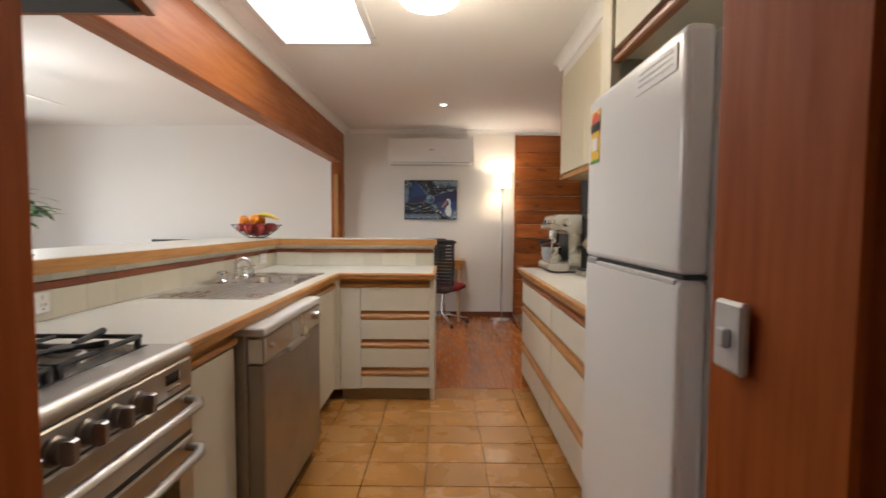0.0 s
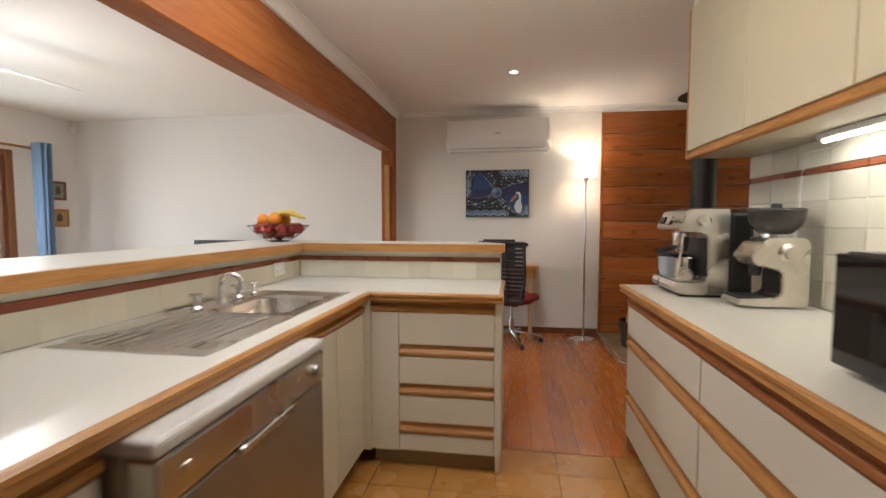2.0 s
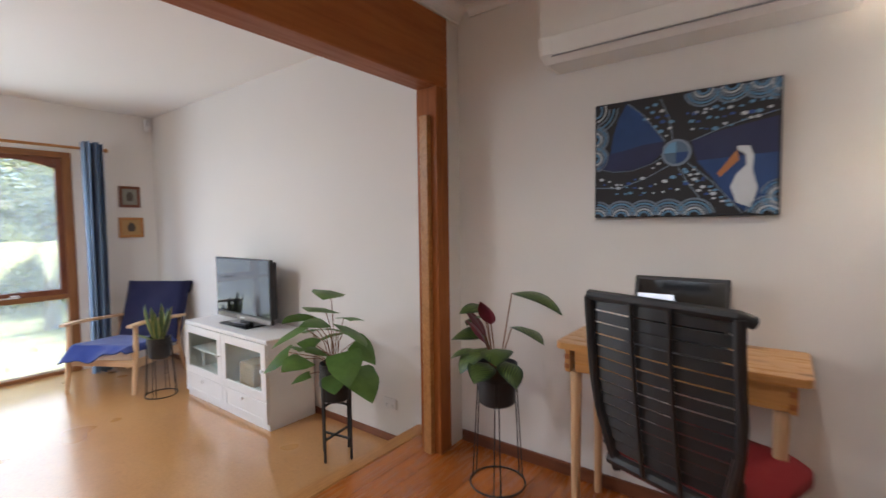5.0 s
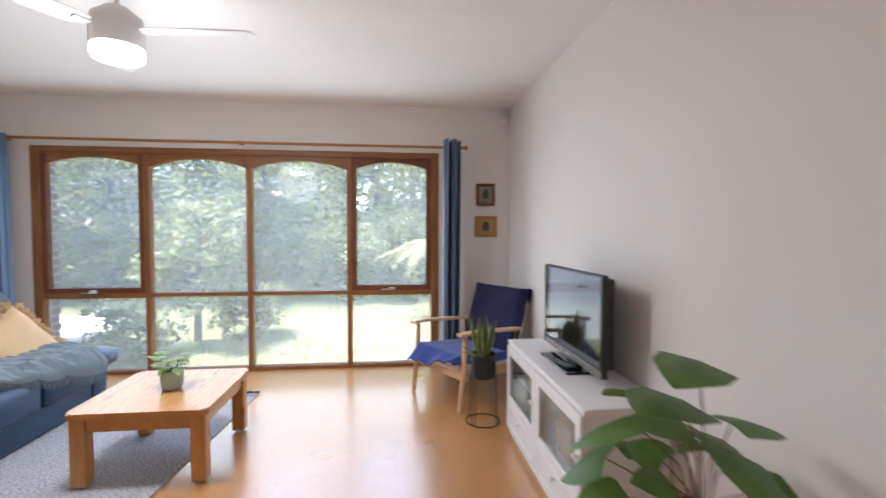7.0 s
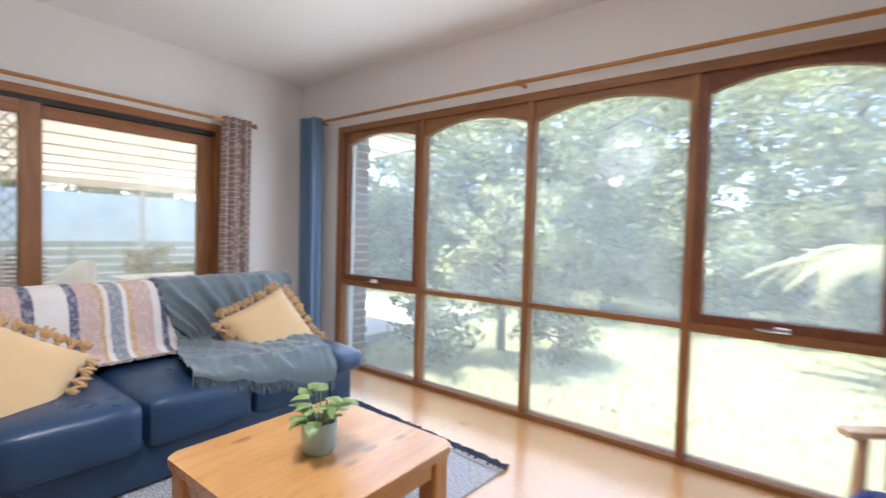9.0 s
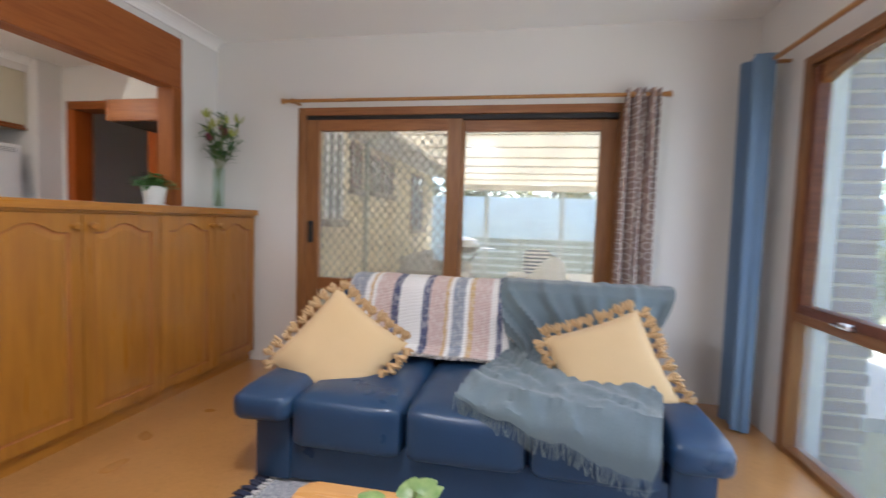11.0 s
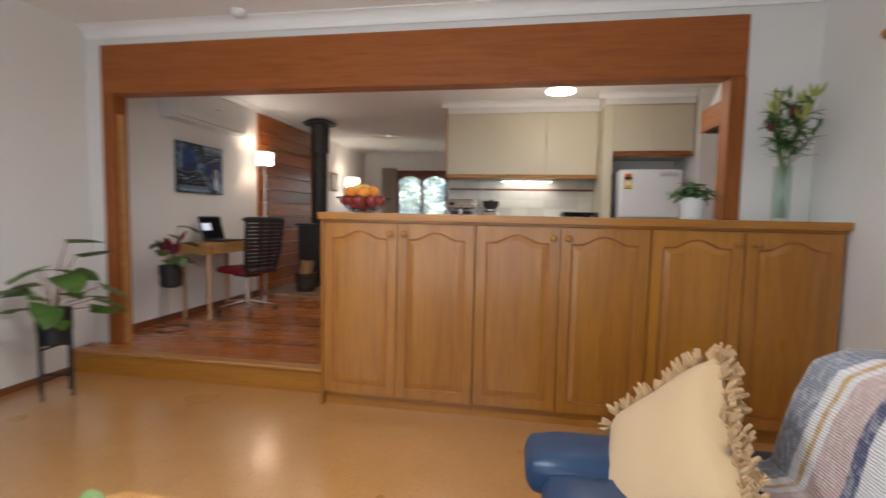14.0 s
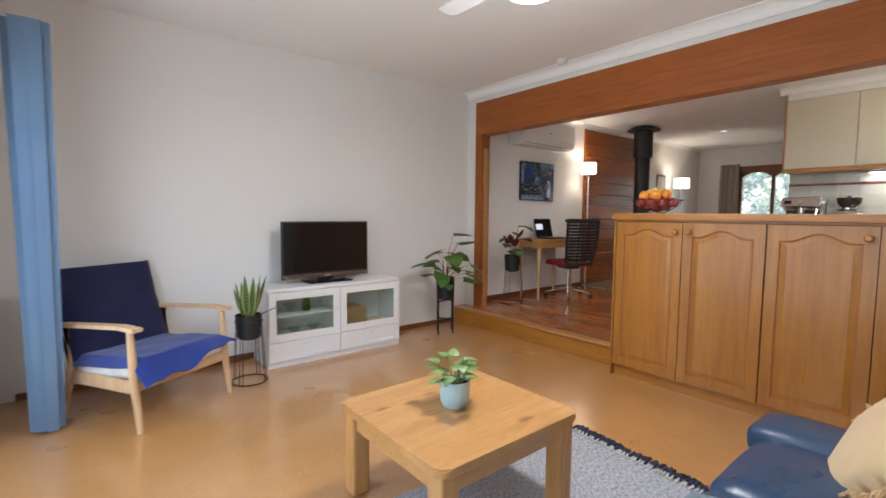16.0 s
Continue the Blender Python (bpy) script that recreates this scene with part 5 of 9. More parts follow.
part("centre_disc", on_art(arc_uv(0.49, 0.52, 0.068, 0.091, 0, 345, 23), layer=3), SLATE, art)
part("disc_quarter", on_art([(0.49, 0.52)] + arc_uv(0.49, 0.52, 0.066, 0.088, 90, 180, 8), layer=4), LIGHTBLUE, art)
part("disc_quarter", on_art([(0.49, 0.52)] + arc_uv(0.49, 0.52, 0.066, 0.088, 270, 360, 8), layer=4), BLUE, art)
part("bird", on_art([(0.80, 0.10), (0.77, 0.22), (0.80, 0.32), (0.845, 0.38), (0.84, 0.46), (0.80, 0.50), (0.80, 0.53), (0.86, 0.52), (0.88, 0.45), (0.875, 0.34), (0.90, 0.20), (0.87, 0.06)], layer=3), PALE, art, "white bird shape")
part("beak", on_art([(0.80, 0.50), (0.705, 0.33), (0.72, 0.30), (0.81, 0.42)], layer=4), plain("orange_brown_paint", (0.45, 0.18, 0.06), 0.5), art)
# scallops of striped rings along the edges
tints = {"grey_ring": (GREYBLUE, bmesh.new()), "pale_ring": (PALE, bmesh.new()), "blue_ring": (LIGHTBLUE, bmesh.new())}
scallops = [(u, 0.0, 0.105) for u in (0.02, 0.17, 0.31, 0.45, 0.59, 0.95)] + [(u, 1.0, 0.10) for u in (0.63, 0.77, 0.91)] + [(0.0, 0.95, 0.145), (0.0, 0.70, 0.085), (0.0, 0.53, 0.085), (1.0, 0.14, 0.09), (1.0, 0.96, 0.09)]
for cx, cy, big in scallops:
    for k, nm in enumerate(("grey_ring", "blue_ring", "grey_ring", "pale_ring", "blue_ring")):
        r = big * (1 - 0.17 * k)
        run = []
        for u, v in arc_uv(cx, cy, r, r * 1.345, 0, 360, 32) + [(-1, -1)]:
            if 0.006 < u < 0.994 and 0.006 < v < 0.994:
                run.append((u, v))
            else:
                if len(run) > 2:
                    on_line(run, 0.0042, tints[nm][1])
                run = []
for nm, (mt, bm) in tints.items():
    tagged(part(nm, bm, mt, art), kind="stuff")
# dabs in rows over the black bands
dabs = {"pale_dab": (PALE, bmesh.new()), "light_blue_dab": (LIGHTBLUE, bmesh.new()), "cobalt_dab": (MIDBLUE, bmesh.new())}
rd = random.Random(5)
rows = [(0.02, 0.345, 0.42, 0.46, 0.10), (0.05, 0.285, 0.62, 0.40, 0.08), (0.12, 0.215, 0.66, 0.30, 0.05), (0.26, 0.90, 0.44, 0.66, 0.0), (0.31, 0.93, 0.46, 0.70, 0.0), (0.36, 0.95, 0.48, 0.74, 0.0), (0.52, 0.84, 0.97, 0.86, 0.03), (0.54, 0.76, 0.97, 0.80, 0.02), (0.55, 0.68, 0.97, 0.755, 0.02), (0.56, 0.80, 0.80, 0.88, 0.0), (0.52, 0.40, 0.74, 0.10, 0.0), (0.57, 0.40, 0.79, 0.06, 0.0), (0.52, 0.31, 0.70, 0.13, 0.0)]
for u0, v0, u1, v1, sag in rows:
    n = int(((u1 - u0) ** 2 + (0.75 * (v1 - v0)) ** 2) ** 0.5 / 0.042)
    for k in range(n):
        t = (k + rd.uniform(0.2, 0.8)) / n
        u, v = u0 + (u1 - u0) * t, v0 + (v1 - v0) * t - sag * math.sin(math.pi * t) + rd.uniform(-0.014, 0.014)
        a = rd.uniform(0.005, 0.0125)
        mt, bm = dabs[rd.choice(("pale_dab", "pale_dab", "light_blue_dab", "cobalt_dab"))]
        poly([(AX0 + (AX1 - AX0) * u + a * math.cos(q), AZ0 + (AZ1 - AZ0) * v + 0.62 * a * math.sin(q)) for q in (0.785 * i for i in range(8))], AY - 0.0024, AY - 0.0001, bm, "y")
for nm, (mt, bm) in dabs.items():
    tagged(part(nm, bm, mt, art), kind="stuff")
bm = bmesh.new()
for line in ([(0.02, 0.44), (0.12, 0.40), (0.24, 0.40), (0.36, 0.45), (0.42, 0.50)], [(0.01, 0.27), (0.16, 0.255), (0.32, 0.33), (0.45, 0.42)], [(0.21, 0.97), (0.30, 0.86), (0.43, 0.62)], [(0.57, 0.60), (0.75, 0.69), (0.99, 0.76)], [(0.55, 0.43), (0.68, 0.27), (0.83, 0.02)], [(0.40, 0.97), (0.45, 0.80), (0.47, 0.63)], [(0.50, 0.40), (0.56, 0.26), (0.62, 0.14)]):
    on_line(line, 0.002, bm)
tagged(part("painted_line", bm, GREYBLUE, art), kind="stuff")


def floor_lamp(at, label, r, z0, z1, lit):
    fl = thing("floor_lamp", label, "floor lamp", at)
    part("base", lathe([(0, 0), (0.135, 0), (0.135, 0.012), (0.10, 0.022), (0.02, 0.03), (0, 0.03)], seg=32), CHROME, fl, smooth=True)
    part("pole", tube([(0, 0, 0.028), (0, 0, z0 - 0.03)], 0.011, 12), CHROME, fl, smooth=True)
    part("socket", lathe([(0.008, z0 - 0.06), (0.012, z0 - 0.05), (0.035, z0), (0.03, z0 + 0.005), (0, z0 + 0.005)], seg=16), STEEL, fl, smooth=True)
    part("shade", lathe([(r, z0), (r, z1), (r - 0.003, z1), (r - 0.003, z0), (r, z0)], seg=36), lit, fl, "lit white drum shade", smooth=True)
    part("shade_ring", tube([(r * 0.99 * math.cos(a), r * 0.99 * math.sin(a), z0 + 0.004) for a in (2 * math.pi * i / 24 for i in range(24))], 0.002, 5, closed=True), STEEL, fl)
    return fl


floor_lamp((1.10, 6.14, 0), "slim chrome floor lamp with a lit white drum shade", 0.105, 1.70, 1.86, SHADEGLOW)
floor_lamp((4.05, 6.10, 0), "slim floor lamp with a lit shade in the far lounge", 0.13, 1.62, 1.80, SHADEGLOW)

# wood heater on a stone hearth
he = thing("hearth", "brown slate hearth with a steel edge", "hearth", (2.1, 5.8, 0), kind="structure", world_coords=True)
hp_ = [(1.29, 6.322), (1.29, 5.33), (1.42, 5.17), (2.95, 5.17), (2.95, 6.322)]
STONE = plain("brown_slate", (0.36, 0.25, 0.13), 0.45, fine=16, coarse=3.5, amount=0.55, relief=0.5, vary=True)
part("bed", poly(hp_, 0.001, 0.024), GROUT, he)
part("trim", tube([(x, y, 0.02) for x, y in hp_], 0.007, 6), STEEL, he, "thin steel edging")
for px in ([(1.30, 6.32), (1.30, 5.82), (1.76, 5.76), (1.80, 6.32)], [(1.30, 5.81), (1.30, 5.335), (1.425, 5.18), (1.80, 5.18), (1.76, 5.75)], [(1.81, 5.18), (2.42, 5.18), (2.40, 5.70), (1.77, 5.75)], [(2.43, 5.18), (2.94, 5.18), (2.94, 6.32), (2.41, 6.32), (2.41, 5.7)], [(1.81, 6.32), (1.77, 5.76), (2.40, 5.71), (2.40, 6.32)]):
    part("stone", poly(px, 0.024, 0.038), STONE, he)
wh = thing("wood_heater", "black steel wood heater with a glass door and tall flue", "wood heater", (2.12, 5.78, 0.038), world_coords=True)
part("pedestal", box(1.92, 5.60, 0.038, 2.32, 5.98, 0.26, 0.004), FLUE, wh)
part("body", box(1.80, 5.52, 0.26, 2.44, 6.05, 0.93, 0.008), FLUE, wh)
part("top_plate", box(1.78, 5.49, 0.93, 2.46, 6.07, 0.955, 0.006), FLUE, wh)
dr = part("door", box(1.85, 5.495, 0.36, 2.39, 5.519, 0.90, 0.006), IRON, wh)
part("glass", box(1.90, 5.491, 0.43, 2.34, 5.495, 0.85), BLACKGLOSS, dr, "dark heater glass")
part("handle", tube([(1.875, 5.49, 0.55), (1.87, 5.455, 0.56), (1.87, 5.455, 0.68)], 0.009, 8), STEEL, dr)
part("flue", lathe([(0.107, 0.955), (0.107, 2.02)], (2.13, 5.87, 0), 28), FLUE, wh, smooth=True)
part("outer_flue", lathe([(0.107, 2.0), (0.137, 2.0), (0.137, 2.44)], (2.13, 5.87, 0), 28), FLUE, wh, smooth=True)
part("ceiling_plate", lathe([(0.137, 2.405), (0.24, 2.405), (0.24, 2.418), (0.14, 2.468)], (2.13, 5.87, 0), 32), FLUE, wh, smooth=True)
solo("ornament", tube([(1.90, 5.70, 0.972), (1.98, 5.68, 0.975), (2.03, 5.67, 1.01), (2.05, 5.67, 1.06), (2.08, 5.66, 1.01), (2.16, 5.66, 0.972), (2.24, 5.68, 0.97)], [0.012, 0.03, 0.028, 0.02, 0.03, 0.026, 0.012], 8), plain("rust_orange_cloth", (0.36, 0.07, 0.025), 0.85), "rust-orange twisted ornament on the heater", "ornament", smooth=True)
bk = thing("wood_bucket", "dark stave bucket of split firewood on the hearth", "bucket", (1.53, 5.80, 0.038))
part("tub", lathe([(0, 0.004), (0.115, 0.0), (0.145, 0.25), (0.135, 0.25), (0.108, 0.02), (0, 0.02)], seg=20), plain("dark_stained_staves", (0.055, 0.032, 0.02), 0.55, fine=30, amount=0.4), bk)
for z, r in ((0.045, 0.1225), (0.195, 0.1405)):
    part("hoop", lathe([(r, z - 0.012), (r + 0.004, z - 0.012), (r + 0.006, z + 0.012), (r + 0.001, z + 0.012)], seg=24), IRON, bk, smooth=True)
part("handle", tube([(0.14, 0, 0.23), (0.16, 0.02, 0.25), (0.17, 0.04, 0.20), (0.16, 0.05, 0.12)], 0.005, 6), IRON, bk)
SPLIT = wood("split_firewood", (0.55, 0.34, 0.17), (0.40, 0.20, 0.08), "z", 0.7, 1.0, vary=True)
for k in range(7):
    a = k * 0.9
    fw = new("firewood", mesh_of("firewood", poly([(-0.04, -0.02), (0.04, -0.025), (0.0, 0.035)], -0.18, 0.18), SPLIT))
    fw.matrix_basis = pose(1.53 + 0.06 * math.cos(a), 5.80 + 0.06 * math.sin(a), 0.038 + 0.22 + 0.012 * (k % 3), 12 * math.sin(a), 10 * math.cos(a), 40 * k)
    tagged(fw, "split pale firewood billet in the bucket", "firewood", "firewood in the bucket")

# desk, laptop, office chair
dk = thing("desk", "narrow pale pine desk with dovetailed apron", "desk", (0.22, 6.13, 0), world_coords=True)
part("tabletop", poly(round_rect(-0.21, 5.97, 0.63, 6.345, 0.03), 0.755, 0.782), PINEX, dk)
for y in (5.985, 6.315):
    part("apron", box(-0.13, y, 0.665, 0.57, y + 0.02, 0.755, 0.002), PINEX, dk)
for x in (-0.17, 0.57):
    ap = part("end_apron", box(x, 5.98, 0.66, x + 0.022, 6.335, 0.755, 0.002), PINEX, dk)
    for k in range(2):
        part("dovetail", box(x - 0.001, 5.9785, 0.675 + 0.04 * k, x + 0.02, 5.9799, 0.695 + 0.04 * k), OAKDARKX, ap)
for x in (-0.135, 0.55):
    for y in (6.015, 6.30):
        part("leg", lathe([(0, 0), (0.016, 0), (0.024, 0.66), (0, 0.66)], (x, y, 0), 14), BEECH, dk, smooth=True)
lp = thing("laptop", "black laptop open on the desk", "laptop", (0.21, 6.08, 0.782))
part("keyboard_deck", box(-0.175, -0.11, 0.002, 0.175, 0.12, 0.018, 0.004), BLACK, lp)
ld = part("lid", place(box(-0.175, -0.006, 0.0, 0.175, 0.006, 0.255, 0.004), pose(0, 0.125, 0.016, -14)), BLACK, lp)
part("screen", place(box(-0.16, -0.0075, 0.015, 0.16, -0.0062, 0.24), pose(0, 0.125, 0.016, -14)), BLACKGLOSS, ld, "glossy screen with a window glare")
# faintly glowing patch painted in for the white reflection on the dark screen
part("lit_page", place(box(-0.16, -0.0085, 0.10, -0.02, -0.0076, 0.18), pose(0, 0.125, 0.016, -14)), glow("screen_glare", (0.75, 0.78, 0.85), 0.06), ld, "pale glowing patch in place of a reflection on the screen")

ch = thing("office_chair", "black mesh-back office chair with a red seat on a chrome base", "office chair", (0.35, 5.91, 0), rz=-20)
REDFAB = plain("red_seat_fabric", (0.25, 0.012, 0.015), 0.9, fine=180, amount=0.2, relief=0.3)
for k in range(5):
    a = radians(72 * k + 20)
    c, s = math.cos(a), math.sin(a)
    lg = part("leg", tube([(0.03 * c, 0.03 * s, 0.115), (0.16 * c, 0.16 * s, 0.095), (0.30 * c, 0.30 * s, 0.072)], [0.026, 0.021, 0.015], 8, flat=0.7), CHROME, ch, smooth=True)
    bm = lathe([(0, -0.012), (0.026, -0.012), (0.028, 0), (0.026, 0.012), (0, 0.012)], m=pose(0.30 * c - 0.012 * s, 0.30 * s + 0.012 * c, 0.028, 90, 0, 72 * k + 20), seg=16)
    part("castor", bm, BLACK, lg, smooth=True)
part("gas_lift", lathe([(0.028, 0.10), (0.028, 0.25), (0.016, 0.25), (0.016, 0.40), (0, 0.40)], seg=16), CHROME, ch, smooth=True)
part("mechanism", box(-0.10, -0.12, 0.39, 0.10, 0.12, 0.43, 0.01), BLACK, ch)
part("seat", loft([[(x, y, z) for x, y in round_rect(-0.24 + i, -0.23 + i, 0.24 - i, 0.25 - i, 0.09)] for z, i in ((0.43, 0.03), (0.44, 0.0), (0.475, 0.0), (0.495, 0.02), (0.50, 0.06))]), REDFAB, ch, "red fabric seat", smooth=True)
FRAME = [(-0.215, 0.50), (-0.23, 0.75), (-0.225, 1.02), (0.225, 1.02), (0.23, 0.75), (0.215, 0.50)]
def back_y(z):
    return -0.235 - 0.06 * math.sin((z - 0.48) * 3.0) - 0.05 * max(0, z - 0.8)
for sx in (-1, 1):
    part("back_post", tube([(sx * (0.17 + 0.06 * min(1, (z - 0.44) * 4)), back_y(z), z) for z in (0.44, 0.55, 0.65, 0.75, 0.85, 0.95, 1.03)], [0.02, 0.018, 0.016, 0.016, 0.016, 0.016, 0.018], 8), BLACK, ch, smooth=True)
part("top_bar", tube([(-0.25, back_y(1.03) + 0.03, 1.02), (-0.23, back_y(1.03), 1.035), (0.23, back_y(1.03), 1.035), (0.25, back_y(1.03) + 0.03, 1.02)], 0.018, 8), BLACK, ch, smooth=True)
part("low_bar", tube([(-0.20, back_y(0.47), 0.47), (0.20, back_y(0.47), 0.47)], 0.022, 8), BLACK, ch, smooth=True)
for k in range(13):
    z = 0.51 + 0.04 * k
    part("slat", grid(8, 1, lambda u, v: (-0.225 + 0.45 * u, back_y(z) - 0.02 * math.sin(math.pi * u) + 0.004, z + 0.0335 * v), thick=0.004), BLACK, ch)
for sx in (-1, 1):
    part("spine_strap", tube([(sx * 0.06, back_y(z) - 0.025, z) for z in (0.47, 0.6, 0.75, 0.9, 1.03)], 0.008, 6), BLACK, ch)

# far lounge
pf_ = thing("framed_picture", "small framed print in the far lounge", "picture", (3.75, NY, 1.68), world_coords=True)
part("frame", box(3.60, NY - 0.02, 1.52, 3.92, NY - 0.002, 1.86, 0.003), SKIRT, pf_)
part("print", box(3.63, NY - 0.022, 1.55, 3.89, NY - 0.0205, 1.83), plain("faded_print", (0.55, 0.5, 0.42), 0.6, fine=14, amount=0.3), pf_)


def curtain(name, along, at, z0, z1, width, depth, folds, material, label, seed=0, group=""):
    """A hanging curtain with deep folds; along is 'x' or 'y'."""
    rr = random.Random(seed)
    ph = [rr.uniform(0.7, 1.3) for _ in range(folds + 2)]
    ox, oy = at
    def fn(u, v):
        f = u * folds
        amp = depth * (0.75 + 0.25 * v) * ph[int(f)]
        w = width * (1 + 0.06 * (1 - v))
        a, d = (u - 0.5) * w + 0.012 * math.sin(f * 3 + 2 * v), amp * math.sin(2 * math.pi * f) * 0.5
        z = z0 + (z1 - z0) * v
        return (ox + a, oy + d, z) if along == "x" else (ox + d, oy + a, z)
    ob = solo(name, grid(folds * 10, 10, fn, thick=0.003), material, label, "curtain", group=group, smooth=True)
    return ob


BLUECUR = plain("blue_linen", (0.15, 0.235, 0.365), 0.85, fine=260, coarse=3, amount=0.15, relief=0.25, sheen=0.2)
TAUPE = plain("taupe_linen", (0.42, 0.35, 0.29), 0.9, fine=200, amount=0.1, relief=0.2)
curtain("curtain", "y", (EX - 0.10, 5.74), 0.05, 2.12, 0.34, 0.07, 4, TAUPE, "taupe linen curtain at the far lounge window", 3)

# ---- living room ----


def cathedral(y0, y1, z0, z1, rise, n=24):
    """Outline of a cathedral panel: flat foot, upright sides, top that swells in the middle."""
    top = []
    for k in range(n + 1):
        u = k / n
        s = 0.5 - 0.5 * math.cos(2 * math.pi * min(max((u - 0.13) / 0.74, 0), 1))
        top.append((y1 - (y1 - y0) * u, z1 - rise + rise * s ** 0.8))
    return [(y0, z0), (y1, z0)] + top


def ring(outer, inner, x_out, x_in, bm):
    """A band between two outlines of equal length that slopes from x_out to x_in."""
    a, c = [bm.verts.new((x_out, y, z)) for y, z in outer], [bm.verts.new((x_in, y, z)) for y, z in inner]
    n = len(a)
    for i in range(n):
        bm.faces.new((a[i], a[(i + 1) % n], c[(i + 1) % n], c[i]))
    return a, c


def cabinet_door(parent, y0, y1, z0, z1, x, knob_y):
    """A raised-panel door whose face looks to -x."""
    bm = bmesh.new()
    m = 0.062
    n = 24
    inner = cathedral(y0 + m, y1 - m, z0 + m, z1 - m * 0.75, 0.048, n)
    outer = [(y0, z0), (y1, z0)] + [(y1 - (y1 - y0) * k / n, z1) for k in range(n + 1)]
    ring(outer, inner, x, x, bm)
    shrink = lambda pts, d: [((y - (y0 + y1) / 2) * (1 - 2 * d / (y1 - y0 - 2 * m)) + (y0 + y1) / 2, (z - (z0 + z1) / 2) * (1 - 2 * d / (z1 - z0 - 2 * m)) + (z0 + z1) / 2) for y, z in pts]
    i1, i2, i3 = shrink(inner, 0.004), shrink(inner, 0.012), shrink(inner, 0.040)
    bead = bmesh.new()
    ring(inner, i1, x, x + 0.007, bead)
    ring(i1, i2, x + 0.007, x + 0.008, bead)
    ring(i2, i3, x + 0.008, x + 0.003, bm)
    bm.faces.new([bm.verts.new((x + 0.003, y, z)) for y, z in i3])
    bmesh.ops.remove_doubles(bm, verts=bm.verts, dist=1e-5)
    a = [bm.verts.new((x, y, z)) for y, z in ((y0, z0), (y1, z0), (y1, z1), (y0, z1))]
    c = [bm.verts.new((x + 0.02, y, z)) for y, z in ((y0, z0), (y1, z0), (y1, z1), (y0, z1))]
    for i in range(4):
        bm.faces.new((a[i], a[(i + 1) % 4], c[(i + 1) % 4], c[i]))
    bm.faces.new(c)
    d = part("door", bm, MAPLEZ, parent)
    # the bead is coloured darker than the rest of the door
    part("bead", bead, BEADWOOD, d, "darker bead round the panel")
    part("knob", lathe([(0, 0), (0.012, 0), (0.010, 0.010), (0.019, 0.018), (0.021, 0.026), (0.014, 0.034), (0, 0.036)], m=pose(x, knob_y, z1 - 0.062, 0, -90, 0), seg=16), MAPLEY, d, "turned timber knob", smooth=True)
    return d


BAYS = [(1.172, 2.168), (2.170, 3.189), (3.191, 4.188)]
for a, c in BAYS:
    cb = thing("cabinet", "honey maple cupboard with two arched raised-panel doors", "cabinet", (-1.26, (a + c) / 2, LF), group="cupboards under the bar", world_coords=True)
    part("body", box(-1.428, a, LF + 0.085, -1.092, c, 1.066, 0.002), MAPLEZ, cb)
    part("kick", box(-1.41, a, LF, -1.12, c, LF + 0.085), MAPLEY, cb)
    mid = (a + c) / 2
    cabinet_door(cb, a + 0.004, mid - 0.003, LF + 0.095, 1.046, -1.45, mid - 0.045)
    cabinet_door(cb, mid + 0.003, c - 0.004, LF + 0.095, 1.046, -1.45, mid + 0.045)
solo("cabinet_foot_trim", box(-1.455, 4.19, LF, -1.10, 4.206, 1.066, 0.003), MAPLEZ, "honey maple end panel of the bar cupboards", "panel")

# sofa
LEATHER = plain("navy_leather", (0.022, 0.055, 0.12), 0.36, fine=90, coarse=4, amount=0.22, relief=0.22, grain=0.1)


def cushion_block(x0, y0, z0, x1, y1, z1, r=0.06, puff=0.03, nx=10, ny=8):
    """A soft upholstered block with rounded, slightly swollen faces."""
    bm = bmesh.new()
    bmesh.ops.create_cube(bm, size=1)
    bmesh.ops.subdivide_edges(bm, edges=bm.edges[:], cuts=9, use_grid_fill=True)
    sx, sy, sz = x1 - x0, y1 - y0, z1 - z0
    for v in bm.verts:
        p = Vector((v.co.x * sx, v.co.y * sy, v.co.z * sz))
        h = Vector((sx / 2 - r, sy / 2 - r, sz / 2 - r))
        q = Vector((max(-h.x, min(h.x, p.x)), max(-h.y, min(h.y, p.y)), max(-h.z, min(h.z, p.z))))
        d = p - q
        if d.length > 1e-6:
            p = q + d.normalized() * min(d.length, r) if d.length > r else p
            if d.length <= r and sum(abs(c) > 1e-6 for c in d) > 1:
                p = q + d.normalized() * r * (d.length / max(abs(d.x), abs(d.y), abs(d.z))) ** 0 * 1.0
        fx, fy, fz = 1 - (2 * v.co.x) ** 2, 1 - (2 * v.co.y) ** 2, 1 - (2 * v.co.z) ** 2
        p += Vector((math.copysign(puff * fy * fz, v.co.x) if abs(v.co.x) > 0.49 else 0, math.copysign(puff * fx * fz, v.co.y) if abs(v.co.y) > 0.49 else 0, math.copysign(puff * fx * fy, v.co.z) if abs(v.co.z) > 0.49 else 0))
        w = noise.noise(Vector((p.x * 5 + x0, p.y * 5, p.z * 5)))
        v.co = p + Vector(((x0 + x1) / 2, (y0 + y1) / 2, (z0 + z1) / 2)) + Vector((0, 0, 0.006 * w))
    return bm


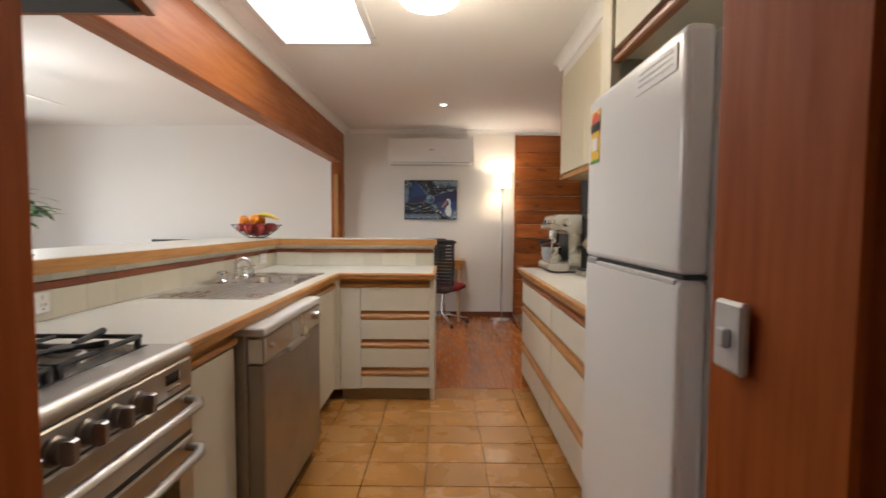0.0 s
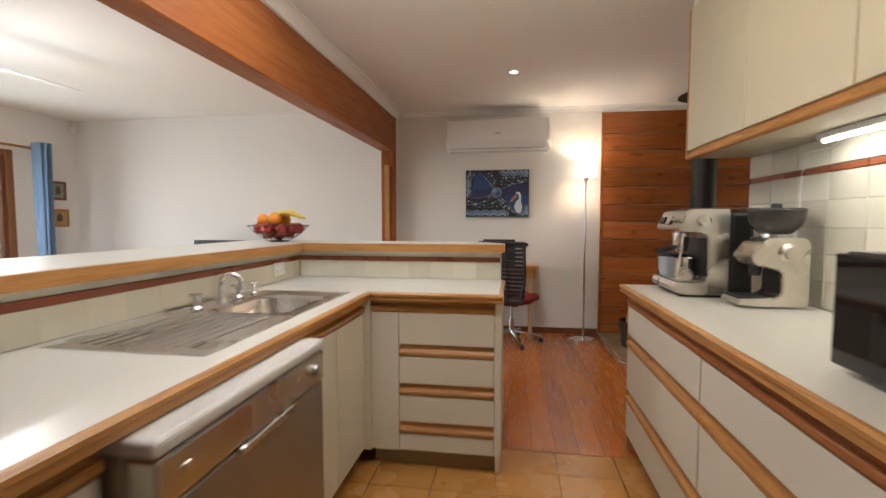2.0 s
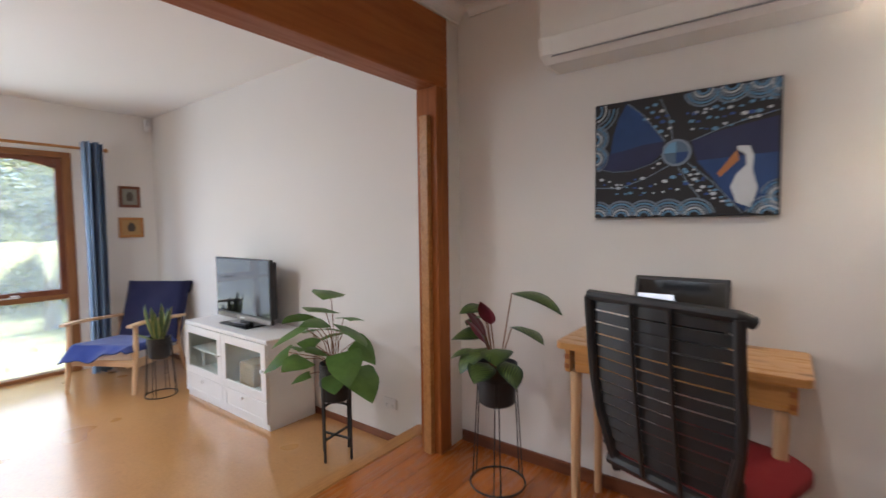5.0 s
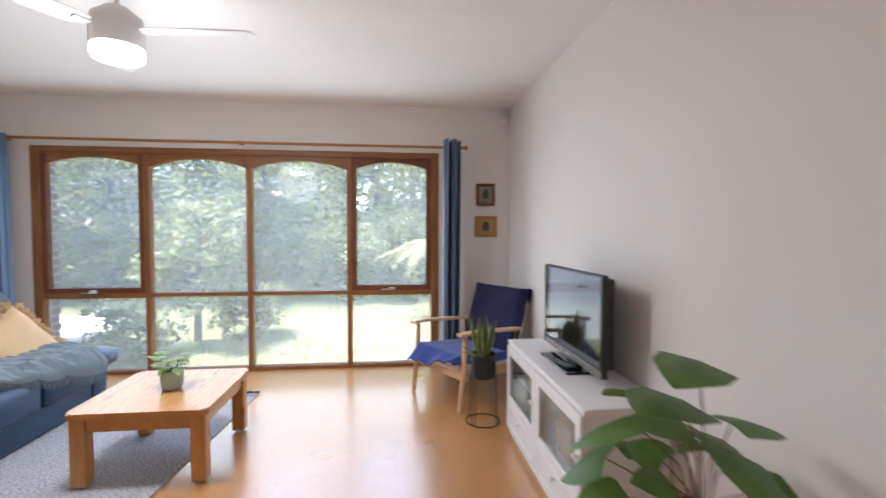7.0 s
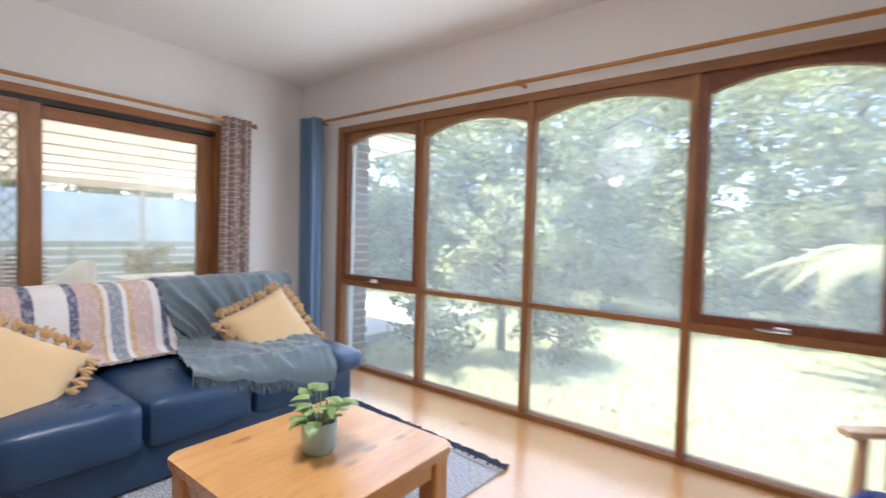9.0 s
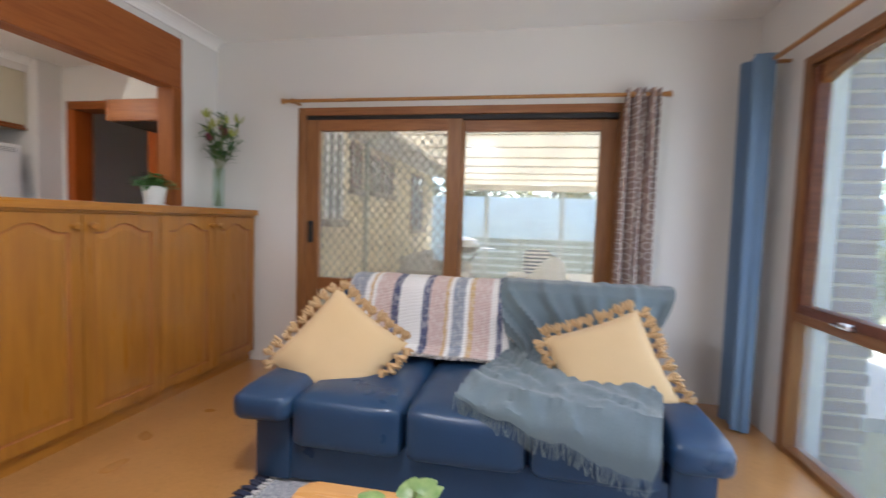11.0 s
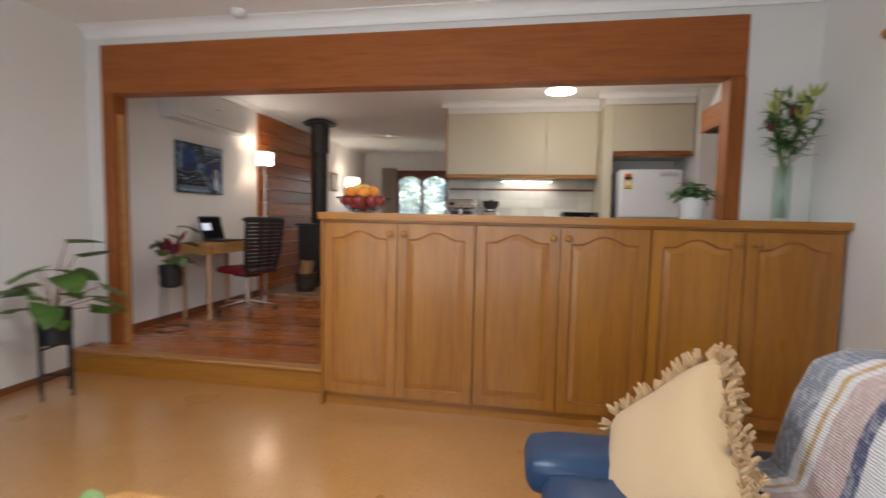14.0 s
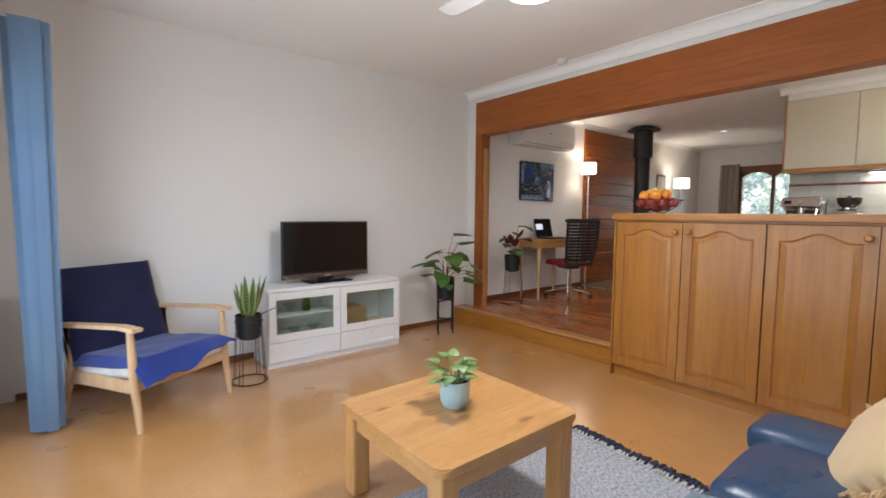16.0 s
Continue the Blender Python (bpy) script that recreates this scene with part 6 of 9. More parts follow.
so = thing("sofa", "three-seat navy leather sofa with padded arms", "sofa", (-3.51, 2.3, LF), world_coords=True)
part("base", box(-4.46, 1.72, LF + 0.02, -2.55, 2.76, 0.06, 0.02, seg=2), LEATHER, so, smooth=True)
part("back_frame", cushion_block(-4.52, 1.66, LF + 0.03, -2.50, 1.86, 0.60, 0.06, 0.0), LEATHER, so, smooth=True)
for k in range(3):
    x0 = -4.31 + 0.533 * k
    part("seat_cushion", cushion_block(x0 + 0.002, 1.98, 0.02, x0 + 0.531, 2.82, 0.268, 0.055, 0.016), LEATHER, so, smooth=True)
    bmk = cushion_block(x0 + 0.003, 1.76, 0.20, x0 + 0.53, 2.05, 0.665, 0.10, 0.03)
    bmesh.ops.transform(bmk, matrix=Matrix.Translation((0, 1.9, 0.2)) @ Matrix.Rotation(radians(9), 4, "X") @ Matrix.Translation((0, -1.9, -0.2)), verts=bmk.verts)
    part("back_cushion", bmk, LEATHER, so, smooth=True)
for x0, x1 in ((-2.72, -2.50), (-4.53, -4.31)):
    part("arm_panel", box(x0 + 0.02, 1.74, LF + 0.02, x1 - 0.02, 2.775, 0.20, 0.02, seg=2), LEATHER, so, smooth=True)
    part("arm_pad", cushion_block(x0 - 0.015, 1.80, 0.135, x1 + 0.055 if x1 > -3 else x1 + 0.015, 2.87, 0.285, 0.06, 0.010), LEATHER, so, smooth=True)
for x in (-4.44, -2.58):
    for y in (1.76, 2.70):
        part("foot", lathe([(0, 0), (0.03, 0), (0.035, 0.03), (0, 0.03)], (x, y, LF), 12), BLACK, so)

# woven throw over the backrest: stripes run down the sofa back
THROW, nt, b = shader("striped_woven_cotton", 0.95)
tc = nt.nodes.new("ShaderNodeTexCoord")
sep = nt.nodes.new("ShaderNodeSeparateXYZ")
nt.links.new(tc.outputs["Object"], sep.inputs[0])
wob = noise_tex(nt, tc.outputs["Object"], 60, 2)
addn = nt.nodes.new("ShaderNodeMath")
addn.operation = "MULTIPLY_ADD"
addn.inputs[1].default_value, addn.inputs[2].default_value = 0.012, -0.006
nt.links.new(wob, addn.inputs[0])
pos = nt.nodes.new("ShaderNodeMath")
pos.operation = "ADD"
nt.links.new(sep.outputs[0], pos.inputs[0])
nt.links.new(addn.outputs[0], pos.inputs[1])
rng = nt.nodes.new("ShaderNodeMapRange")
rng.inputs["From Min"].default_value, rng.inputs["From Max"].default_value = -3.72, -2.62
nt.links.new(pos.outputs[0], rng.inputs["Value"])
CREAM, INDIGO, BLUSH, OCHRE, MARL = (0.79, 0.76, 0.73), (0.075, 0.085, 0.17), (0.60, 0.44, 0.40), (0.58, 0.38, 0.17), (0.26, 0.28, 0.33)
stops = [(0.0, CREAM), (0.09, INDIGO), (0.125, CREAM), (0.16, BLUSH), (0.25, OCHRE), (0.275, CREAM), (0.30, MARL), (0.36, CREAM), (0.385, OCHRE), (0.405, BLUSH), (0.49, INDIGO), (0.53, CREAM), (0.66, INDIGO), (0.70, BLUSH), (0.80, CREAM), (0.82, OCHRE), (0.835, CREAM), (0.86, MARL), (0.96, CREAM)]
st_col = ramp(nt, rng.outputs[0], stops)
nt.nodes[-1].color_ramp.interpolation = "CONSTANT"
wv = nt.nodes.new("ShaderNodeTexWave")
wv.bands_direction = "Z"
wv.inputs["Scale"].default_value, wv.inputs["Distortion"].default_value, wv.inputs["Detail"].default_value = 38, 3, 2
nt.links.new(tc.outputs["Object"], wv.inputs["Vector"])
blot = noise_tex(nt, coords(nt, (60, 20, 34)), 1.0, 2)
flecked = mixed(nt, ramp(nt, blot, [(0.5, (0, 0, 0)), (0.58, (0.3,) * 3)]), st_col, CREAM)
nt.links.new(mixed(nt, ramp(nt, wv.outputs[0], [(0.2, (0, 0, 0)), (0.8, (0.16,) * 3)]), flecked, (0.42, 0.39, 0.38)), b.inputs["Base Color"])
bump(nt, b, wv.outputs[0], 0.6, 0.006)


def drape_profile(s):
    """Down the sofa from behind the back, over its top, down the front and out on the seat; s from 0 to 1 gives y, z."""
    pts = [(1.64, 0.30), (1.645, 0.55), (1.70, 0.675), (1.80, 0.715), (1.90, 0.705), (1.985, 0.655), (2.035, 0.55), (2.07, 0.42), (2.10, 0.335), (2.16, 0.318), (2.24, 0.318), (2.34, 0.318), (2.44, 0.312)]
    f = s * (len(pts) - 1)
    i = min(int(f), len(pts) - 2)
    t = f - i
    return tuple(a + (c - a) * t for a, c in zip(pts[i], pts[i + 1]))


def striped(u, v):
    y, z = drape_profile(v * 0.79)
    x = -3.69 + 1.03 * u + 0.05 * (v - 0.6) * (1 - u)
    z += 0.014 * math.exp(-((y - 1.97) / 0.12) ** 2)
    y += 0.014 * math.exp(-((y - 1.99) / 0.10) ** 2)
    n = noise.noise(Vector((x * 4, v * 6, 0)))
    return (x, y + 0.012 * n + 0.006 * math.sin(22 * u), z + 0.010 * n + 0.004)


th = thing("striped_throw", "cream woven throw with navy, blush and ochre stripes on the sofa", "throw", (-3.2, 1.95, 0.7), world_coords=True)
th.matrix_basis = Matrix.Identity(4)
ROOT[th] = None
part("cloth", grid(60, 50, striped, thick=0.008), THROW, th, smooth=True)
bm = bmesh.new()
rd = random.Random(14)
for k in range(80):
    p = Vector(striped((k + 0.5) / 80, 1.0))
    tube([p, p + Vector((rd.uniform(-0.006, 0.006), 0.018, -0.006)), p + Vector((rd.uniform(-0.014, 0.014), rd.uniform(0.03, 0.045), -0.010))], 0.003, 4, bm)
part("fringe", bm, plain("cream_fringe_yarn", (0.66, 0.60, 0.55), 0.95, fine=160, amount=0.2), th, "short cream knotted fringe")

GREYTHROW = plain("grey_blue_wool", (0.135, 0.175, 0.195), 0.95, fine=150, coarse=5, amount=0.2, relief=0.4, sheen=0.3)
gt = thing("grey_throw", "grey-blue fringed wool throw draped over the sofa arm", "throw", (-4.1, 2.1, 0.4))
gt.matrix_basis = Matrix.Identity(4)


def grey_fn(u, v):
    # over the back, gathered down to the seat, then spread to the seat's front edge
    gather = math.sin(math.pi * min(1, max(0, (v - 0.25) / 0.6))) ** 2
    left, right = -3.60 + 0.14 * v * v - 0.10 * gather, -4.56 + 0.34 * v * v + 0.16 * gather
    x = right + (left - right) * u
    if v < 0.60:
        y, z = drape_profile(0.10 + v / 0.60 * 0.667)
    else:
        t = (v - 0.60) / 0.40
        reach = 0.55 + 0.17 * (1 - u)
        y, z = 2.10 + reach * min(t / 0.80, 1), 0.320
        if t > 0.80:
            y += 0.10 * math.sin(min(1, (t - 0.8) / 0.12) * 1.57)
            z -= (0.02 + 0.9 * (t - 0.80)) * (1 - u) ** 0.6
    k = 26 + 10 * gather
    fold = (0.012 + 0.026 * gather) * (math.sin(k * u + 2.5 * math.sin(3 * v)) + 0.5 * math.sin(2.3 * k * u + 5 * v))
    n = noise.noise(Vector((x * 7, v * 7, 3)))
    if v < 0.60:
        return (x + 0.012 * n, y + 0.040 + fold, z + 0.020 + abs(fold) * 0.5)
    crease = abs(noise.noise(Vector((x * 8 + 5 * y, y * 4, 5)))) + 0.4 * abs(noise.noise(Vector((x * 17 + 8 * y, y * 8, 9))))
    return (x + 0.02 * n, y + 0.022 + 0.012 * n, z + 0.012 + 0.35 * abs(fold) + 0.05 * crease)


part("cloth", grid(90, 70, grey_fn, thick=0.005), GREYTHROW, gt, smooth=True)
bm = bmesh.new()
rd = random.Random(8)
for k in range(70):
    p = Vector(grey_fn((k + 0.5) / 70, 1.0))
    tube([p, p + Vector((rd.uniform(-0.008, 0.008), 0.008, -0.025)), p + Vector((rd.uniform(-0.015, 0.015), 0.010, -0.06))], 0.0028, 4, bm)
part("fringe", bm, GREYTHROW, gt, "loose wool fringe")


MUSTARD = plain("mustard_cotton", (0.62, 0.44, 0.235), 0.95, fine=220, coarse=4, amount=0.10, relief=0.3, sheen=0.2)
TASSEL = plain("ochre_tassel_yarn", (0.58, 0.38, 0.19), 0.95, fine=160, amount=0.25, relief=0.5)


def scatter_cushion(at, tilt, lean, turn, size=0.42):
    """A square cushion with a tasselled edge; local z is its thin way."""
    cu = thing("cushion", "mustard cotton cushion with chunky tassels on the sofa", "cushion", at, group="cushions on the sofa")
    cu.matrix_basis = Matrix.Translation(at) @ Euler((radians(lean), 0, radians(turn))).to_matrix().to_4x4() @ Matrix.Rotation(radians(tilt), 4, "Z")
    ROOT[cu] = None
    h = size / 2
    bm = bmesh.new()
    for sgn in (1, -1):
        def fn(u, v):
            a, c = 2 * u - 1, 2 * v - 1
            pin = 1 - 0.07 * (1 - a * a) * abs(c) ** 3, 1 - 0.07 * (1 - c * c) * abs(a) ** 3
            t = max(0.0, (1 - a ** 4) * (1 - c ** 4)) ** 0.55
            return (a * h * pin[1], c * h * pin[0], sgn * (0.075 * t + 0.004 * noise.noise(Vector((a * 3, c * 3, sgn)))))
        grid(18, 18, fn, bm)
    bmesh.ops.remove_doubles(bm, verts=bm.verts, dist=0.0005)
    part("cover", bm, MUSTARD, cu, smooth=True)
    bm = bmesh.new()
    rr = random.Random(int(tilt * 10) + 3)
    n = 9
    for side in range(4):
        for k in range(n):
            s = (-1 + 2 * (k + 0.5) / n) * h * 0.97
            base = Vector((s, h * 0.97 - 0.012 * (1 - (s / h) ** 2), 0))
            m = Matrix.Rotation(radians(90 * side), 4, "Z") @ Matrix.Translation(base) @ Euler((radians(-90 + rr.uniform(-35, 35)), radians(rr.uniform(-25, 25)), 0)).to_matrix().to_4x4()
            ln = rr.uniform(0.050, 0.066)
            lathe([(0, -0.006), (0.010, -0.002), (0.015, 0.008), (0.009, 0.016), (0.014, 0.024), (0.017, ln * 0.75), (0, ln * 0.7)], seg=7, bm=bm, m=m)
            for q in range(11):
                a, sp = q * 0.571 + rr.uniform(-0.3, 0.3), rr.uniform(0.016, 0.032)
                tube([m @ Vector((0.008 * math.cos(a), 0.008 * math.sin(a), 0.016)), m @ Vector((0.021 * math.cos(a), 0.021 * math.sin(a), 0.034)), m @ Vector((sp * math.cos(a), sp * math.sin(a), ln * rr.uniform(0.85, 1.15)))], [0.005, 0.008, 0.005], 5, bm)
    part("tassels", bm, TASSEL, cu, "chunky ochre tassels", smooth=True)
    return cu


scatter_cushion((-2.79, 2.46, 0.375), -36, -60, 8, 0.52)
scatter_cushion((-4.15, 2.38, 0.375), 24, -60, -8, 0.50)

# rug
RUG, nt, b = shader("grey_woven_rug", 0.95)
vec = coords(nt)
wv = nt.nodes.new("ShaderNodeTexWave")
wv.bands_direction = "X"
wv.inputs["Scale"].default_value, wv.inputs["Distortion"].default_value, wv.inputs["Detail"].default_value = 26, 2.5, 3
nt.links.new(vec, wv.inputs["Vector"])
fl = noise_tex(nt, coords(nt, (190, 60, 1)), 1.0, 2)
nt.links.new(mixed(nt, fl, ramp(nt, wv.outputs[0], [(0.3, (0.30, 0.32, 0.36)), (0.7, (0.50, 0.50, 0.51))]), ramp(nt, noise_tex(nt, coords(nt, (150, 50, 1)), 1.0, 2), [(0.42, (0.10, 0.12, 0.17)), (0.56, (0.62, 0.61, 0.60))])), b.inputs["Base Color"])
bump(nt, b, wv.outputs[0], 0.5, 0.006)
rg = thing("rug", "grey and cream woven cotton rug with navy tasselled ends", "rug", (-3.56, 3.2, LF), rz=-4.5)
part("weave", grid(20, 12, lambda u, v: (-1.0 + 2.0 * u, -0.70 + 1.40 * v, 0.008 + 0.002 * noise.noise(Vector((u * 9, v * 7, 0)))), thick=0.007), RUG, rg)
NAVYYARN = plain("navy_yarn", (0.035, 0.04, 0.075), 0.95, fine=160, amount=0.3, relief=0.4)
CREAMYARN = plain("cream_yarn", (0.62, 0.60, 0.56), 0.95, fine=160, amount=0.2, relief=0.4)
rd = random.Random(4)
for sx in (-1, 1):
    bm, bc = bmesh.new(), bmesh.new()
    for k in range(64):
        y = -0.69 + 1.38 * k / 63
        tube([(sx * 1.0, y, 0.010), (sx * 1.035, y + rd.uniform(-0.01, 0.01), 0.016), (sx * (1.075 + rd.uniform(-0.01, 0.01)), y + rd.uniform(-0.02, 0.02), 0.006)], [0.008, 0.011, 0.007], 5, bm)
        tube([(sx * 0.97, y, 0.012), (sx * 1.0, y + rd.uniform(-0.012, 0.012), 0.018)], 0.006, 5, bc)
    part("fringe", bm, NAVYYARN, rg, "navy yarn fringe")
    part("knot_row", bc, CREAMYARN, rg, "row of cream knots")

# coffee table
ct = thing("coffee_table", "square knotty pine coffee table with chunky legs", "coffee table", (-3.48, 3.745, LF))
bm = poly(round_rect(-0.385, -0.37, 0.385, 0.37, 0.045, 6), 0.395, 0.43)
bmesh.ops.bevel(bm, geom=[e for e in bm.edges if abs(e.verts[0].co.z - e.verts[1].co.z) < 1e-5], offset=0.006, segments=2, affect="EDGES")
part("tabletop", bm, PINEX, ct, smooth=True)
for sx in (-1, 1):
    for sy in (-1, 1):
        part("leg", box(sx * 0.325 - 0.042, sy * 0.31 - 0.042, 0.012, sx * 0.325 + 0.042, sy * 0.31 + 0.042, 0.395, 0.012, seg=2), PINEZ, ct)
for sy in (-1, 1):
    part("apron", box(-0.284, sy * 0.325 - 0.012, 0.315, 0.284, sy * 0.325 + 0.012, 0.395, 0.003), PINEX, ct)
for sx in (-1, 1):
    part("apron", box(sx * 0.34 - 0.012, -0.269, 0.315, sx * 0.34 + 0.012, 0.269, 0.395, 0.003), PINEX, ct)

# plants
LEAF_PIL = leafy("money_leaf", (0.05, 0.12, 0.02), (0.17, 0.30, 0.06), 0.38, 0.3)
LEAF_POTHOS = leafy("variegated_leaf", (0.10, 0.22, 0.045), (0.38, 0.46, 0.20), 0.4, 0.2, scale=28)
LEAF_FERN = leafy("small_green_leaf", (0.03, 0.10, 0.02), (0.09, 0.22, 0.04), 0.45, 0.2)
STEM = plain("green_stem", (0.16, 0.20, 0.06), 0.6)
STEMRED = plain("reddish_stem", (0.24, 0.12, 0.06), 0.6)
SOIL = plain("potting_soil", (0.03, 0.022, 0.016), 0.95, fine=60, amount=0.5, relief=0.8)
BLACKPOT = plain("black_pot", (0.02, 0.021, 0.024), 0.45, fine=40, amount=0.2)
# striped prayer-plant leaf and banded snake leaf share a banded shader


def banded(name, dark, light, scale, direction="X", edge=None):
    m, nt, b = shader(name, 0.4)
    uv = nt.nodes.new("ShaderNodeUVMap")
    wv = nt.nodes.new("ShaderNodeTexWave")
    wv.wave_type, wv.bands_direction = "BANDS", direction
    wv.inputs["Scale"].default_value, wv.inputs["Distortion"].default_value = scale, 1.2
    nt.links.new(uv.outputs[0], wv.inputs["Vector"])
    base = ramp(nt, wv.outputs[0], [(0.35, dark), (0.65, light)])
    if edge:
        sp_ = nt.nodes.new("ShaderNodeSeparateXYZ")
        nt.links.new(uv.outputs[0], sp_.inputs[0])
        base = mixed(nt, ramp(nt, sp_.outputs[1], [(0.10, (1,) * 3), (0.16, (0,) * 3), (0.84, (0,) * 3), (0.90, (1,) * 3)]), base, edge)
    nt.links.new(base, b.inputs["Base Color"])
    return m


LEAF_CAL = banded("feathered_prayer_leaf", (0.008, 0.026, 0.008), (0.105, 0.17, 0.03), 5.0, "DIAGONAL", (0.016, 0.04, 0.013))
LEAF_SNAKE = banded("banded_snake_leaf", (0.035, 0.085, 0.03), (0.12, 0.20, 0.07), 4.5, "X", (0.42, 0.42, 0.12))
MAROON = plain("maroon_leaf_back", (0.16, 0.018, 0.035), 0.45, fine=20, amount=0.3)


def leaf(bm, base, yaw, pitch, length, width, droop=0.5, fold=0.15, heart=0.0, nu=7, nv=4, twist=0.0):
    """One leaf from base, heading yaw (degrees) and rising at pitch, bending down along its length; it keeps a UV of length and width."""
    uvl = bm.loops.layers.uv.verify()
    cy, sy = math.cos(radians(yaw)), math.sin(radians(yaw))
    vs, p, ang, step = [], Vector(base), radians(pitch), length / nu
    for i in range(nu + 1):
        t = i / nu
        w = width * (math.sin(math.pi * min(1, t ** (0.55 if heart else 0.8))) ** 0.8) * 0.5 if 0 < t < 1 else 0.002
        fwd = Vector((cy * math.cos(ang), sy * math.cos(ang), math.sin(ang)))
        side = Vector((-sy, cy, 0)) * math.cos(radians(twist)) + Vector((0, 0, 1)) * math.sin(radians(twist))
        nrm = side.cross(fwd)
        row = []
        for j in range(nv + 1):
            s = 2 * j / nv - 1
            back = fwd * (-heart * w * abs(s) if t < 0.3 else 0)
            row.append(bm.verts.new(p + side * (s * w) - nrm * (fold * w * abs(s) * -1) + back))
        vs.append(row)
        p = p + fwd * step
        ang -= droop / nu
    for i in range(nu):
        for j in range(nv):
            f = bm.faces.new((vs[i][j], vs[i + 1][j], vs[i + 1][j + 1], vs[i][j + 1]))
            f.smooth = True
            for lp_, (a, c) in zip(f.loops, ((i, j), (i + 1, j), (i + 1, j + 1), (i, j + 1))):
                lp_[uvl].uv = (a / nu, c / nv)
    return bm


def leaf_part(parent, material, base, yaw, pitch, length, width, **kw):
    ob = part("leaf", leaf(bmesh.new(), base, yaw, pitch, length, width, **kw), material, parent)
    ob.data.polygons.foreach_set("use_smooth", [True] * len(ob.data.polygons))
    return ob


def pot_mesh(r0, r1, h, wall=0.006):
    return lathe([(0, 0), (r0 * 0.85, 0), (r0, 0.012), (r1, h), (r1 - wall, h), (r0 - wall, 0.02), (0, 0.02)], seg=28)


# pot plant on the coffee table
tp = thing("potted_plant", "variegated leafy plant in a pale teal pot on the table", "plant", (-3.48, 3.76, LF + 0.43))
part("pot", lathe([(0, 0), (0.05, 0), (0.062, 0.02), (0.066, 0.06), (0.066, 0.115), (0.061, 0.115), (0.06, 0.03), (0, 0.025)], seg=32), plain("pale_teal_glaze", (0.40, 0.57, 0.60), 0.35, fine=30, amount=0.05), tp, "pale teal glazed pot", smooth=True)
part("soil", lathe([(0, 0.1), (0.0605, 0.1), (0.0605, 0.096), (0, 0.096)], seg=20), SOIL, tp)
rd = random.Random(21)
for k in range(22):
    a = k * 137.5
    r = 0.015 + 0.03 * rd.random()
    h = 0.13 + 0.085 * rd.random()
    top = (r * 2.0 * math.cos(radians(a)), r * 2.0 * math.sin(radians(a)), h)
    part("stem", tube([(r * 0.6 * math.cos(radians(a)), r * 0.6 * math.sin(radians(a)), 0.09), top], 0.002, 5), STEM, tp)
    leaf_part(tp, LEAF_POTHOS, top, a, rd.uniform(-5, 40), rd.uniform(0.06, 0.085), rd.uniform(0.05, 0.065), droop=rd.uniform(0.6, 1.6), heart=0.3)


def ring_stand(at, r, z_pot, pot_r, label, legs=4, foot=True, pot_h=0.18):
    """A wire stand: hairpin legs from a floor ring to the rim of the pot."""
    s = thing("plant_stand", label, "plant stand", at, group="wire plant stands")
    part("floor_ring", tube([(r * math.cos(a), r * math.sin(a), 0.005) for a in (2 * math.pi * i / 32 for i in range(32))], 0.0045, 6, closed=True), IRON, s)
    part("pot_ring", tube([(pot_r * 1.03 * math.cos(a), pot_r * 1.03 * math.sin(a), z_pot + pot_h * 0.72) for a in (2 * math.pi * i / 32 for i in range(32))], 0.004, 6, closed=True), IRON, s)
    part("pot_rest", tube([(pot_r * 0.5 * math.cos(a), pot_r * 0.5 * math.sin(a), z_pot - 0.004) for a in (2 * math.pi * i / 24 for i in range(24))], 0.004, 6, closed=True), IRON, s)
    for k in range(legs):
        a = 2 * math.pi * (k + 0.5) / legs
        for d in (-0.12, 0.12):
            part("leg", tube([(r * math.cos(a + d), r * math.sin(a + d), 0.005), (pot_r * 1.04 * math.cos(a + d * 0.6), pot_r * 1.04 * math.sin(a + d * 0.6), z_pot + pot_h * 0.73)], 0.003, 6), IRON, s)
    return s


# snake plant
ring_stand((-3.78, 5.80, LF), 0.125, 0.33, 0.095, "thin black wire plant stand on the cork floor")
sp1 = thing("snake_plant", "upright snake plant in a black pot on a wire stand", "plant", (-3.78, 5.80, LF + 0.33))
part("pot", pot_mesh(0.085, 0.095, 0.18), BLACKPOT, sp1, "rounded black pot", smooth=True)
part("soil", lathe([(0, 0.155), (0.089, 0.155), (0.089, 0.15), (0, 0.15)], seg=20), SOIL, sp1)
rd = random.Random(6)
for k in range(9):
    a = k * 137.5
    leaf_part(sp1, LEAF_SNAKE, (0.03 * math.cos(radians(a)), 0.03 * math.sin(radians(a)), 0.15), a, rd.uniform(70, 84), rd.uniform(0.24, 0.36), 0.055, droop=rd.uniform(-0.1, 0.25), fold=0.5)
for k in range(3):
    leaf_part(sp1, LEAF_SNAKE, (0.05, -0.02 * k, 0.15), -20 - 60 * k, 35, 0.2, 0.035, droop=0.5, fold=0.4)

# big-leaved plant on a four-legged stand
s2 = thing("plant_stand", "black square-bar plant stand with four legs", "plant stand", (-1.69, 6.02, LF))
for k in range(4):
    a = radians(90 * k + 10)
    part("leg", box(-0.006, -0.006, 0, 0.006, 0.006, 0.52, 0.001, m=pose(0.112 * math.cos(a), 0.112 * math.sin(a), 0, 0, 0, 90 * k + 10)), IRON, s2)
for z in (0.13, 0.345):
    for k in range(2):
        part("cross_bar", box(-0.106, -0.006, z - 0.006 + 0.0125 * k, 0.106, 0.006, z + 0.006 + 0.0125 * k, 0.001, m=pose(0, 0, 0, 0, 0, 90 * k + 10)), IRON, s2)
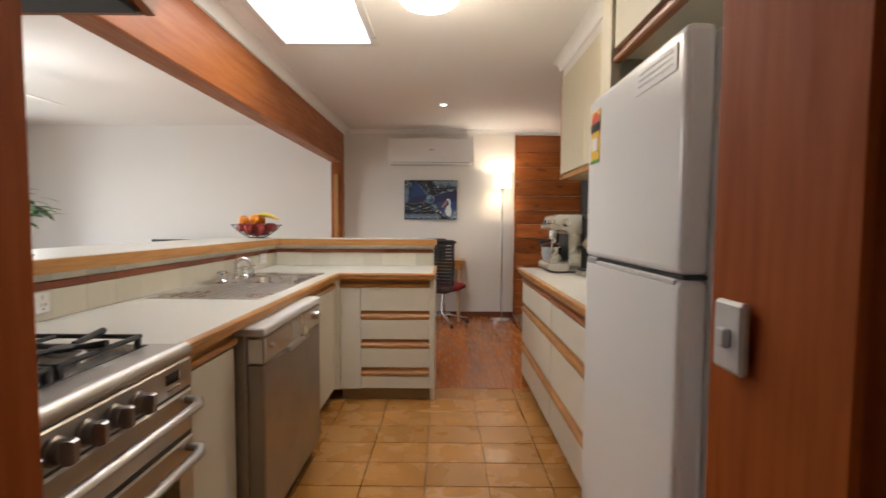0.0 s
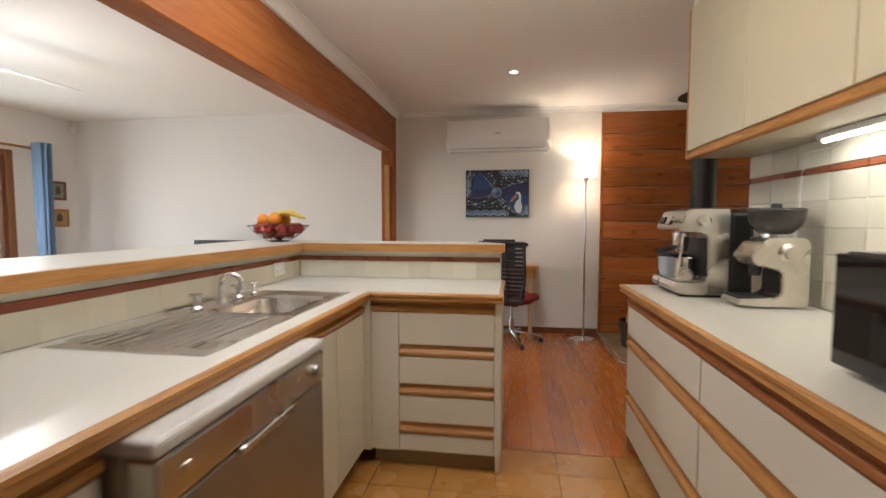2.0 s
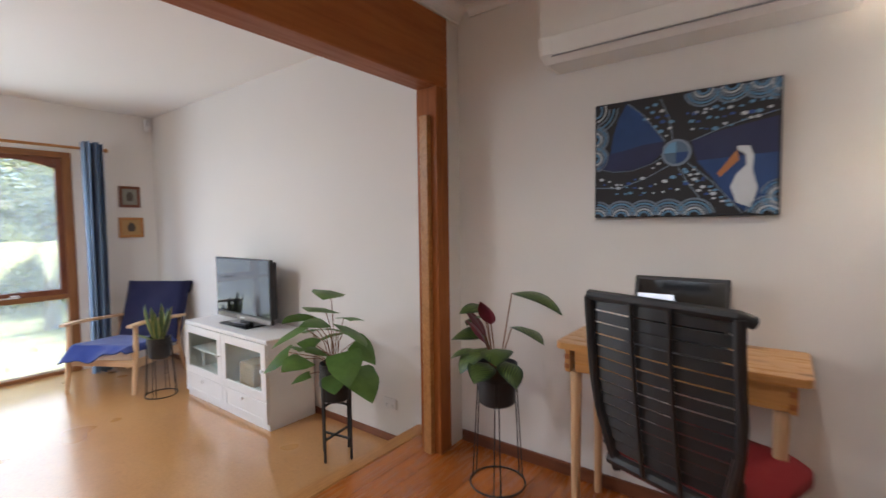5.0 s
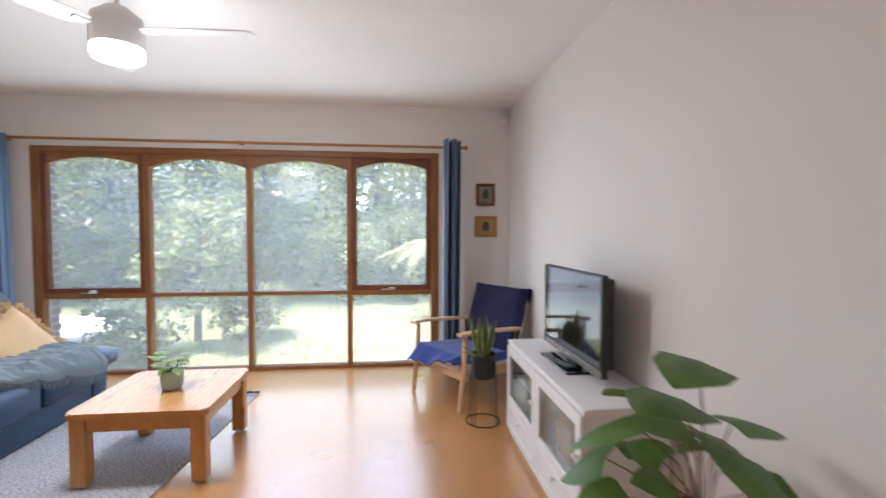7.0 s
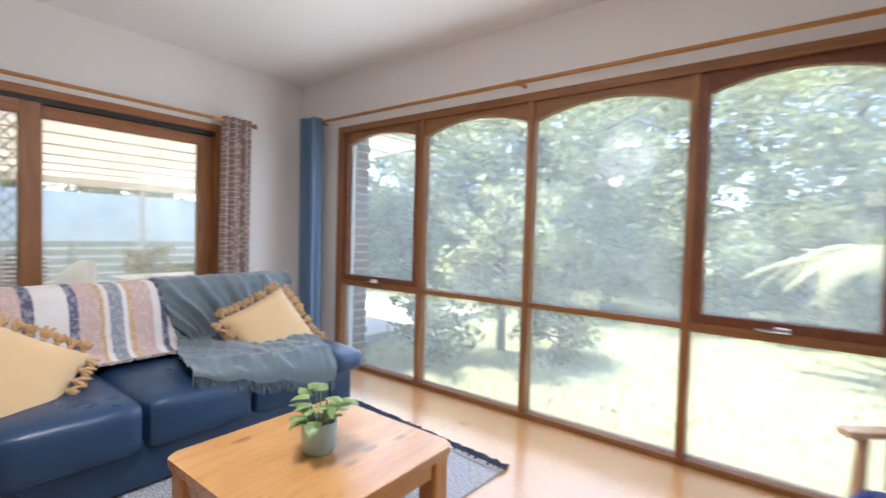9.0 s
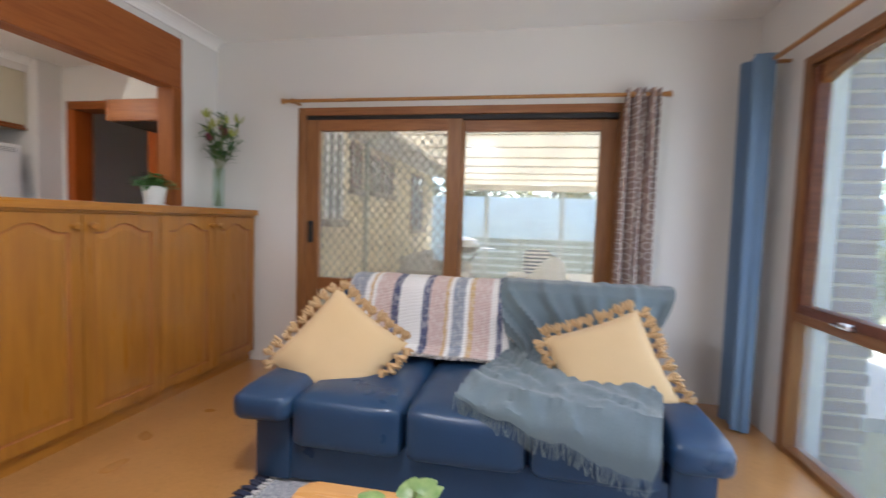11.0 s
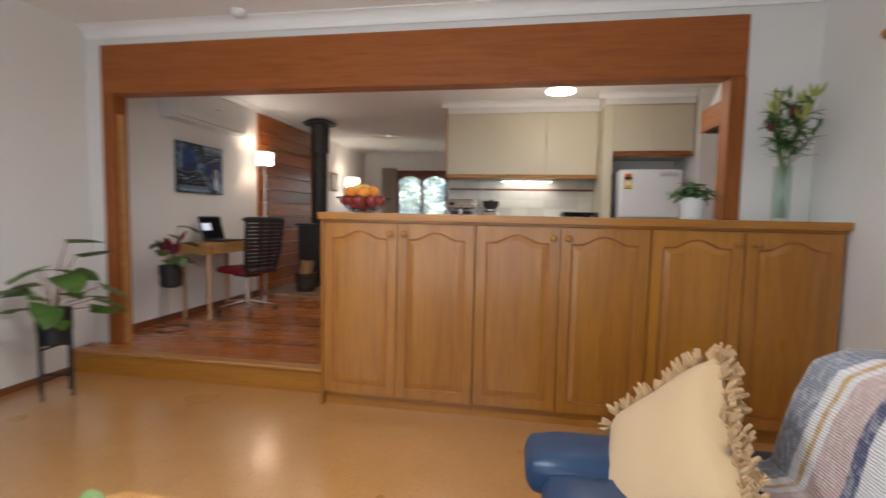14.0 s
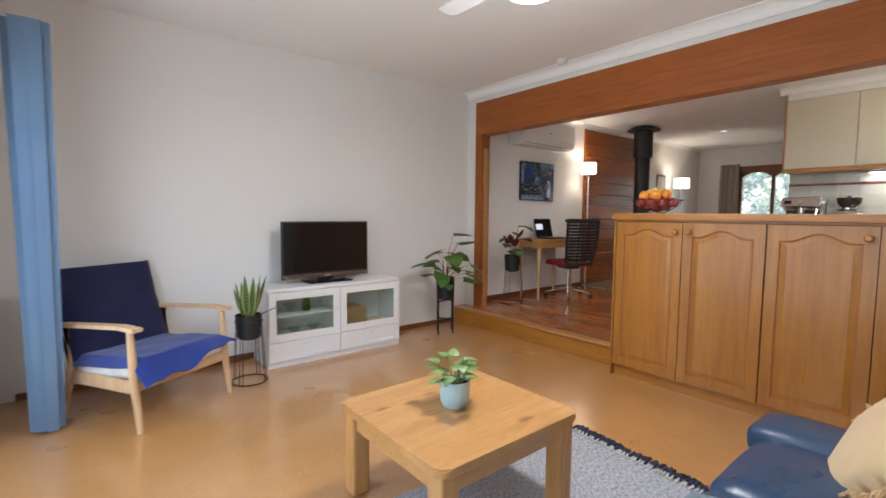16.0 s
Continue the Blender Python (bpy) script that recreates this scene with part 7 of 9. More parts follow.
bp = thing("leafy_plant", "large round-leaved plant in a black woven pot", "plant", (-1.69, 6.02, LF + 0.364))
part("pot", pot_mesh(0.092, 0.098, 0.235), BLACKPOT, bp, "black woven pot", smooth=True)
bm = bmesh.new()
for j in range(7):
    tube([(0.0985 * math.cos(a), 0.0985 * math.sin(a), 0.10 + 0.02 * j) for a in (2 * math.pi * i / 28 for i in range(28))], 0.0035, 5, bm, closed=True)
part("weave_rings", bm, BLACKPOT, bp)
part("soil", lathe([(0, 0.21), (0.09, 0.21), (0.09, 0.2), (0, 0.2)], seg=20), SOIL, bp)
rd = random.Random(11)
spec = [(200, 62, 0.36, 0.15), (170, 40, 0.30, 0.13), (250, 55, 0.34, 0.14), (300, 70, 0.42, 0.15), (330, 30, 0.32, 0.15), (20, 50, 0.22, 0.13), (280, 25, 0.28, 0.12), (225, 20, 0.30, 0.13), (355, 65, 0.30, 0.14), (130, 70, 0.22, 0.11), (90, 75, 0.30, 0.12), (310, 80, 0.50, 0.14), (190, 15, 0.26, 0.10), (260, 78, 0.30, 0.11), (320, 5, 0.20, 0.12), (240, -10, 0.16, 0.08), (205, 45, 0.18, 0.09), (345, 12, 0.27, 0.17), (275, 50, 0.16, 0.09), (150, 55, 0.2, 0.1)]
for yaw, el, ln, w in spec:
    c, s, e = math.cos(radians(yaw)), math.sin(radians(yaw)), radians(el)
    tip = (ln * math.cos(e) * c, min(0.27, ln * math.cos(e) * s), 0.21 + ln * math.sin(e))
    midp = (0.35 * tip[0], 0.35 * tip[1], 0.21 + 0.6 * (tip[2] - 0.21))
    part("stem", tube([(0.02 * c, 0.02 * s, 0.2), midp, tip], 0.0028, 5), STEMRED, bp)
    leaf_part(bp, LEAF_PIL, tip, yaw, rd.uniform(-25, 25), w * 1.55, w * 1.38, droop=rd.uniform(0.3, 0.9), heart=0.5, twist=rd.uniform(-25, 25))

# prayer plant beside the desk
ring_stand((-0.56, 6.09, 0), 0.135, 0.40, 0.10, "thin wire plant stand beside the desk", 3)
cp = thing("prayer_plant", "feather-patterned prayer plant with maroon leaf backs", "plant", (-0.56, 6.09, 0.40))
part("pot", pot_mesh(0.09, 0.10, 0.20), BLACKPOT, cp, "dark blue-black pot", smooth=True)
part("soil", lathe([(0, 0.18), (0.093, 0.18), (0.093, 0.175), (0, 0.175)], seg=20), SOIL, cp)
rd = random.Random(2)
for yaw, el, ln, L, w in [(200, 55, 0.10, 0.17, 0.11), (250, 40, 0.08, 0.18, 0.12), (300, 35, 0.10, 0.18, 0.11), (345, 55, 0.16, 0.19, 0.10), (355, 72, 0.26, 0.26, 0.085), (220, 20, 0.07, 0.16, 0.10), (280, 5, 0.10, 0.17, 0.10), (320, 10, 0.10, 0.16, 0.09), (170, 65, 0.16, 0.14, 0.09), (235, 75, 0.2, 0.13, 0.08)]:
    c, s, e = math.cos(radians(yaw)), math.sin(radians(yaw)), radians(el)
    tip = (1.1 * ln * math.cos(e) * c, 1.1 * ln * math.cos(e) * s, 0.215 + 1.35 * ln * math.sin(e))
    part("stem", tube([(0.015 * c, 0.015 * s, 0.18), tip], 0.003, 5), STEMRED, cp)
    leaf_part(cp, LEAF_CAL, tip, yaw, rd.uniform(0, 30), L * 1.1, w * 1.35, droop=rd.uniform(0.9, 1.6), twist=rd.uniform(-15, 15))
for yaw, h in ((210, 0.34), (275, 0.40), (180, 0.32), (240, 0.30)):
    c, s = math.cos(radians(yaw)), math.sin(radians(yaw))
    part("stem", tube([(0.01 * c, 0.01 * s, 0.18), (0.06 * c, 0.06 * s, h)], 0.003, 5), STEMRED, cp)
    leaf_part(cp, MAROON, (0.06 * c, 0.06 * s, h), yaw, 72, 0.17, 0.085, droop=0.9, fold=0.45)

# white pot and vase on the bar
wp = thing("potted_plant", "small green plant in a white pot on the bar", "plant", (-1.085, 1.83, 1.114))
part("saucer", lathe([(0, 0), (0.07, 0), (0.078, 0.012), (0.074, 0.014), (0, 0.008)], seg=24), WHITEPL, wp, smooth=True)
part("pot", place(pot_mesh(0.062, 0.080, 0.130), Matrix.Translation((0, 0, 0.009))), WHITEPL, wp, "white ceramic pot", smooth=True)
part("soil", lathe([(0, 0.115), (0.071, 0.115), (0.071, 0.11), (0, 0.11)], seg=20), SOIL, wp)
rd = random.Random(3)
bm = bmesh.new()
for k in range(130):
    a, el, ln = rd.uniform(0, 360), rd.uniform(5, 88), rd.uniform(0.04, 0.14)
    c, s, e = math.cos(radians(a)), math.sin(radians(a)), radians(el)
    leaf(bm, (ln * math.cos(e) * c, ln * math.cos(e) * s, 0.118 + 0.85 * ln * math.sin(e)), a, rd.uniform(-20, 40), 0.06, 0.036, droop=1.0, nu=4, nv=2)
part("foliage", bm, LEAF_FERN, wp)
va = thing("vase_of_flowers", "tall glass vase of lilies and greenery on the bar", "vase", (-1.30, 1.43, 1.114))
part("vase", lathe([(0, 0.0), (0.042, 0.0), (0.043, 0.02), (0.044, 0.30), (0.048, 0.315), (0.045, 0.315), (0.041, 0.30), (0.040, 0.02), (0, 0.015)], seg=28), CLEAR, va, "clear glass cylinder vase", smooth=True)
rd = random.Random(17)
LILY = plain("green_yellow_bud", (0.42, 0.45, 0.08), 0.5, fine=30, amount=0.2)
for k in range(13):
    a, sp_ = k * 137.5, 0.05 + 0.11 * rd.random()
    c, s = math.cos(radians(a)), math.sin(radians(a))
    h = 0.52 + 0.24 * rd.random()
    part("stem", tube([(-0.02 * c, -0.02 * s, 0.02), (0.015 * c, 0.015 * s, 0.3), (sp_ * c, sp_ * s, h)], 0.0035, 5), STEM, va)
    if k % 2 == 0:
        for q in range(3):
            leaf_part(va, LILY, (sp_ * c, sp_ * s, h), a + 120 * q, 62, 0.085, 0.03, droop=-0.4 if q else 0.3, fold=0.8, nu=5, nv=2)
    for q in range(11):
        t = 0.25 + 0.72 * q / 11
        leaf_part(va, LEAF_FERN, (sp_ * c * t, sp_ * s * t, 0.30 + (h - 0.30) * t), a + 100 * q, rd.uniform(0, 55), rd.uniform(0.08, 0.13), 0.024, droop=rd.uniform(0.3, 1.0), nu=4, nv=2)
for k in range(3):
    part("bloom", lathe([(0, 0), (0.02, 0.01), (0.032, 0.03), (0.03, 0.055), (0.012, 0.07), (0, 0.06)], (0.04 * math.cos(2 * k), 0.06 * math.sin(2 * k + 2), 0.52 + 0.035 * k), 10), plain("maroon_bloom", (0.17, 0.02, 0.04), 0.7, amount=0.3), va, "dark maroon protea bloom", smooth=True)

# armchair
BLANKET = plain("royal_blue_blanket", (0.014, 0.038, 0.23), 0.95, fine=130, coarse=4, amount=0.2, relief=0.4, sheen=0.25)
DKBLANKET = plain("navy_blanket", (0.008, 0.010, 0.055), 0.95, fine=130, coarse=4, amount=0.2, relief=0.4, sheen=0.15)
am = thing("armchair", "pale beech armchair with white cushions", "armchair", (-4.25, 5.50, LF), rz=31)
for sx in (-1, 1):
    part("front_leg", tube([(sx * 0.325, -0.02, 0), (sx * 0.325, 0.02, 0.30), (sx * 0.325, 0.035, 0.585)], [0.017, 0.025, 0.019], 8), BEECH, am, smooth=True)
    part("back_leg", tube([(sx * 0.325, 0.66, 0), (sx * 0.325, 0.56, 0.30), (sx * 0.325, 0.60, 0.575)], [0.016, 0.024, 0.02], 8), BEECH, am, smooth=True)
    part("armrest", loft([[(sx * 0.325 + dx, y, z + dz) for dx, dz in ((-0.032, 0), (0.032, 0), (0.03, 0.022), (-0.03, 0.022))] for y, z in ((-0.03, 0.592), (0.1, 0.600), (0.35, 0.585), (0.66, 0.565))]), BEECH, am)
    part("side_rail", box(sx * 0.325 - 0.011, 0.02, 0.225, sx * 0.325 + 0.011, 0.60, 0.30, 0.004), BEECH, am)
part("front_rail", box(-0.305, 0.01, 0.235, 0.305, 0.032, 0.295, 0.004), BEECHX, am)
part("back_rail", box(-0.305, 0.56, 0.20, 0.305, 0.582, 0.26, 0.004), BEECHX, am)
part("seat_cushion", place(cushion_block(-0.30, -0.02, 0.0, 0.30, 0.60, 0.13, 0.05, 0.012), Matrix.Translation((0, 0.0, 0.285)) @ Matrix.Rotation(radians(-5), 4, "X")), TRIMWHITE, am, "white seat cushion", smooth=True)
part("back_cushion", place(cushion_block(-0.30, -0.06, 0.0, 0.30, 0.06, 0.585, 0.05, 0.012), Matrix.Translation((0, 0.58, 0.29)) @ Matrix.Rotation(radians(-19), 4, "X")), TRIMWHITE, am, "white back cushion", smooth=True)
bl = thing("blanket", "royal blue blanket spread over the armchair", "blanket", (-4.25, 5.50, LF), rz=31)


def chair_seat(u, v):
    x = -0.33 + 0.66 * u
    y = -0.09 + 0.66 * v
    z = 0.437 - 0.055 * v + 0.008 * noise.noise(Vector((x * 6, y * 6, 1)))
    if v < 0.16:
        z -= 0.14 * (1 - v / 0.16) * (0.55 + 0.45 * math.sin(4.2 * u + 0.4) + 0.12 * math.sin(17 * u))
    edge = max(0, abs(2 * u - 1) - 0.86) / 0.14
    return (x, y, z - 0.05 * edge)


def chair_back(u, v):
    x = -0.335 + 0.67 * u
    h = 0.595 * min(v / 0.8, 1)
    a = radians(19)
    off = -0.075 if v < 0.8 else -0.075 + 0.16 * (v - 0.8) / 0.2
    y, z = 0.58 + off * math.cos(a) + h * math.sin(a), 0.30 + h * math.cos(a) - off * math.sin(a) + (0.025 if v >= 0.75 else 0)
    if v > 0.9:
        z -= 0.9 * (v - 0.9)
    bow = 0.012 * noise.noise(Vector((x * 5, v * 5, 7)))
    edge = max(0, abs(2 * u - 1) - 0.9) / 0.1
    return (x, y + bow + 0.06 * edge, z)


part("seat_cover", grid(26, 26, chair_seat, thick=0.012), BLANKET, bl, smooth=True)
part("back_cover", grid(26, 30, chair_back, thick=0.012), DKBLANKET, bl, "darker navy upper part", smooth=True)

# white tv unit
tv_u = thing("tv_cabinet", "white painted low cabinet with glazed doors and drawers", "tv cabinet", (-2.965, 6.15, LF), world_coords=True)
CX0, CX1, CY0, CY1, CT = -3.594, -2.336, 5.95, 6.338, 0.475
part("top", box(CX0 - 0.005, CY0 - 0.01, CT - 0.028, CX1 + 0.005, CY1, CT, 0.004), WHITECAB, tv_u)
part("side", box(CX0, CY0 + 0.002, LF, CX0 + 0.018, CY1, CT - 0.029), WHITECAB, tv_u)
part("side", box(CX1 - 0.018, CY0 + 0.002, LF, CX1, CY1, CT - 0.029), WHITECAB, tv_u)
part("divider", box(-2.974, CY0 + 0.02, LF + 0.06, -2.956, CY1 - 0.01, CT - 0.029), WHITECAB, tv_u)
part("back", box(CX0 + 0.018, CY1 - 0.01, LF, CX1 - 0.018, CY1 - 0.002, CT - 0.029), WHITECAB, tv_u)
part("bottom", box(CX0 + 0.018, CY0 + 0.02, LF + 0.045, CX1 - 0.018, CY1 - 0.011, LF + 0.06), WHITECAB, tv_u)
part("plinth", box(CX0 + 0.018, CY0 + 0.004, LF, CX1 - 0.018, CY0 + 0.02, LF + 0.045), WHITECAB, tv_u)
for xa, xb, kx in ((CX0 + 0.004, -2.968, -2.99), (-2.962, CX1 - 0.004, CX1 - 0.03)):
    part("shelf", box(max(xa, CX0 + 0.019), CY0 + 0.03, LF + 0.205, min(xb, CX1 - 0.019), CY1 - 0.012, LF + 0.22), WHITECAB, tv_u)
    part("shelf", box(max(xa, CX0 + 0.019), CY0 + 0.03, 0.225 if xa < -3 else 0.37, min(xb, CX1 - 0.019), CY1 - 0.012, 0.237 if xa < -3 else 0.382), WHITECAB, tv_u)
    z0, z1 = LF + 0.215, CT - 0.032
    fw = 0.062
    bm = box(xa, CY0 - 0.018, z0, xa + fw, CY0, z1, 0.002)
    box(xb - fw, CY0 - 0.018, z0, xb, CY0, z1, 0.002, bm)
    box(xa + fw, CY0 - 0.018, z0, xb - fw, CY0, z0 + fw, 0.002, bm)
    box(xa + fw, CY0 - 0.018, z1 - fw, xb - fw, CY0, z1, 0.002, bm)
    d = part("door", bm, WHITECAB, tv_u)
    g = part("pane", box(xa + fw - 0.005, CY0 - 0.010, z0 + fw - 0.005, xb - fw + 0.005, CY0 - 0.007, z1 - fw + 0.005), CLEAR, d, "clear glass pane")
    g.visible_shadow = False
    part("knob", lathe([(0, 0), (0.008, 0), (0.007, 0.010), (0.014, 0.016), (0.013, 0.024), (0, 0.027)], m=pose(kx, CY0 - 0.018, 0.5 * (z0 + z1) + 0.02, 90), seg=14), WHITEPL, d, smooth=True)
    dz0, dz1 = LF + 0.05, LF + 0.21
    dw_ = part("drawer", box(xa, CY0 - 0.012, dz0, xb, CY0 + 0.003, dz1, 0.002), WHITECAB, tv_u)
    bm = box(xa, CY0 - 0.018, dz0, xa + 0.06, CY0 - 0.012, dz1, 0.002)
    box(xb - 0.06, CY0 - 0.018, dz0, xb, CY0 - 0.012, dz1, 0.002, bm)
    box(xa + 0.06, CY0 - 0.018, dz0, xb - 0.06, CY0 - 0.012, dz0 + 0.035, 0.002, bm)
    box(xa + 0.06, CY0 - 0.018, dz1 - 0.035, xb - 0.06, CY0 - 0.012, dz1, 0.002, bm)
    part("moulding", bm, WHITECAB, dw_)
    part("knob", lathe([(0, 0), (0.008, 0), (0.007, 0.010), (0.014, 0.016), (0.013, 0.024), (0, 0.027)], m=pose((xa + xb) / 2, CY0 - 0.016, dz1 - 0.03, 90), seg=14), WHITEPL, dw_, smooth=True)
WICKER = plain("woven_wicker", (0.40, 0.24, 0.11), 0.8, fine=70, coarse=20, amount=0.4, relief=0.7)
bkt = thing("wicker_basket", "small woven wicker basket in the cabinet", "basket", (-2.72, 6.11, LF + 0.22), world_coords=True)
part("body", box(-2.86, 6.02, LF + 0.2205, -2.66, 6.24, LF + 0.40, 0.012, seg=2), WICKER, bkt)
for k in range(8):
    part("band", box(-2.863, 6.017, LF + 0.225 + 0.021 * k, -2.657, 6.243, LF + 0.238 + 0.021 * k, 0.005), WICKER, bkt)
solo("bottle", lathe([(0, 0), (0.034, 0), (0.035, 0.01), (0.035, 0.08), (0.026, 0.10), (0.024, 0.12), (0, 0.12)], (-3.21, 6.10, 0.237), 18), glass("green_glass", (0.25, 0.6, 0.2)), "small green glass bottle in the cabinet", "bottle", smooth=True)
for x, y, z in ((-3.33, 6.08, LF + 0.22), (-3.15, 6.10, LF + 0.22), (-3.34, 6.15, 0.237)):
    solo("glass_bowl", lathe([(0, 0), (0.025, 0), (0.018, 0.012), (0.03, 0.03), (0.055, 0.055), (0.058, 0.07), (0.054, 0.068), (0.03, 0.036), (0, 0.03)], (x, y, z), 20), CLEAR, "small clear glass bowl in the cabinet", "bowl", group="glass bowls", smooth=True)
solo("trinket", box(-2.62, 6.05, LF + 0.2205, -2.47, 6.12, LF + 0.265, 0.01, seg=2), BEECHX, "small carved wooden block in the cabinet", "ornament")

tv = thing("television", "black flat television with a silver lower bezel on the cabinet", "television", (-2.99, 6.16, CT), world_coords=True)
part("back_case", box(-3.38, 6.165, 0.55, -2.60, 6.215, 1.0, 0.012, seg=2), BLACK, tv)
part("bezel", box(-3.405, 6.135, 0.515, -2.575, 6.167, 1.02, 0.004), BLACK, tv)
part("screen", box(-3.39, 6.1325, 0.568, -2.59, 6.136, 1.007), BLACKGLOSS, tv, "dark glossy screen")
part("lower_bezel", box(-3.405, 6.130, 0.514, -2.575, 6.1345, 0.553, 0.002), STEELDARK, tv, "silver lower bezel")
part("badge", box(-3.02, 6.1285, 0.530, -2.96, 6.1302, 0.537), WHITEPL, tv, "pale badge bar")
part("neck", box(-3.06, 6.15, 0.485, -2.92, 6.19, 0.54, 0.005), BLACK, tv)
part("stand", box(-3.20, 6.04, CT, -2.78, 6.24, CT + 0.012, 0.005), BLACKGLOSS, tv)
rc = thing("remote_control", "slim black remote on the tv stand", "remote", (-2.93, 6.075, CT + 0.012), rz=12)
part("body", box(-0.085, -0.022, 0.0005, 0.085, 0.022, 0.016, 0.005), BLACK, rc)
for k in range(5):
    part("button", box(-0.06 + 0.025 * k, -0.01, 0.0155, -0.048 + 0.025 * k, 0.01, 0.018, 0.001), GREYPL, rc)

# pictures, sensor, alarm
for z0, z1, y0, y1, mt in ((1.505, 1.735, 6.005, 6.205, SKIRT), (1.175, 1.395, 5.99, 6.225, OAKY)):
    p_ = thing("framed_picture", "small dark timber framed print" if mt is SKIRT else "small honey timber framed print", "picture", (WX, 6.1, z0), group="small framed prints", world_coords=True)
    bm = box(WX + 0.002, y0, z0, WX + 0.02, y0 + 0.03, z1, 0.003)
    box(WX + 0.002, y1 - 0.03, z0, WX + 0.02, y1, z1, 0.003, bm)
    box(WX + 0.002, y0 + 0.03, z0, WX + 0.02, y1 - 0.03, z0 + 0.03, 0.003, bm)
    box(WX + 0.002, y0 + 0.03, z1 - 0.03, WX + 0.02, y1 - 0.03, z1, 0.003, bm)
    part("frame", bm, mt, p_)
    part("print", box(WX + 0.002, y0 + 0.03, z0 + 0.03, WX + 0.010, y1 - 0.03, z1 - 0.03), plain("grey_green_print" if mt is SKIRT else "ochre_print", (0.30, 0.30, 0.24) if mt is SKIRT else (0.48, 0.30, 0.12), 0.6, fine=60, amount=0.3), p_)
    part("motif", poly([(y0 + (y1 - y0) * u, z0 + (z1 - z0) * v) for u, v in ((0.38, 0.3), (0.62, 0.3), (0.68, 0.5), (0.6, 0.72), (0.45, 0.75), (0.34, 0.55))], WX + 0.010, WX + 0.0115, axis="x"), plain("dark_motif", (0.10, 0.08, 0.06), 0.7), p_)
mo = thing("alarm_sensor", "white alarm sensor in the ceiling corner", "sensor", (-5.16, 6.30, 2.40), rz=-135)
part("case", loft([[(x, y, z) for x, y in round_rect(-0.03 + i, -0.025 + i, 0.03 - i, 0.025 - i, 0.012)] for z, i in ((-0.05, 0.008), (-0.03, 0), (0.04, 0), (0.05, 0.006))]), WHITEPL, mo, smooth=True)
part("bracket", box(-0.01, 0.02, 0.0, 0.01, 0.07, 0.07, 0.002), WHITEPL, mo)
sa = thing("smoke_alarm", "round white smoke alarm on the ceiling", "smoke alarm", (-1.22, 4.93, CZ + 0.05))
part("base", lathe([(0, 0), (0.055, 0), (0.055, -0.012), (0, -0.012)], seg=28), WHITEPL, sa)
part("cover", lathe([(0.05, -0.012), (0.048, -0.03), (0.035, -0.042), (0, -0.044)], seg=28), WHITEPL, sa, smooth=True)

# ceiling fan with light
fan = thing("ceiling_fan", "white three-blade ceiling fan with a round light, lit", "ceiling fan", (-3.07, 3.72, CZ + 0.05))
part("canopy", lathe([(0, 0), (0.07, 0), (0.065, -0.05), (0.03, -0.075), (0, -0.075)], seg=28), WHITEPL, fan, smooth=True)
part("rod", tube([(0, 0, -0.07), (0, 0, -0.14)], 0.014, 10), WHITEPL, fan, smooth=True)
part("motor", lathe([(0.02, -0.12), (0.06, -0.14), (0.115, -0.185), (0.125, -0.23), (0.125, -0.32), (0.12, -0.34), (0, -0.34)], seg=36), plain("satin_fan_white", (0.66, 0.65, 0.63), 0.4, amount=0.04), fan, smooth=True)
part("light", lathe([(0.118, -0.34), (0.122, -0.38), (0.11, -0.402), (0.06, -0.412), (0, -0.414)], seg=36), LIGHTGLOW, fan, "glowing round light", smooth=True)
for k in range(3):
    a = 87 + 120 * k
    m = pose(0, 0, 0, 0, 0, a)
    bd = part("blade", place(place(poly([(0.13, -0.045), (0.20, -0.07), (0.45, -0.072), (0.66, -0.06), (0.69, -0.03), (0.69, 0.04), (0.45, 0.055), (0.2, 0.05), (0.13, 0.03)], -0.003, 0.003), Matrix.Translation((0, 0, -0.25)) @ Matrix.Rotation(radians(10), 4, "X")), m), WHITEPL, fan)
    part("arm", place(box(0.10, -0.02, -0.262, 0.20, 0.02, -0.252, 0.003), m), WHITEPL, bd)

# curtain rods and curtains
def rod(name, p0, p1, brackets, label):
    r_ = thing(name, label, "curtain rod", p0, world_coords=True)
    part("pole", tube([p0, p1], 0.014, 12), OAKY, r_, smooth=True)
    d = (Vector(p1) - Vector(p0)).normalized()
    for p, s in ((Vector(p0), -1), (Vector(p1), 1)):
        part("finial", tube([p + d * s * q for q in (0, 0.012, 0.02, 0.045, 0.06)], [0.014, 0.02, 0.013, 0.026, 0.010], 12), OAKY, r_, smooth=True)
    for bp_, wall in brackets:
        br = part("bracket", tube([wall, bp_], 0.012, 8), OAKX, r_)
        part("collar", tube([Vector(bp_) - d * 0.012, Vector(bp_) + d * 0.012], 0.021, 12), OAKX, br, smooth=True)
    return r_


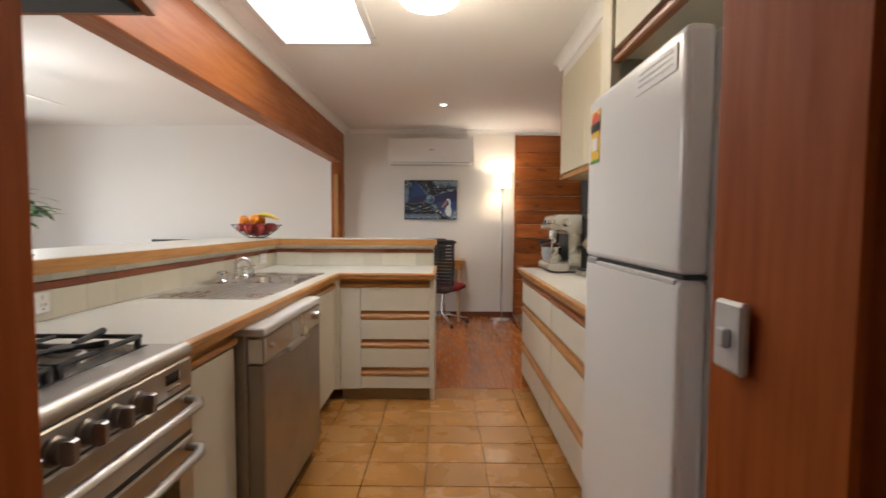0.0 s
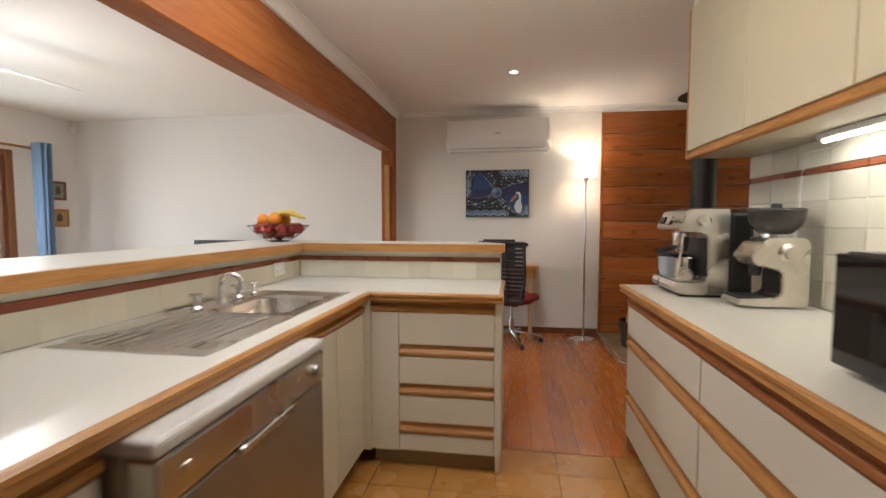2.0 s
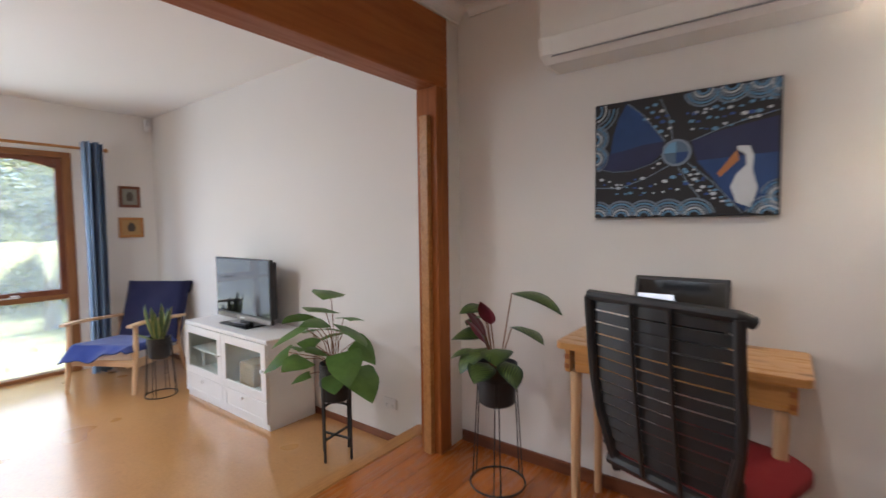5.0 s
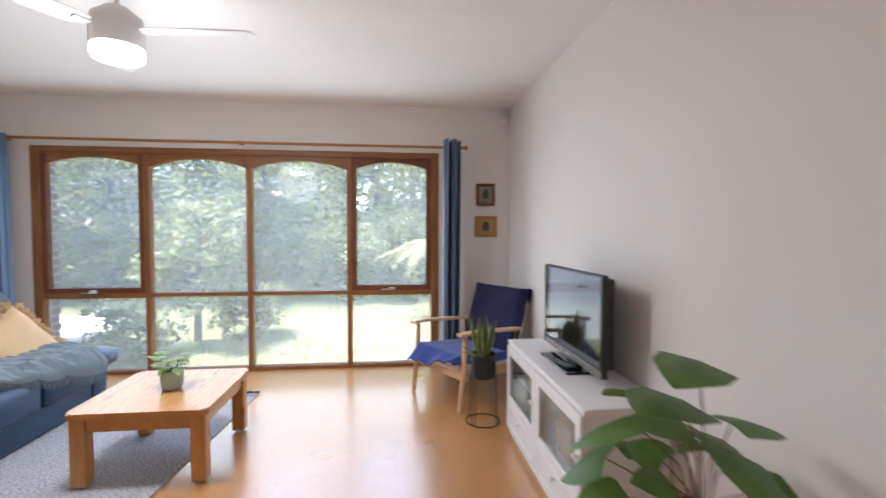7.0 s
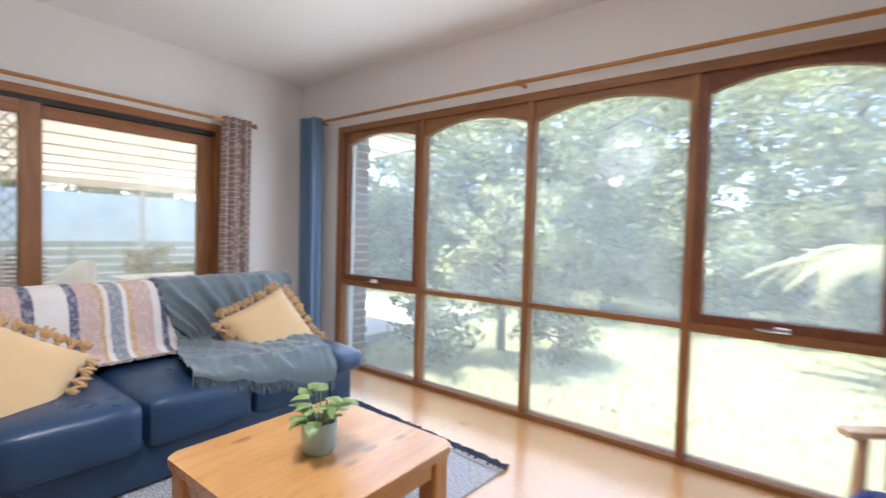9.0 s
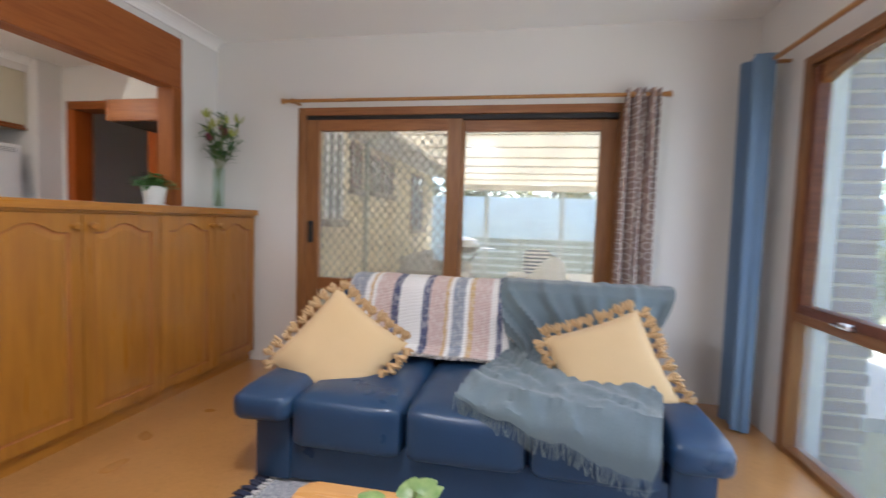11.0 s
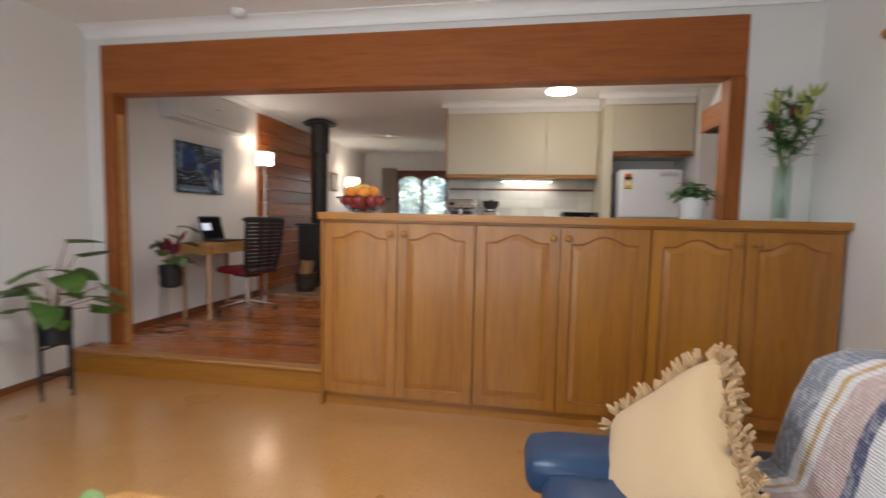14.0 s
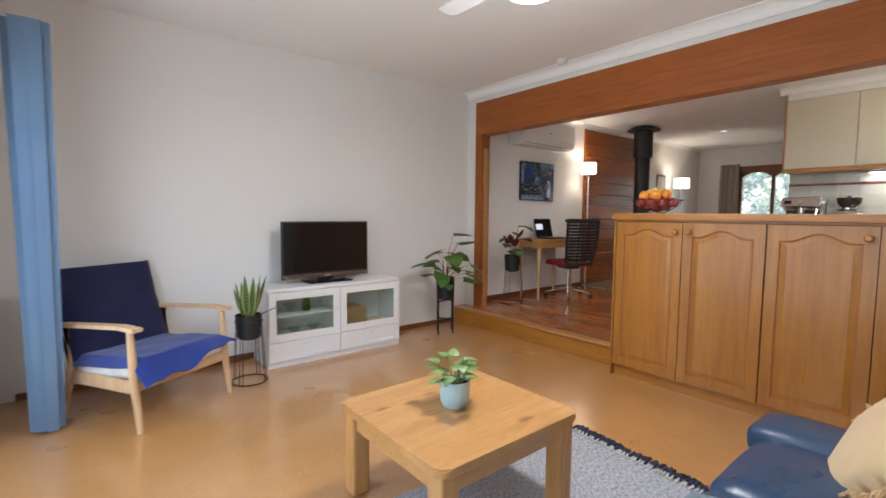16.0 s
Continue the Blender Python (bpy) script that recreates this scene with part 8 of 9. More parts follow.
rod("curtain_rod", (-5.12, 1.50, 2.095), (-5.12, 5.84, 2.085), [((-5.12, y, 2.09), (WX + 0.002, y, 2.09)) for y in (1.56, 3.66, 5.80)], "long honey timber curtain rod over the big window")
rod("curtain_rod", (-4.60, SY + 0.12, 1.99), (-1.80, SY + 0.12, 1.99), [((x, SY + 0.12, 1.99), (x, SY + 0.002, 1.99)) for x in (-4.40, -1.84)], "honey timber curtain rod over the sliding door")
curtain("curtain", "y", (-4.93, 5.70), LF + 0.015, 2.125, 0.17, 0.18, 4, BLUECUR, "drawn-back blue linen eyelet curtain", 1, "blue window curtains")
curtain("curtain", "y", (-5.07, 1.51), LF + 0.015, 2.125, 0.22, 0.10, 5, BLUECUR, "drawn-back blue linen eyelet curtain", 2, "blue window curtains")
# printed curtain: pale rings on taupe
PRINT, nt, b = shader("ring_print_cotton", 0.9)
vv = nt.nodes.new("ShaderNodeTexVoronoi")
vv.inputs["Scale"].default_value, vv.inputs["Randomness"].default_value = 1.0, 0.35
nt.links.new(coords(nt, (14, 0.1, 14)), vv.inputs["Vector"])
nt.links.new(mixed(nt, ramp(nt, vv.outputs["Distance"], [(0.30, (0, 0, 0)), (0.34, (0.9,) * 3), (0.42, (0.9,) * 3), (0.46, (0, 0, 0))]), mixed(nt, noise_tex(nt, coords(nt), 120), (0.34, 0.25, 0.22), (0.42, 0.32, 0.29)), (0.66, 0.60, 0.56)), b.inputs["Base Color"])
curtain("curtain", "x", (-4.47, SY + 0.12), LF + 0.015, 2.025, 0.25, 0.09, 5, PRINT, "taupe curtain printed with pale rings", 5)

# ---- outside ----
GZ = -0.34
GRASS, nt, b = shader("mown_lawn", 0.95)
vec = coords(nt)
base = mixed(nt, noise_tex(nt, vec, 45, 4), ramp(nt, noise_tex(nt, vec, 0.35, 4), [(0.3, (0.17, 0.19, 0.075)), (0.7, (0.34, 0.30, 0.15))]), (0.22, 0.23, 0.10))
nt.links.new(base, b.inputs["Base Color"])
bump(nt, b, noise_tex(nt, vec, 70, 3), 0.8, 0.03)
solo("ground", grid(40, 40, lambda u, v: ((u - 0.5) * 1200, (v - 0.5) * 1200, GZ - 0.001)), GRASS, "dry green lawn running off to the bush", "ground", "structure")
PAVE = plain("pale_concrete_paving", (0.52, 0.49, 0.45), 0.85, fine=40, coarse=1.5, amount=0.12, relief=0.2)
solo("pavement", box(-9.0, -6.2, GZ, -1.55, SY - 0.21, GZ + 0.10), PAVE, "pale concrete patio slab", "pavement", "structure")

# lawn blades near the window
rd = random.Random(31)
vs, fs = [], []
for k in range(9000):
    x, y = rd.uniform(-11.5, -5.6), rd.uniform(-2, 9)
    a, h, w = rd.uniform(0, math.pi), rd.uniform(0.03, 0.07), 0.006
    i = len(vs)
    vs += [(x - w * math.cos(a), y - w * math.sin(a), GZ), (x + w * math.cos(a), y + w * math.sin(a), GZ), (x + rd.uniform(-0.02, 0.02), y + rd.uniform(-0.02, 0.02), GZ + h)]
    fs.append((i, i + 1, i + 2))
me = bpy.data.meshes.new("grass")
me.from_pydata(vs, [], fs)
me.materials.append(leafy("grass_blade", (0.13, 0.17, 0.05), (0.32, 0.31, 0.14), 0.7, 0.3))
tagged(new("grass", me), "short dry lawn grass outside the window", "grass", kind="stuff")

BARK = plain("grey_bark", (0.22, 0.18, 0.14), 0.9, fine=25, coarse=4, amount=0.4, relief=0.8)
BUSH = [leafy("gum_leaves", (0.16, 0.18, 0.08), (0.41, 0.40, 0.22), 0.55, 0.5, scale=1.2), leafy("wattle_leaves", (0.18, 0.21, 0.08), (0.46, 0.45, 0.24), 0.55, 0.5, scale=1.2), leafy("dark_bush_leaves", (0.13, 0.15, 0.07), (0.34, 0.34, 0.18), 0.55, 0.5, scale=1.2)]


def leaf_cloud(centres, count, size, rr, name="leaves"):
    """Loose leaf blades about limb ends, uneven and with gaps."""
    vs, fs = [], []
    for cx, cy, cz, r in centres:
        for _ in range(count):
            d = Vector((rr.gauss(0, 1), rr.gauss(0, 1), rr.gauss(0, 0.75)))
            d = d.normalized() * r * rr.random() ** 0.4
            p = Vector((cx, cy, cz)) + d
            a, e, s = rr.uniform(0, 6.28), rr.uniform(-0.9, 0.9), size * rr.uniform(0.6, 1.4)
            f = Vector((math.cos(a) * math.cos(e), math.sin(a) * math.cos(e), math.sin(e)))
            sd_ = f.cross(Vector((rr.gauss(0, 1), rr.gauss(0, 1), rr.gauss(0, 1)))).normalized() * s * 0.3
            i = len(vs)
            vs += [p - f * s * 0.5, p + sd_, p + f * s * 0.5, p - sd_]
            fs.append((i, i + 1, i + 2, i + 3))
    me = bpy.data.meshes.new(name)
    me.from_pydata([tuple(v) for v in vs], [], fs)
    return me


def tree(x, y, h, spread, seed, count=130, size=0.16, low=0.3, label="tall gum tree with an open leafy crown", cat="tree", name="tree"):
    rr = random.Random(seed)
    t = thing(name, label, cat, (x, y, GZ - 0.02), group="bush trees")
    lean = Vector((rr.uniform(-0.25, 0.25), rr.uniform(-0.25, 0.25), 0))
    pts = [Vector((0, 0, 0)) + lean * k * k / 9 * h * 0.3 + Vector((0, 0, h * 0.85 * k / 5)) for k in range(6)]
    r0 = 0.02 * h + 0.02
    part("trunk", tube(pts, [r0 * (1 - 0.15 * k) for k in range(6)], 8), BARK, t, smooth=True)
    bm = bmesh.new()
    ends = []
    for k in range(15):
        f = low + (0.98 - low) * k / 14
        i = min(4, int(f * 5))
        s = pts[i].lerp(pts[i + 1], f * 5 - i)
        a = k * 2.4 + rr.uniform(-0.4, 0.4)
        ln = spread * (1.1 - 0.6 * abs(f - 0.55)) * rr.uniform(0.7, 1.15)
        e = s + Vector((math.cos(a) * ln, math.sin(a) * ln, ln * rr.uniform(0.05, 0.55)))
        tube([s, s.lerp(e, 0.5) + Vector((0, 0, 0.06 * ln)), e], [r0 * 0.4, r0 * 0.25, 0.008], 5, bm)
        ends += [(*e, spread * rr.uniform(0.3, 0.5)), (*(s.lerp(e, 0.6)), spread * rr.uniform(0.25, 0.4))]
    part("limbs", bm, BARK, t)
    ends.append((*pts[5], spread * 0.5))
    me = leaf_cloud(ends, count, size, rr, "crown")
    me.materials.append(BUSH[seed % 3])
    cr = new("crown", me)
    cr.parent = t
    return t


rd = random.Random(77)
for k in range(24):
    row = k % 3
    x = -12.5 - 3.2 * row - rd.uniform(0, 1.8)
    y = -7 + 21 * (k // 3) / 7 + rd.uniform(-1.0, 1.0)
    tree(x, y, rd.uniform(5.5, 8.5) + row, rd.uniform(1.6, 2.3), k + 1, count=230, size=0.15 + 0.03 * row, low=0.08)
for k in range(12):
    tree(-10.8 - rd.uniform(0, 1.2), -6 + 1.65 * k + rd.uniform(-0.5, 0.5), rd.uniform(1.4, 2.8), rd.uniform(0.7, 1.1), 40 + k, count=150, size=0.10, low=0.05, label="rounded garden shrub at the edge of the lawn", cat="shrub", name="shrub")
# near shrubs and a sapling
tree(-7.3, 2.35, 2.1, 0.6, 61, count=45, size=0.11, low=0.3, label="slender sapling outside the window", name="sapling")
tree(-6.5, 2.0, 0.75, 0.42, 62, count=50, size=0.08, low=0.05, label="low leafy shrub under the window", cat="shrub", name="shrub")
tree(-7.6, 3.0, 0.7, 0.45, 63, count=50, size=0.08, low=0.05, label="low leafy shrub on the lawn edge", cat="shrub", name="shrub")
for k in range(6):
    tree(-9.5 + 1.7 * k, -10.5 - rd.uniform(0, 2), rd.uniform(4.5, 7), 1.7, 70 + k, count=110, size=0.2, low=0.15)
for k in range(5):
    tree(11 + rd.uniform(0, 3), 2.5 + 1.3 * k, rd.uniform(3.5, 6), 1.4, 80 + k, count=90, size=0.18, low=0.1)

# tree fern with pale drooping fronds
tf = thing("tree_fern", "tree fern with pale yellow-green drooping fronds", "tree fern", (-8.9, 6.15, GZ - 0.02))
part("trunk", tube([(0, 0, 0), (0.03, 0, 0.6), (0.0, 0.02, 1.25)], [0.12, 0.10, 0.11], 10), BARK, tf, smooth=True)
FROND = leafy("pale_frond", (0.26, 0.28, 0.10), (0.50, 0.46, 0.22), 0.6, 0.35, scale=3)
for k in range(20):
    a = radians(360 * k / 20 + 7 * (k % 3))
    L = 1.15 + 0.25 * (k % 4) / 3
    up = 0.55 + 0.25 * (k % 3)
    bm = bmesh.new()
    spine = [Vector((L * t * math.cos(a), L * t * math.sin(a), 1.25 + up * t - 1.25 * up * t * t * 1.1)) for t in (i / 14 for i in range(15))]
    tube(spine, [0.012 * (1 - 0.06 * i) for i in range(15)], 4, bm)
    side = Vector((-math.sin(a), math.cos(a), 0))
    for i in range(2, 15):
        w = 0.24 * math.sin(math.pi * (i / 15) ** 0.7) + 0.03
        d = (spine[i] - spine[i - 1]).normalized()
        for s in (-1, 1):
            for off in (0.0, 0.5):
                p = spine[i - 1].lerp(spine[i], off)
                e = p + side * s * w + d * 0.07 - Vector((0, 0, 0.05))
                q = d * 0.02
                vv_ = [bm.verts.new(p - q), bm.verts.new(p.lerp(e, 0.5) - q * 0.8), bm.verts.new(e), bm.verts.new(p.lerp(e, 0.5) + q * 0.8), bm.verts.new(p + q)]
                bm.faces.new(vv_)
    part("frond", bm, FROND, tf)

# brick pier outside the end of the big window
BRICK = plain("brown_brick", (0.20, 0.115, 0.08), 0.85, fine=50, coarse=9, amount=0.3, relief=0.5, vary=True)
pier = thing("brick_pier", "brown brick pier at the corner of the house", "brick pier", (-5.62, 1.40, GZ), kind="structure", world_coords=True)
part("core", box(-5.72, 1.26, GZ, -5.46, 1.60, 2.68), GROUT, pier)
bme = mesh_of("brick", box(-0.145, -0.055, -0.034, 0.145, 0.055, 0.034, 0.004), BRICK)
rows = 35
for k in range(rows):
    for j in range(3):
        bo = new("brick", bme)
        bo.matrix_basis = ROOT[pier] @ pose(-5.59 + (0.012 if k % 2 else -0.008), 1.32 + 0.116 * j, GZ + 0.04 + 0.086 * k)
        bo.parent = pier

# wing of the house beyond the sliding door
CREAMBRICK = plain("cream_rendered_wall", (0.72, 0.60, 0.40), 0.9, fine=40, coarse=2, amount=0.1, relief=0.3)
wg = thing("house_wing", "cream rendered wing of the house with small windows", "house", (-1.5, -2.3, GZ), world_coords=True)
part("wall", box(-1.56, -5.4, GZ + 0.1, -1.32, SY - 0.21, 2.6), CREAMBRICK, wg)
part("bay", box(-1.92, 0.32, GZ + 0.1, -1.56, SY - 0.215, 2.35), CREAMBRICK, wg)
part("eave", box(-2.12, -5.5, 2.06, -1.561, 0.315, 2.14), TRIMWHITE, wg)
DKGLASS = plain("dark_reflective_pane", (0.10, 0.11, 0.12), 0.08, fine=3, amount=0.3, relief=0.0)
for y0, y1, z0, z1, x in ((0.54, 0.82, 1.06, 1.85, -1.92), (-0.90, -0.64, 1.44, 1.96, -1.56), (-2.28, -1.30, 1.46, 1.90, -1.56), (-4.3, -3.5, 0.9, 1.9, -1.56)):
    w_ = part("window", box(x - 0.012, y0, z0, x - 0.001, y1, z1), DKGLASS, wg, "dark window pane")
    bm = box(x - 0.03, y0 - 0.05, z0, x - 0.002, y0, z1, 0.003)
    box(x - 0.03, y1, z0, x - 0.002, y1 + 0.05, z1, 0.003, bm)
    box(x - 0.03, y0 - 0.05, z1, x - 0.002, y1 + 0.05, z1 + 0.05, 0.003, bm)
    box(x - 0.028, (y0 + y1) / 2 - 0.02, z0, x - 0.0125, (y0 + y1) / 2 + 0.02, z1, 0.003, bm)
    part("frame", bm, SKIRT if x > -1.9 else TRIMWHITE, w_)
    part("sill", box(x - 0.09, y0 - 0.09, z0 - 0.07, x - 0.001, y1 + 0.09, z0 - 0.002, 0.008), plain("grey_brick_sill", (0.30, 0.25, 0.21), 0.8), w_)
part("downpipe", tube([(-1.62, -1.02, GZ + 0.1), (-1.62, -1.02, 2.06)], 0.035, 10), plain("sage_pipe", (0.42, 0.46, 0.38), 0.5), wg, smooth=True)
tp_ = thing("garden_tap", "green garden tap standing by the wall", "tap", (-1.70, -0.35, GZ + 0.1))
part("riser", tube([(0, 0, 0), (0, 0, 0.62)], 0.018, 8), plain("green_pipe", (0.12, 0.22, 0.14), 0.5), tp_, smooth=True)
part("spout", tube([(0, 0, 0.60), (-0.07, 0, 0.62), (-0.10, 0, 0.57)], 0.015, 8), STEEL, tp_, smooth=True)
part("wheel", lathe([(0, 0), (0.035, 0), (0.035, 0.012), (0, 0.014)], (0, 0, 0.62), 12), STEEL, tp_)

# pergola
pg = thing("pergola", "white pergola roof with translucent strips over the patio", "pergola", (-4.6, -2.2, GZ + 0.1), world_coords=True)
ROOFW = plain("cream_rafter_paint", (0.74, 0.68, 0.56), 0.7, fine=30, amount=0.04)
SHEETING = leafy("cream_roof_sheet", (0.72, 0.66, 0.54), (0.78, 0.72, 0.60), 0.6, 0.47)
POLY = leafy("translucent_roof_strip", (0.75, 0.77, 0.75), (0.85, 0.86, 0.84), 0.6, 0.75)


def pitched(bm):
    """Shear a flat piece to the fall of the pergola roof, away from the house."""
    for v in bm.verts:
        v.co.z -= (0.86 - v.co.y) * 0.0735
    return bm


for k in range(9):
    y = 0.86 - 0.68 * k
    part("roof_sheet", pitched(box(-7.6, y - 0.525, 2.36, -1.96, y, 2.375)), SHEETING, pg)
    part("light_strip", pitched(box(-7.6, y - 0.68, 2.362, -1.96, y - 0.525, 2.373)), POLY if k == 0 else SHEETING, pg)
    part("rib", pitched(box(-7.6, y - 0.04, 2.342, -1.96, y - 0.012, 2.358)), SHEETING, pg)
for x in (-2.8, -4.4, -6.0, -7.5):
    part("post", box(x - 0.04, -5.28, GZ + 0.1, x + 0.04, -5.2, 1.80, 0.005), plain("grey_green_post", (0.42, 0.46, 0.44), 0.6), pg)
part("front_beam", box(-7.6, -5.30, 1.78, -1.96, -5.18, 1.90, 0.006), ROOFW, pg)
part("light", lathe([(0, 0), (0.14, 0), (0.14, -0.03), (0.10, -0.05), (0, -0.055)], (-3.55, -0.6, 2.175), 24), WHITEPL, pg, "round white patio light", smooth=True)
fn_ = thing("fence", "grey-green slatted fence at the end of the patio", "fence", (-5, -5.4, GZ + 0.1), world_coords=True)
FENCE = plain("grey_green_fence_paint", (0.30, 0.36, 0.34), 0.7, fine=30, amount=0.1)
for k in range(6):
    part("slat", box(-9.0, -5.45, GZ + 0.18 + 0.16 * k, -2.2, -5.42, GZ + 0.29 + 0.16 * k, 0.003), FENCE, fn_)
for k in range(6):
    part("post", box(-9.0 + 1.35 * k, -5.42, GZ + 0.1, -8.92 + 1.35 * k, -5.36, GZ + 1.1, 0.004), FENCE, fn_)
fb_ = thing("boundary_fence", "pale blue-grey sheet metal fence", "fence", (-5, -8, GZ), world_coords=True)
SHEET = plain("pale_blue_sheet", (0.50, 0.58, 0.58), 0.6, fine=20, amount=0.05)
for k in range(14):
    part("sheet", box(-14.0 + 1.2 * k, -8.04, GZ, -12.802 + 1.2 * k, -8.0, 1.80, 0.004), SHEET, fb_)

# patio furniture
WICK = plain("grey_wicker", (0.40, 0.37, 0.34), 0.85, fine=60, coarse=18, amount=0.3, relief=0.6)
PALECUSH = plain("pale_outdoor_cushion", (0.60, 0.57, 0.53), 0.9, fine=120, amount=0.08)
osf = thing("outdoor_sofa", "grey wicker outdoor sofa with pale cushions on the patio", "outdoor sofa", (-2.36, -2.4, GZ + 0.1))
part("base", box(-0.40, -0.9, 0.02, 0.40, 0.9, 0.32, 0.02), WICK, osf)
part("backrest", box(0.28, -0.9, 0.32, 0.42, 0.9, 0.80, 0.04, seg=2), WICK, osf)
for sy in (-1, 1):
    part("arm", box(-0.40, sy * 0.84 - 0.07, 0.32, 0.42, sy * 0.84 + 0.07, 0.62, 0.03, seg=2), WICK, osf)
for k in range(2):
    part("cushion", cushion_block(-0.38, -0.76 + 0.77 * k, 0.31, 0.28, -0.01 + 0.77 * k, 0.45, 0.05, 0.01), PALECUSH, osf, smooth=True)
bq = thing("barbecue", "portable kettle barbecue on a folding trolley", "barbecue", (-2.42, -4.90, GZ + 0.1))
part("lid", lathe([(0.27, 0.80), (0.27, 0.84), (0.22, 0.94), (0.10, 0.99), (0, 1.0)], seg=24), plain("silver_lid", (0.55, 0.56, 0.57), 0.35, 0.4), bq, smooth=True)
part("firebox", lathe([(0, 0.64), (0.16, 0.66), (0.25, 0.74), (0.275, 0.80)], seg=24), BLACK, bq, smooth=True)
for s in (-1, 1):
    part("trolley_leg", tube([(s * 0.28, -0.15, 0), (-s * 0.22, -0.15, 0.66)], 0.016, 6), BLACK, bq)
    part("trolley_leg", tube([(s * 0.28, 0.15, 0), (-s * 0.22, 0.15, 0.66)], 0.016, 6), BLACK, bq)
part("side_table", box(-0.62, -0.16, 0.76, -0.29, 0.16, 0.785, 0.01), GREYPL, bq)
part("side_table", box(0.29, -0.16, 0.76, 0.62, 0.16, 0.785, 0.01), GREYPL, bq)
oc = thing("outdoor_chair", "white round-backed outdoor chair with a striped towel", "outdoor chair", (-3.98, -1.6, GZ + 0.1), rz=20)
part("seat", lathe([(0, 0.40), (0.25, 0.40), (0.27, 0.42), (0.25, 0.44), (0, 0.44)], seg=24), WHITEPL, oc, smooth=True)
part("back", grid(14, 8, lambda u, v: (0.27 * math.cos(radians(20 + 140 * u)), 0.27 * math.sin(radians(20 + 140 * u)), 0.44 + (0.46 * math.sin(math.pi * (0.12 + 0.76 * u))) * v), thick=0.012), WHITEPL, oc, smooth=True)
for k in range(4):
    a = radians(45 + 90 * k)
    part("leg", tube([(0.17 * math.cos(a), 0.17 * math.sin(a), 0.40), (0.24 * math.cos(a), 0.24 * math.sin(a), 0)], 0.012, 6), WHITEPL, oc)
STRIPE, nt, b = shader("navy_white_stripe", 0.9)
sx_ = nt.nodes.new("ShaderNodeTexWave")
sx_.bands_direction = "Z"
sx_.inputs["Scale"].default_value = 5
nt.links.new(coords(nt), sx_.inputs["Vector"])
nt.links.new(ramp(nt, sx_.outputs[0], [(0.45, (0.75, 0.75, 0.75)), (0.55, (0.05, 0.07, 0.16))]), b.inputs["Base Color"])
oc2 = thing("outdoor_cushion", "navy and white striped cushion on an outdoor chair", "cushion", (-3.90, -3.35, GZ + 0.55), rz=10)
part("cover", cushion_block(-0.22, -0.08, 0, 0.22, 0.08, 0.42, 0.07, 0.02), STRIPE, oc2, smooth=True)
oc3 = thing("outdoor_bench", "pale outdoor bench seat on the patio", "bench", (-3.93, -3.3, GZ + 0.1))
part("seat", box(-0.55, -0.3, 0.38, 0.55, 0.3, 0.45, 0.015), PALECUSH, oc3)
for sx in (-0.48, 0.48):
    for sy in (-0.24, 0.24):
        part("leg", box(sx - 0.03, sy - 0.03, 0, sx + 0.03, sy + 0.03, 0.38), WHITEPL, oc3)
ot = thing("outdoor_table", "white outdoor table on the patio", "table", (-4.75, -0.6, GZ + 0.1))
part("top", box(-0.55, -0.4, 0.70, 0.55, 0.4, 0.735, 0.01), WHITEPL, ot)
for sx in (-0.48, 0.48):
    for sy in (-0.33, 0.33):
        part("leg", box(sx - 0.02, sy - 0.02, 0, sx + 0.02, sy + 0.02, 0.70), WHITEPL, ot)
for k in range(4):
    px, py = -6.6 + 0.35 * k, -0.5 - 0.9 * k
    tree(px, py, 0.8 + 0.2 * (k % 2), 0.35, 90 + k, count=36, size=0.08, low=0.15, label="potted shrub along the patio", cat="shrub", name="shrub").location.z = GZ + 0.08

# ---- floor boards and tiles ----
tile_me = mesh_of("tile", box(-0.1482, -0.1048, -0.010, 0.1482, 0.1048, 0.0, 0.0015), TILEFLOOR)
for i in range(6):
    for j in range(17):
        o = new("tile", tile_me)
        o.matrix_basis = Matrix.Translation((-0.465 + 0.30 * i, 3.5795 - 0.213 * j, 0.0))
        o.parent = slab
rd = random.Random(12)
board_me = {}
for ln in (0.9, 1.35, 1.8, 2.7):
    board_me[ln] = mesh_of("floor_board", box(-0.0637, 0.0, -0.012, 0.0637, ln - 0.0006, 0.0, 0.0006), JARRAH)
for i in range(33):
    x = -1.135 + 0.1282 * i
    y = 3.688
    for ln in rd.choice(((0.9, 1.8), (1.8, 0.9), (1.35, 1.35), (2.7,))):
        o = new("floor_board", board_me[ln])
        o.matrix_basis = Matrix.Translation((x, y, 0.0))
        o.parent = slab
        y += ln
bm = bmesh.new()
for i in range(20):
    x = -1.135 + 0.1282 * (33 + i)
    box(x - 0.0637, 0.85, -0.012, x + 0.0637, 6.355, 0.0, bm=bm)
for i in range(10):
    box(1.72 + 0.1282 * i, 0.85, -0.012, 1.847 + 0.1282 * i, 3.66, 0.0, bm=bm)
o = part("far_boards", bm, JARRAH, slab)
o["kind"] = "stuff"
